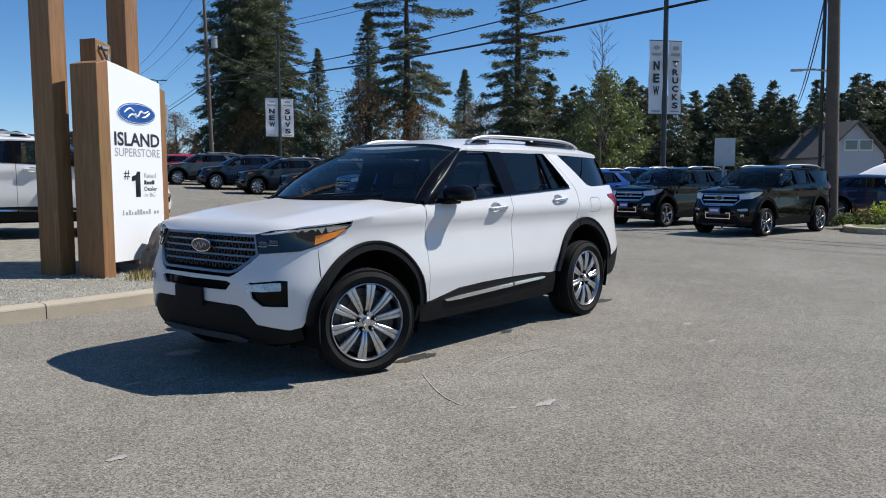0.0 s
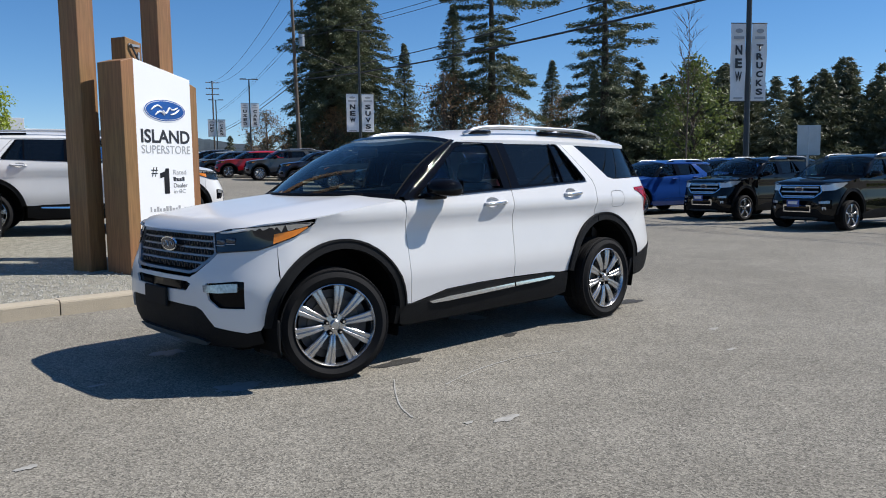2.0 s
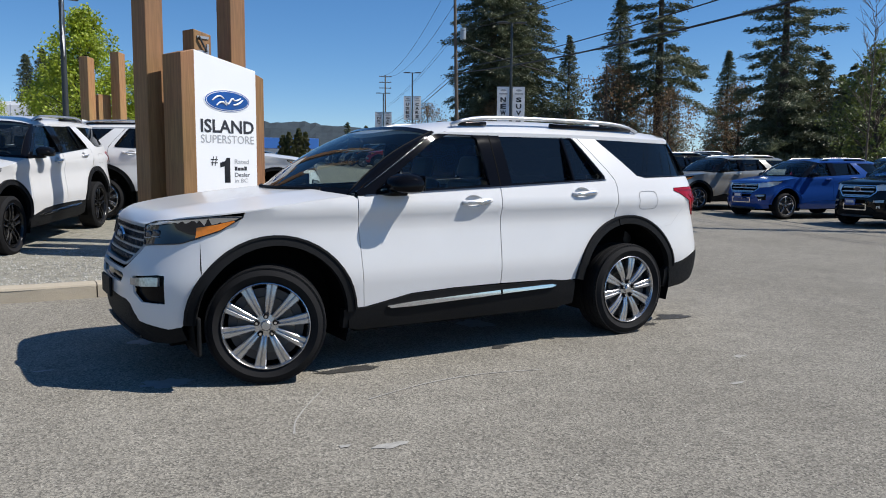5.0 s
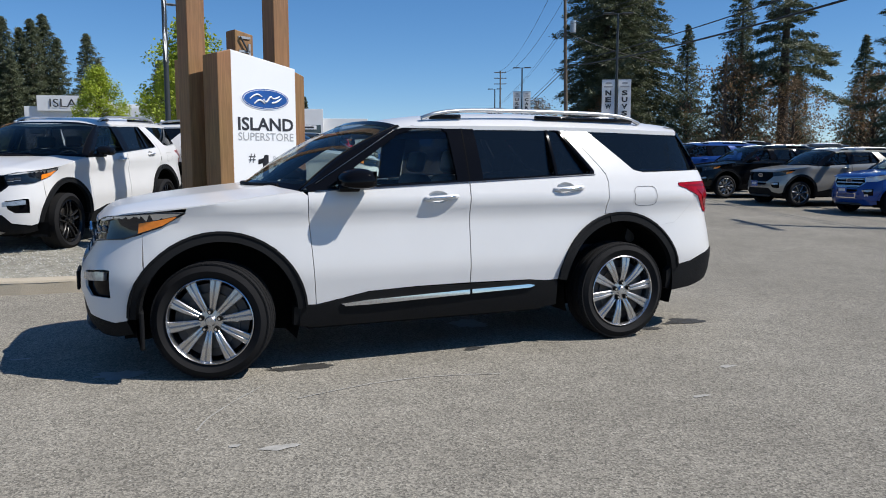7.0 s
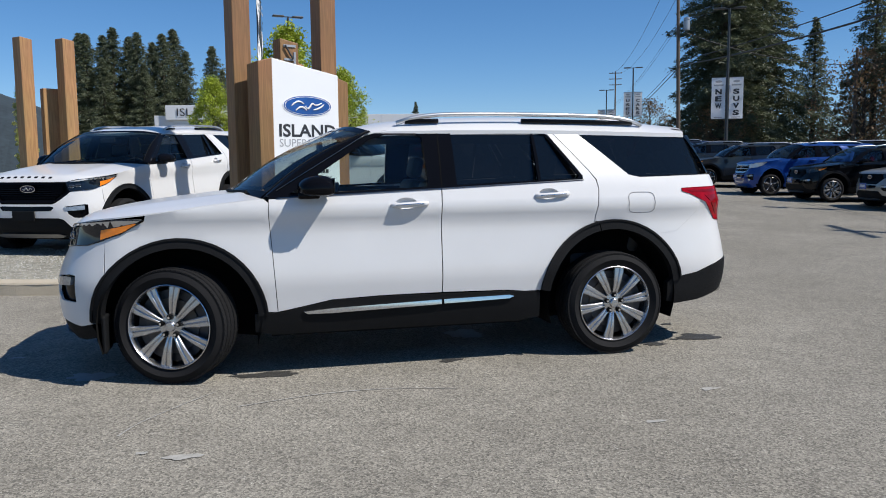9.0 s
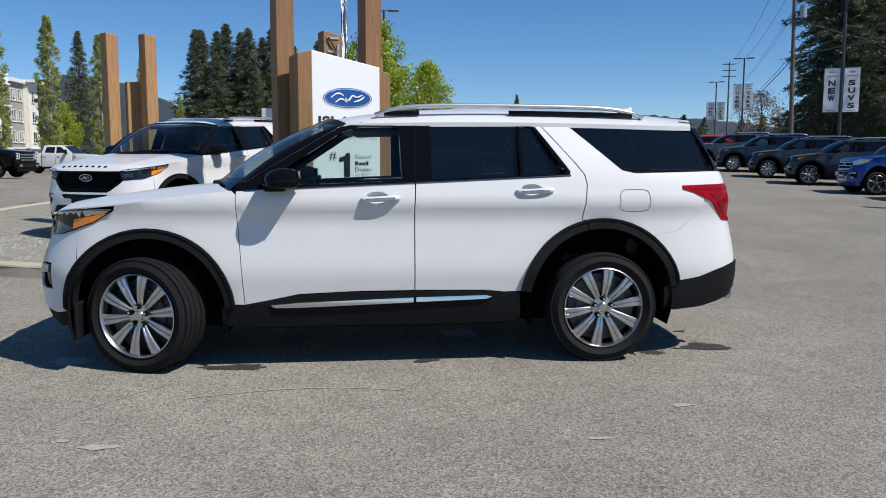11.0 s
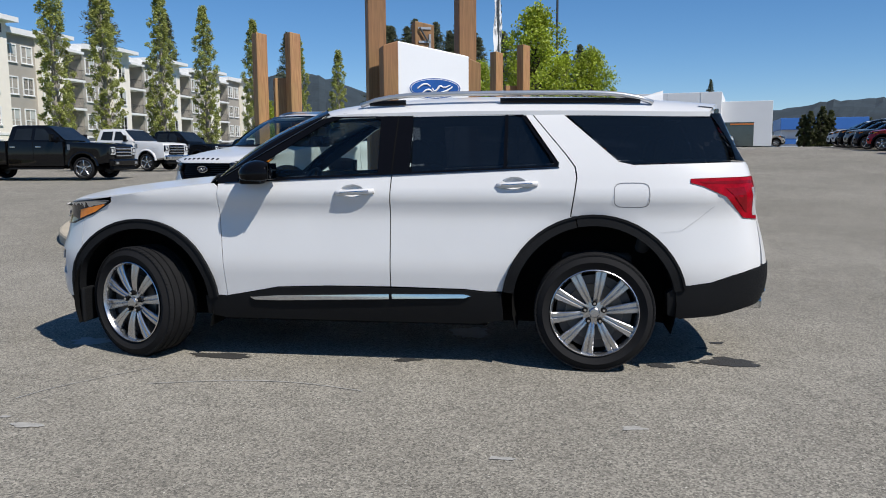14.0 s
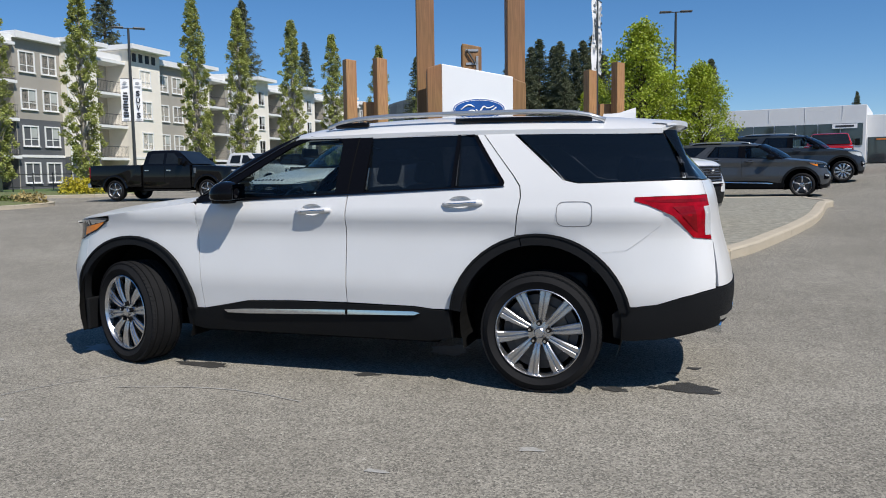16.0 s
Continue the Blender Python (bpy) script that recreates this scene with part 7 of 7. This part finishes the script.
def bare_twigs(name, height, seed, label):
    """A slim leafless tree: a thin stem, rising limbs and forked twigs."""
    rng = random.Random(seed)
    root = thing(name, label, "tree", "broadleaf trees")
    bm = bmesh.new()
    tube(bm, [(0.06 * math.sin(3 * t), 0.05 * math.cos(4 * t), height * t) for t in np.linspace(0, 1, 8)], [0.055 * (1.02 - t) + 0.006 for t in np.linspace(0, 1, 8)], 7)
    part("trunk", bm, M_POLE, root, "", True)
    bm = bmesh.new()
    for k in range(30):
        t = 0.24 + 0.72 * k / 30
        a, L = k * 2.4, (1.0 - 0.75 * t) * rng.uniform(1.6, 2.8)
        d = Vector((math.cos(a), math.sin(a), rng.uniform(0.9, 1.7))).normalized()
        p = Vector((0, 0, height * t))
        e = p + d * L
        tube(bm, [p, p + d * L * 0.5 + Vector((0, 0, -0.05)), e], [0.022, 0.014, 0.005], 4)
        for _ in range(5):
            q = p + d * L * rng.uniform(0.3, 0.95)
            f = (d + Vector((rng.uniform(-0.9, 0.9), rng.uniform(-0.9, 0.9), rng.uniform(-0.1, 0.6)))).normalized() * rng.uniform(0.35, 0.9)
            tube(bm, [q, q + f * 0.55, q + f], [0.010, 0.008, 0.004], 3)
    part("branch", bm, M_POLE, root, "", True)
    return root


# broadleaf trees
rust = leafy("rust_leaved_tree", 6.6, 2.5, 1.0, 80, 48, 31, M_LEAF_RUST, "young tree with rusty brown spring leaves", 0.15)
stand(rust, 52.0, 51.0, 0, 1.55)
for x, y, k, r in ((54.3, 46.3, 1.2, 60), (61.3, 43.9, 1.3, 130), (44.7, 60.6, 1.12, 200), (39.0, 64.0, 1.05, 280), (64.0, 38.0, 1.2, 20)):
    stand(copy_thing(rust, Matrix.Identity(4)), x, y, r, k)
stand(leafy("green_tree", 7.2, 2.1, 0.4, 90, 75, 32, M_LEAF_MID, "dense olive green young tree behind parked cars", 0.17), 39.5, 18.0)
stand(bare_twigs("bare_tree", 9.8, 33, "slim young tree with bare brown twigs"), 37.0, 17.0)
maple = leafy("maple_tree", 6.4, 1.5, 1.1, 170, 105, 34, M_LEAF, "bright yellow-green maple in fresh leaf", 0.11)
stand(maple, 2.0, 24.3, 0, 0.95)
for x, y, k, r in ((4.1, 25.1, 0.72, 140), (-1.4, 39.3, 0.84, 60), (1.9, 32.5, 0.84, 220), (-24.5, 66, 0.9, 30)):
    stand(copy_thing(maple, Matrix.Identity(4)), x, y, r, k)
pop = leafy("poplar_tree", 13.0, 0.95, 0.9, 210, 92, 35, M_LEAF_POPLAR, "slender columnar young poplar in olive leaf", 0.12, M_PALEBARK, columnar=True, gaps=0.05)
stand(pop, -34.0, 35.8, 0, 1.25, 1.02)
for x, y, k, r in ((-30.8, 43.5, 1.04, 80), (-29.2, 47.0, 1.03, 150), (-27.8, 52.5, 1.03, 220), (-37.6, 32.3, 1.0, 10), (-24.5, 63.0, 0.98, 290), (-26.5, 57.6, 1.0, 110), (-22.5, 70, 0.95, 190), (-20.5, 77, 0.9, 250), (-32.0, 46.5, 0.45, 33), (-30, 55, 0.5, 73), (-18.0, 82, 0.6, 133)):
    stand(copy_thing(pop, Matrix.Identity(4)), x, y, r, k * 1.15, k)
cedar = leafy("cedar_shrub", 3.0, 0.50, 0.05, 150, 80, 36, M_CEDAR, "tight dark olive columnar cedar in a clipped row", 0.11, columnar=True)
stand(cedar, 24.3, 66.5, 0, 1.05, 0.90)
for x, k, r in ((24.9, 1.0, 90), (25.6, 1.12, 170), (26.2, 1.02, 250)):
    stand(copy_thing(cedar, Matrix.Identity(4)), x, 66.4, r, 1.05, k)


# ---- planted strips ----
def shrub(x, y, s, mat, label, seed, n=900, leaf=0.05):
    rng = random.Random(seed)
    V, F = [], []
    for _ in range(n):
        d = Vector((rng.gauss(0, 1), rng.gauss(0, 1), abs(rng.gauss(0, 1)))).normalized() * rng.random() ** 0.35
        d *= 1 + 0.35 * noise.noise(d * 2.3 + Vector((seed, 0, 0)))
        p = Vector((d.x * s[0], d.y * s[1], d.z * s[2]))
        q = Euler((rng.uniform(-1.3, 1.3), rng.uniform(-1.3, 1.3), rng.uniform(0, 6.28))).to_matrix()
        k = len(V)
        for v in ((-0.5, 0, 0), (0, -0.35, 0.05), (0.6, 0, 0), (0, 0.35, 0.05)):
            V.append(tuple(p + q @ (Vector(v) * leaf * rng.uniform(0.7, 1.5))))
        F += [(k, k + 1, k + 2), (k, k + 2, k + 3)]
    ob = new("shrub", mesh_of("shrub", V, F, mat))
    ob.location = (x, y, ground_z(x, y) + 0.1)
    return tagged(ob, label, "shrub", "shrubs")


M_SOIL = material("planted bed soil", (0.14, 0.13, 0.07), 0.95, spread=0.5, size=4, fine=40, bump=0.6, tint=(0.12, 0.15, 0.05))
M_YELLOW = material("golden shrub leaves", (0.42, 0.36, 0.02), 0.6, spread=0.3, size=5)
island("island_2", [(17.4, -1.6), (19.4, -2.6), (22.5, -3.8), (24.5, -3.2), (23.5, -1.8), (20.5, -0.4), (18.2, 0.0), (17.2, -0.6)], "planted kerbed strip beside the parked cars", M_SOIL, 0.08, step=0.7)
for i in range(9):
    shrub(18.9 + 0.3 * (i % 3), 0.0 - 0.30 * i, (0.5, 0.45, 0.35 + 0.12 * (i % 3)), (M_LEAF_MID, M_DRYGRASS, M_LEAF)[i % 3], "low mixed shrub in the planted strip", 50 + i, 700, 0.08)
island("island_3", [(-24.0, 12.5), (-21.0, 14.0), (-19.6, 16.5), (-20.0, 18.8), (-22.5, 19.8), (-27.0, 18.5), (-30.0, 15.5), (-28.0, 12.5)], "grassy kerbed island near the apartments", M_SOIL, 0.15, step=0.9)
for i in range(12):
    shrub(-28.4 + 0.72 * i, 15.2 + 0.25 * i, (0.8, 0.6, 0.35 + 0.1 * (i % 2)), (M_LEAF_MID, M_DRYGRASS)[i % 2], "low green groundcover on the grassy island", 70 + i, 700, 0.10)
island("island_4", [(-30.0, 23.2), (-25.0, 24.6), (-22.6, 26.0), (-23.2, 27.6), (-27.0, 27.8), (-32.0, 26.0)], "kerbed planting strip by the apartments", M_SOIL, 0.15, step=0.9)
for i in range(2):
    shrub(-25.4 + 0.9 * i, 25.6 + 0.3 * i, (0.85, 0.75, 0.95), M_YELLOW, "rounded golden yellow shrub", 90 + i, 1300, 0.10)
root = thing("fence", "low black metal fence before the apartments", "fence")
for i in range(24):
    y = 30 + 1.6 * i
    x = -39.5 + 0.12 * i
    part("post", rod(bmesh.new(), (x, y, ground_z(x, y)), (x, y, ground_z(x, y) + 1.3), 0.04), M_DARKSTEEL, root)
for z in (0.35, 1.2):
    part("rail", rod(bmesh.new(), (-39.5, 30, ground_z(-39.5, 30) + z), (-36.7, 66.8, ground_z(-36.7, 66) + z), 0.03), M_DARKSTEEL, root)
ob = finish("lawn", grid_sheet([[(x, y, ground_z(x, y) + 0.05) for x in np.linspace(-48, -32, 9)] for y in np.linspace(22, 112, 31)]), M_GRASS)
tagged(ob, "rough green lawn in front of the apartments", "lawn", kind="structure")

# ---- parked cars ----
def lift_body(ob):
    """Taller heavy-duty trucks."""
    ob.matrix_world = ob.matrix_world @ Matrix.Diagonal((1.05, 1.0, 1.09, 1))
    return ob


def park(ob, x, y, rz, z=None):
    """Front axle's middle at x, y; rz: the way from nose to tail, in degrees."""
    ob.matrix_world = pose(x, y, ground_z(x, y) if z is None else z, 0, 0, rz)
    return ob


def boxy(p):
    """A shorter, squarer body with an upright tail."""
    x, y, z = p
    up = clamp((z - 1.22) / 0.4)
    x2 = x * 0.865 + 0.20 * up * clamp((x - 2.6) / 1.2) - 0.10 * up * clamp((1.6 - x) / 1.0)
    y2 = y * (0.90 + 0.04 * up)
    z2 = z * 0.90 + 0.10 * clamp((z - 0.5) / 0.5) + 0.02 * up
    return Vector((x2, y2, z2))


def compact(p):
    x, y, z = p
    up = clamp((z - 1.2) / 0.4)
    return Vector((x * 0.90 - 0.12 * up * clamp((x - 2.4) / 1.4), y * 0.93, z * 0.905 + 0.02 * clamp((z - 0.6) / 0.4)))


def low(p):
    x, y, z = p
    up = clamp((z - 1.2) / 0.4)
    return Vector((x * 0.90 - 0.35 * up * clamp((x - 2.2) / 1.6), y * 0.92, z * 0.86 - 0.02 * up))


rs = math.degrees(math.atan2(0.897, 0.442))
rv = Vector((0.442, 0.897))
side = Vector((rv.y, -rv.x))
c = Vector((-1.42, 4.99)) + rv * 0.30 - side * 0.94
st = park(suv("white performance SUV with black wheels parked on gravel", M_WHITE_PAINT, "black", "mesh", detail=True), c.x + 0.15, c.y, rs, 0.24)
st.matrix_world = pose(c.x + 0.15, c.y, 0.25, 0, -2.3, rs)
for k in range(8):
    bm = bmesh.new()
    box(bm, (0, 0, 0), (0.035, 0.042, 0.010), bevel=0.003)
    mark = part("hood_bar", bm, M_GLOSS_BLACK, st)
    y = -0.36 + 0.103 * k
    mark.matrix_local = pose(-0.715 + 0.05 * y * y, y, 1.060 - 0.05 * y * y, 0, -30, 0)
w2 = park(suv("white SUV with silver wheels parked behind the sign", M_WHITE_PAINT, "multi", "bars", detail=True), 3.55, 8.95, 180 - 20, 0.42)

ROW = -12
cars = [
    (15.1, 1.75, "black boxy compact SUV with chrome grille bars", M_BLACK_PAINT, "five", "chrome", boxy),
    (17.0, 5.0, "black boxy SUV with chrome grille and silver wheels", M_BLACK_PAINT, "five", "chrome", boxy),
    (16.8, 8.0, "bright blue crossover with chrome grille", M_BLUE_PAINT, "five", "chrome", compact),
    (16.7, 10.8, "warm silver crossover with dark grille", M_SILVER_PAINT, "seven", "mesh", compact),
    (16.6, 13.5, "black compact crossover with bright wheels", M_BLACK_PAINT, "multi", "mesh", compact),
    (16.7, 16.3, "blue compact SUV with chrome grille", M_BLUE_PAINT, "five", "chrome", boxy),
    (17.2, 20.3, "charcoal crossover turned side-on in the row", M_SLATE_PAINT, "seven", "mesh", compact),
    (17.6, 23.8, "dark slate crossover with silver wheels", M_SLATE_PAINT, "multi", "mesh", compact),
    (17.9, 27.3, "navy crossover with bright wheels", M_NAVY_PAINT, "multi", "mesh", compact),
    (18.2, 31.0, "charcoal hatchback parked in the row", M_GREY_PAINT, "multi", "mesh", compact),
    (18.4, 34.6, "red hatchback parked in the row", M_RED_PAINT, "five", "mesh", low),
    (18.7, 37.2, "dark grey hatchback parked in the row", M_SLATE_PAINT, "five", "mesh", low),
    (19.1, 39.7, "silver hatchback far down the row", M_SILVER_PAINT, "five", "mesh", low),
    (19.6, 42.2, "black crossover far down the row", M_BLACK_PAINT, "five", "mesh", compact),
    (20.1, 44.6, "white crossover far down the row", M_WHITE_PAINT, "five", "mesh", compact),
    (20.6, 47.0, "white hatchback at the end of the row", M_WHITE_PAINT, "five", "mesh", low),
    (24.0, 9.4, "blue pickup-sized SUV in the second row", M_BLUE_PAINT, "five", "mesh", boxy),
    (26.5, 21.0, "dark crossover in the second row", M_SLATE_PAINT, "five", "mesh", compact),
    (27.0, 26.0, "black crossover in the second row", M_BLACK_PAINT, "five", "mesh", compact),
]
for x, y, label, pt, wh, fc, wp in cars:
    near = y < 19
    park(suv(label, pt, wh, fc, wp, detail=False, rails=wp is not low, group="cars parked in a row", clad=pt is not M_BLUE_PAINT, step=0.11 if near else 0.18), x, y, ROW if near else -24)

# white number plates without writing, on the nearest two of the row
M_PLATE = material("white number plate", (0.6, 0.62, 0.66), 0.5, spread=0.08, size=8)
for car_ in [o for o in scene.objects if o.get("group") == "cars parked in a row"][:6]:
    bm = bmesh.new()
    box(bm, (-0.81, 0, 0.60), (0.012, 0.30, 0.15), bevel=0.004)
    pl = part("number_plate", bm, M_BLUE_INK, car_)
    bm = bmesh.new()
    box(bm, (-0.82, 0, 0.61), (0.006, 0.22, 0.06))
    part("plate_bar", bm, M_PLATE, pl)

park(suv("grey three-row SUV with bright five-spoke wheels on gravel", M_GREY_PAINT, "five", "mesh", detail=True), 7.2, 21.3, 180 - 10)
big = lambda p: Vector((p[0] * 1.06, p[1] * 1.02, p[2] * 1.09))
park(suv("dark slate full-size SUV with chrome wheels", M_SLATE_PAINT, "multi", "chrome", big, detail=False), 9.35, 28.3, 180 - 4)


def pickup(label, pt, wheels="five", bumper=None):
    """A crew-cab pickup: nose towards -x, front axle at x = 0."""
    car = thing("pickup_truck", label, "pickup truck", "pickup trucks")
    WB, HW = 4.06, 1.0

    def slab(name, pts, y0, y1, mat, bevel=0.03, taper=None, parent=None):
        bm = bmesh.new()
        a = [bm.verts.new((x, y0, z)) for x, z in pts]
        b = [bm.verts.new((x, y1, z)) for x, z in pts]
        bm.faces.new(a)
        bm.faces.new(b[::-1])
        n = len(pts)
        for i in range(n):
            bm.faces.new((a[i], b[i], b[(i + 1) % n], a[(i + 1) % n]))
        bmesh.ops.recalc_face_normals(bm, faces=bm.faces)
        if bevel:
            es = [e for e in bm.edges if abs(e.verts[0].co.y - e.verts[1].co.y) < 1e-6]
            bmesh.ops.bevel(bm, geom=es, offset=bevel, segments=2, affect="EDGES", profile=0.6)
        if taper:
            for q in bm.verts:
                q.co.y *= taper(q.co.z)
        return part(name, bm, mat, parent or car, "", True, 40)
    arch = lambda cx, a0, a1: arc_pts(cx, 0.45, 0.50, a0, a1, 12)
    front = [(-0.98, 0.62), (-1.0, 1.15), (-0.90, 1.27), (-0.3, 1.33), (0.62, 1.36), (0.70, 0.52)] + [p for p in arch(0, 8, 172)] + [(-0.55, 0.55)]
    slab("front_body", front, -HW, HW, pt, 0.085)
    cab = [(0.705, 0.50), (0.72, 1.36), (2.75, 1.38), (2.80, 0.50)]
    slab("cab_lower", cab, -HW, HW, pt, 0.03)
    bed = [(2.86, 0.56), (2.86, 1.40), (5.15, 1.40), (5.20, 0.66), (4.75, 0.60)] + [p for p in arch(WB, 8, 172)] + [(WB - 0.55, 0.56)]
    slab("bed", bed, -HW, HW, pt, 0.04)
    tp = lambda z: 1 - 0.30 * clamp((z - 1.36) / 0.6) * 0.75
    roof_pts = [(0.66, 1.355), (1.32, 1.90), (1.55, 1.945), (2.5, 1.945), (2.68, 1.90), (2.80, 1.36)]
    slab("cab_upper", roof_pts, -0.97, 0.97, pt, 0.06, tp)
    for sg in (-1, 1):
        for nm, q in (("door_window", [(1.02, 1.42), (1.48, 1.82), (1.78, 1.83), (1.78, 1.42)]), ("rear_door_window", [(1.90, 1.42), (1.90, 1.83), (2.48, 1.82), (2.56, 1.44)])):
            bm = bmesh.new()
            f = bm.faces.new([bm.verts.new((x, sg * (0.97 * tp(z) + 0.006), z)) for x, z in q])
            part(nm, bm, M_GLASS_FAR, car)
        for x in (1.82, 2.78):
            bm = bmesh.new()
            box(bm, (x, sg * HW, 0.95), (0.012, 0.01, 0.8))
            part("door_gap", bm, M_LINER, car)
        for x in (1.62, 2.58):
            bm = bmesh.new()
            box(bm, (x, sg * (HW + 0.02), 1.18), (0.2, 0.03, 0.04), bevel=0.01)
            part("door_handle", bm, M_CHROME, car)
        bm = bmesh.new()
        box(bm, (1.02, sg * 1.16, 1.50), (0.10, 0.2, 0.30), bevel=0.03)
        box(bm, (1.02, sg * 1.02, 1.42), (0.06, 0.16, 0.05))
        part("mirror", bm, M_GLOSS_BLACK, car)
        bm = bmesh.new()
        box(bm, (-0.965, sg * 0.80, 1.03), (0.12, 0.36, 0.30), bevel=0.04)
        lamp_ = part("headlamp", bm, M_LAMP_DARK, car)
        for c, d in (((-1.022, sg * 0.655, 1.03), (0.02, 0.05, 0.26)), ((-1.022, sg * 0.80, 1.145), (0.02, 0.30, 0.04)), ((-1.022, sg * 0.80, 0.915), (0.02, 0.30, 0.04)), ((-1.02, sg * 0.83, 1.03), (0.02, 0.13, 0.12))):
            bm = bmesh.new()
            box(bm, c, d, bevel=0.006)
            part("lamp_element", bm, M_CLEAR_LENS, lamp_)
        bm = bmesh.new()
        box(bm, (5.18, sg * 0.92, 1.12), (0.07, 0.14, 0.42), bevel=0.02)
        part("tail_lamp", bm, M_RED_LENS, car)
        bm = bmesh.new()
        box(bm, (1.75, sg * 0.98, 0.42), (2.0, 0.16, 0.06), bevel=0.02)
        part("running_board", bm, M_CLADDING, car)
        for cx in (0, WB):
            bm = bmesh.new()
            grid_sheet([[(cx + 0.495 * math.cos(a), sg * yy, 0.45 + 0.495 * math.sin(a)) for a in np.linspace(-0.2, math.pi + 0.2, 15)] for yy in (0.99, 0.5)], bm)
            part("wheelhouse", bm, M_LINER, car)
            set_wheel(wheels, car, cx, sg * 0.86, 0.425, 0, sg > 0, 1.075)
    bm = bmesh.new()
    f = bm.faces.new([bm.verts.new(p) for p in ((0.68, -0.88, 1.40), (0.68, 0.88, 1.40), (1.29, 0.74, 1.885), (1.29, -0.74, 1.885))])
    bmesh.ops.translate(bm, verts=bm.verts, vec=(-0.012, 0, 0.012))
    part("windscreen", bm, M_GLASS_FAR, car)
    bm = bmesh.new()
    box(bm, (-1.0, 0, 0.98), (0.06, 1.2, 0.44), bevel=0.02)
    gr = part("grille", bm, M_GLOSS_BLACK, car)
    for z in (0.86, 0.98, 1.10):
        bm = bmesh.new()
        box(bm, (-1.04, 0, z), (0.03, 1.18, 0.05), bevel=0.01)
        part("grille_bar", bm, M_CHROME, gr)
    bm = bmesh.new()
    box(bm, (-1.03, 0, 0.62), (0.20, 1.95, 0.24), bevel=0.06)
    part("front_bumper", bm, bumper or M_CHROME, car)
    for sg in (-1, 1):
        bm = bmesh.new()
        box(bm, (-1.135, sg * 0.72, 0.60), (0.02, 0.20, 0.09), bevel=0.008)
        part("fog_lamp", bm, M_GREY_LENS, car)
        bm = bmesh.new()
        box(bm, (0.50, sg * (HW + 0.006), 1.16), (0.10, 0.02, 0.20), bevel=0.008)
        part("fender_vent", bm, M_GRILLE, car)
        for cx in (0, WB):
            bm = bmesh.new()
            rows = [[(cx + r * math.cos(a), sg * yy, 0.45 + r * math.sin(a)) for a in np.linspace(0.1, math.pi - 0.1, 17)] for r, yy in ((0.49, HW - 0.01), (0.49, HW + 0.045), (0.545, HW + 0.04), (0.575, HW - 0.005))]
            grid_sheet(rows, bm)
            bmesh.ops.recalc_face_normals(bm, faces=bm.faces)
            part("wheel_arch_trim", bm, pt, car, "", True)
    bm = bmesh.new()
    box(bm, (-0.96, 0, 0.44), (0.16, 1.7, 0.20), bevel=0.04)
    part("air_dam", bm, M_CLADDING, car)
    bm = bmesh.new()
    box(bm, (5.27, 0, 0.62), (0.18, 1.9, 0.18), bevel=0.04)
    part("rear_bumper", bm, M_CHROME, car)
    bm = bmesh.new()
    box(bm, (2.1, 0, 0.55), (5.8, 0.9, 0.3))
    part("chassis", bm, M_LINER, car)
    return car


park(suv("dark blue sedan-like car behind the planted strip", M_NAVY_PAINT, "five", "mesh", low, detail=False, rails=False, clad=False, step=0.15), 25.6, -1.1, 95)


def covered_boat(x, y, rz):
    """A small boat on the ground under a stretched tarpaulin."""
    root = thing("covered_boat", "blue boat hull under a creased white tarpaulin", "boat")
    for nm, mat, z0, z1, grow in (("hull", M_BLUE_PAINT, 0.15, 1.15, 0.0), ("tarpaulin", M_BANNER, 1.12, 1.95, 0.08)):
        rows = []
        for i in range(15):
            t = i / 14
            w = (0.95 + grow) * (1 - abs(2 * t - 1) ** 3.2) + 0.05
            row = []
            for j in range(11):
                s = -1 + 2 * j / 10
                if nm == "hull":
                    row.append((-2.6 + 5.2 * t, w * s * (0.55 + 0.45 * abs(s)), z0 + (z1 - z0) * abs(s) ** 1.6))
                else:
                    top = z1 * (0.62 + 0.38 * math.exp(-((t - 0.45) / 0.22) ** 2))
                    row.append((-2.6 + 5.2 * t, w * s, z0 + (top - z0) * (1 - abs(s) ** 1.3) + 0.03 * noise.noise((t * 9, s * 3, 1))))
            rows.append(row)
        bm = grid_sheet(rows)
        bmesh.ops.recalc_face_normals(bm, faces=bm.faces)
        part(nm, bm, mat, root, "", True)
    root.matrix_world = pose(x, y, ground_z(x, y), 0, 0, rz)


covered_boat(30.2, 1.2, 95)
M_GLASS_FAR = material("tinted vehicle glass", (0.012, 0.015, 0.018), 0.08, spread=0.4, size=1.5, coat=0.1, spec=0.25)
pk = pickup("black crew-cab pickup truck with chrome grille", M_BLACK_PAINT, bumper=M_BLACK_PAINT)
pk.matrix_world = pose(-14.85, 22.4, ground_z(-15, 22.4), 0, 0, 183) @ Matrix.Diagonal((1.07, 1.0, 1.07, 1))
lift_body(park(pickup("white crew-cab pickup truck with chrome grille", M_WHITE_PAINT), -17.1, 31.4, 180 - 8))
lift_body(park(pickup("black crew-cab pickup parked behind a white one", M_BLACK_PAINT, bumper=M_BLACK_PAINT), -16.6, 36.0, 180 - 8))
park(pickup("white pickup truck far along the lane", M_WHITE_PAINT), -17.0, 49.5, 180 - 8)
park(pickup("red pickup truck parked behind a dark SUV", M_RED_PAINT), 9.75, 34.0, 80)
park(suv("white van-like SUV far across the lot", M_WHITE_PAINT, "five", "mesh", compact, detail=False, step=0.18), 30.0, 75.0, 170)
park(suv("silver SUV far across the lot", M_SILVER_PAINT, "five", "mesh", compact, detail=False, step=0.18), 23.0, 70.0, 160)
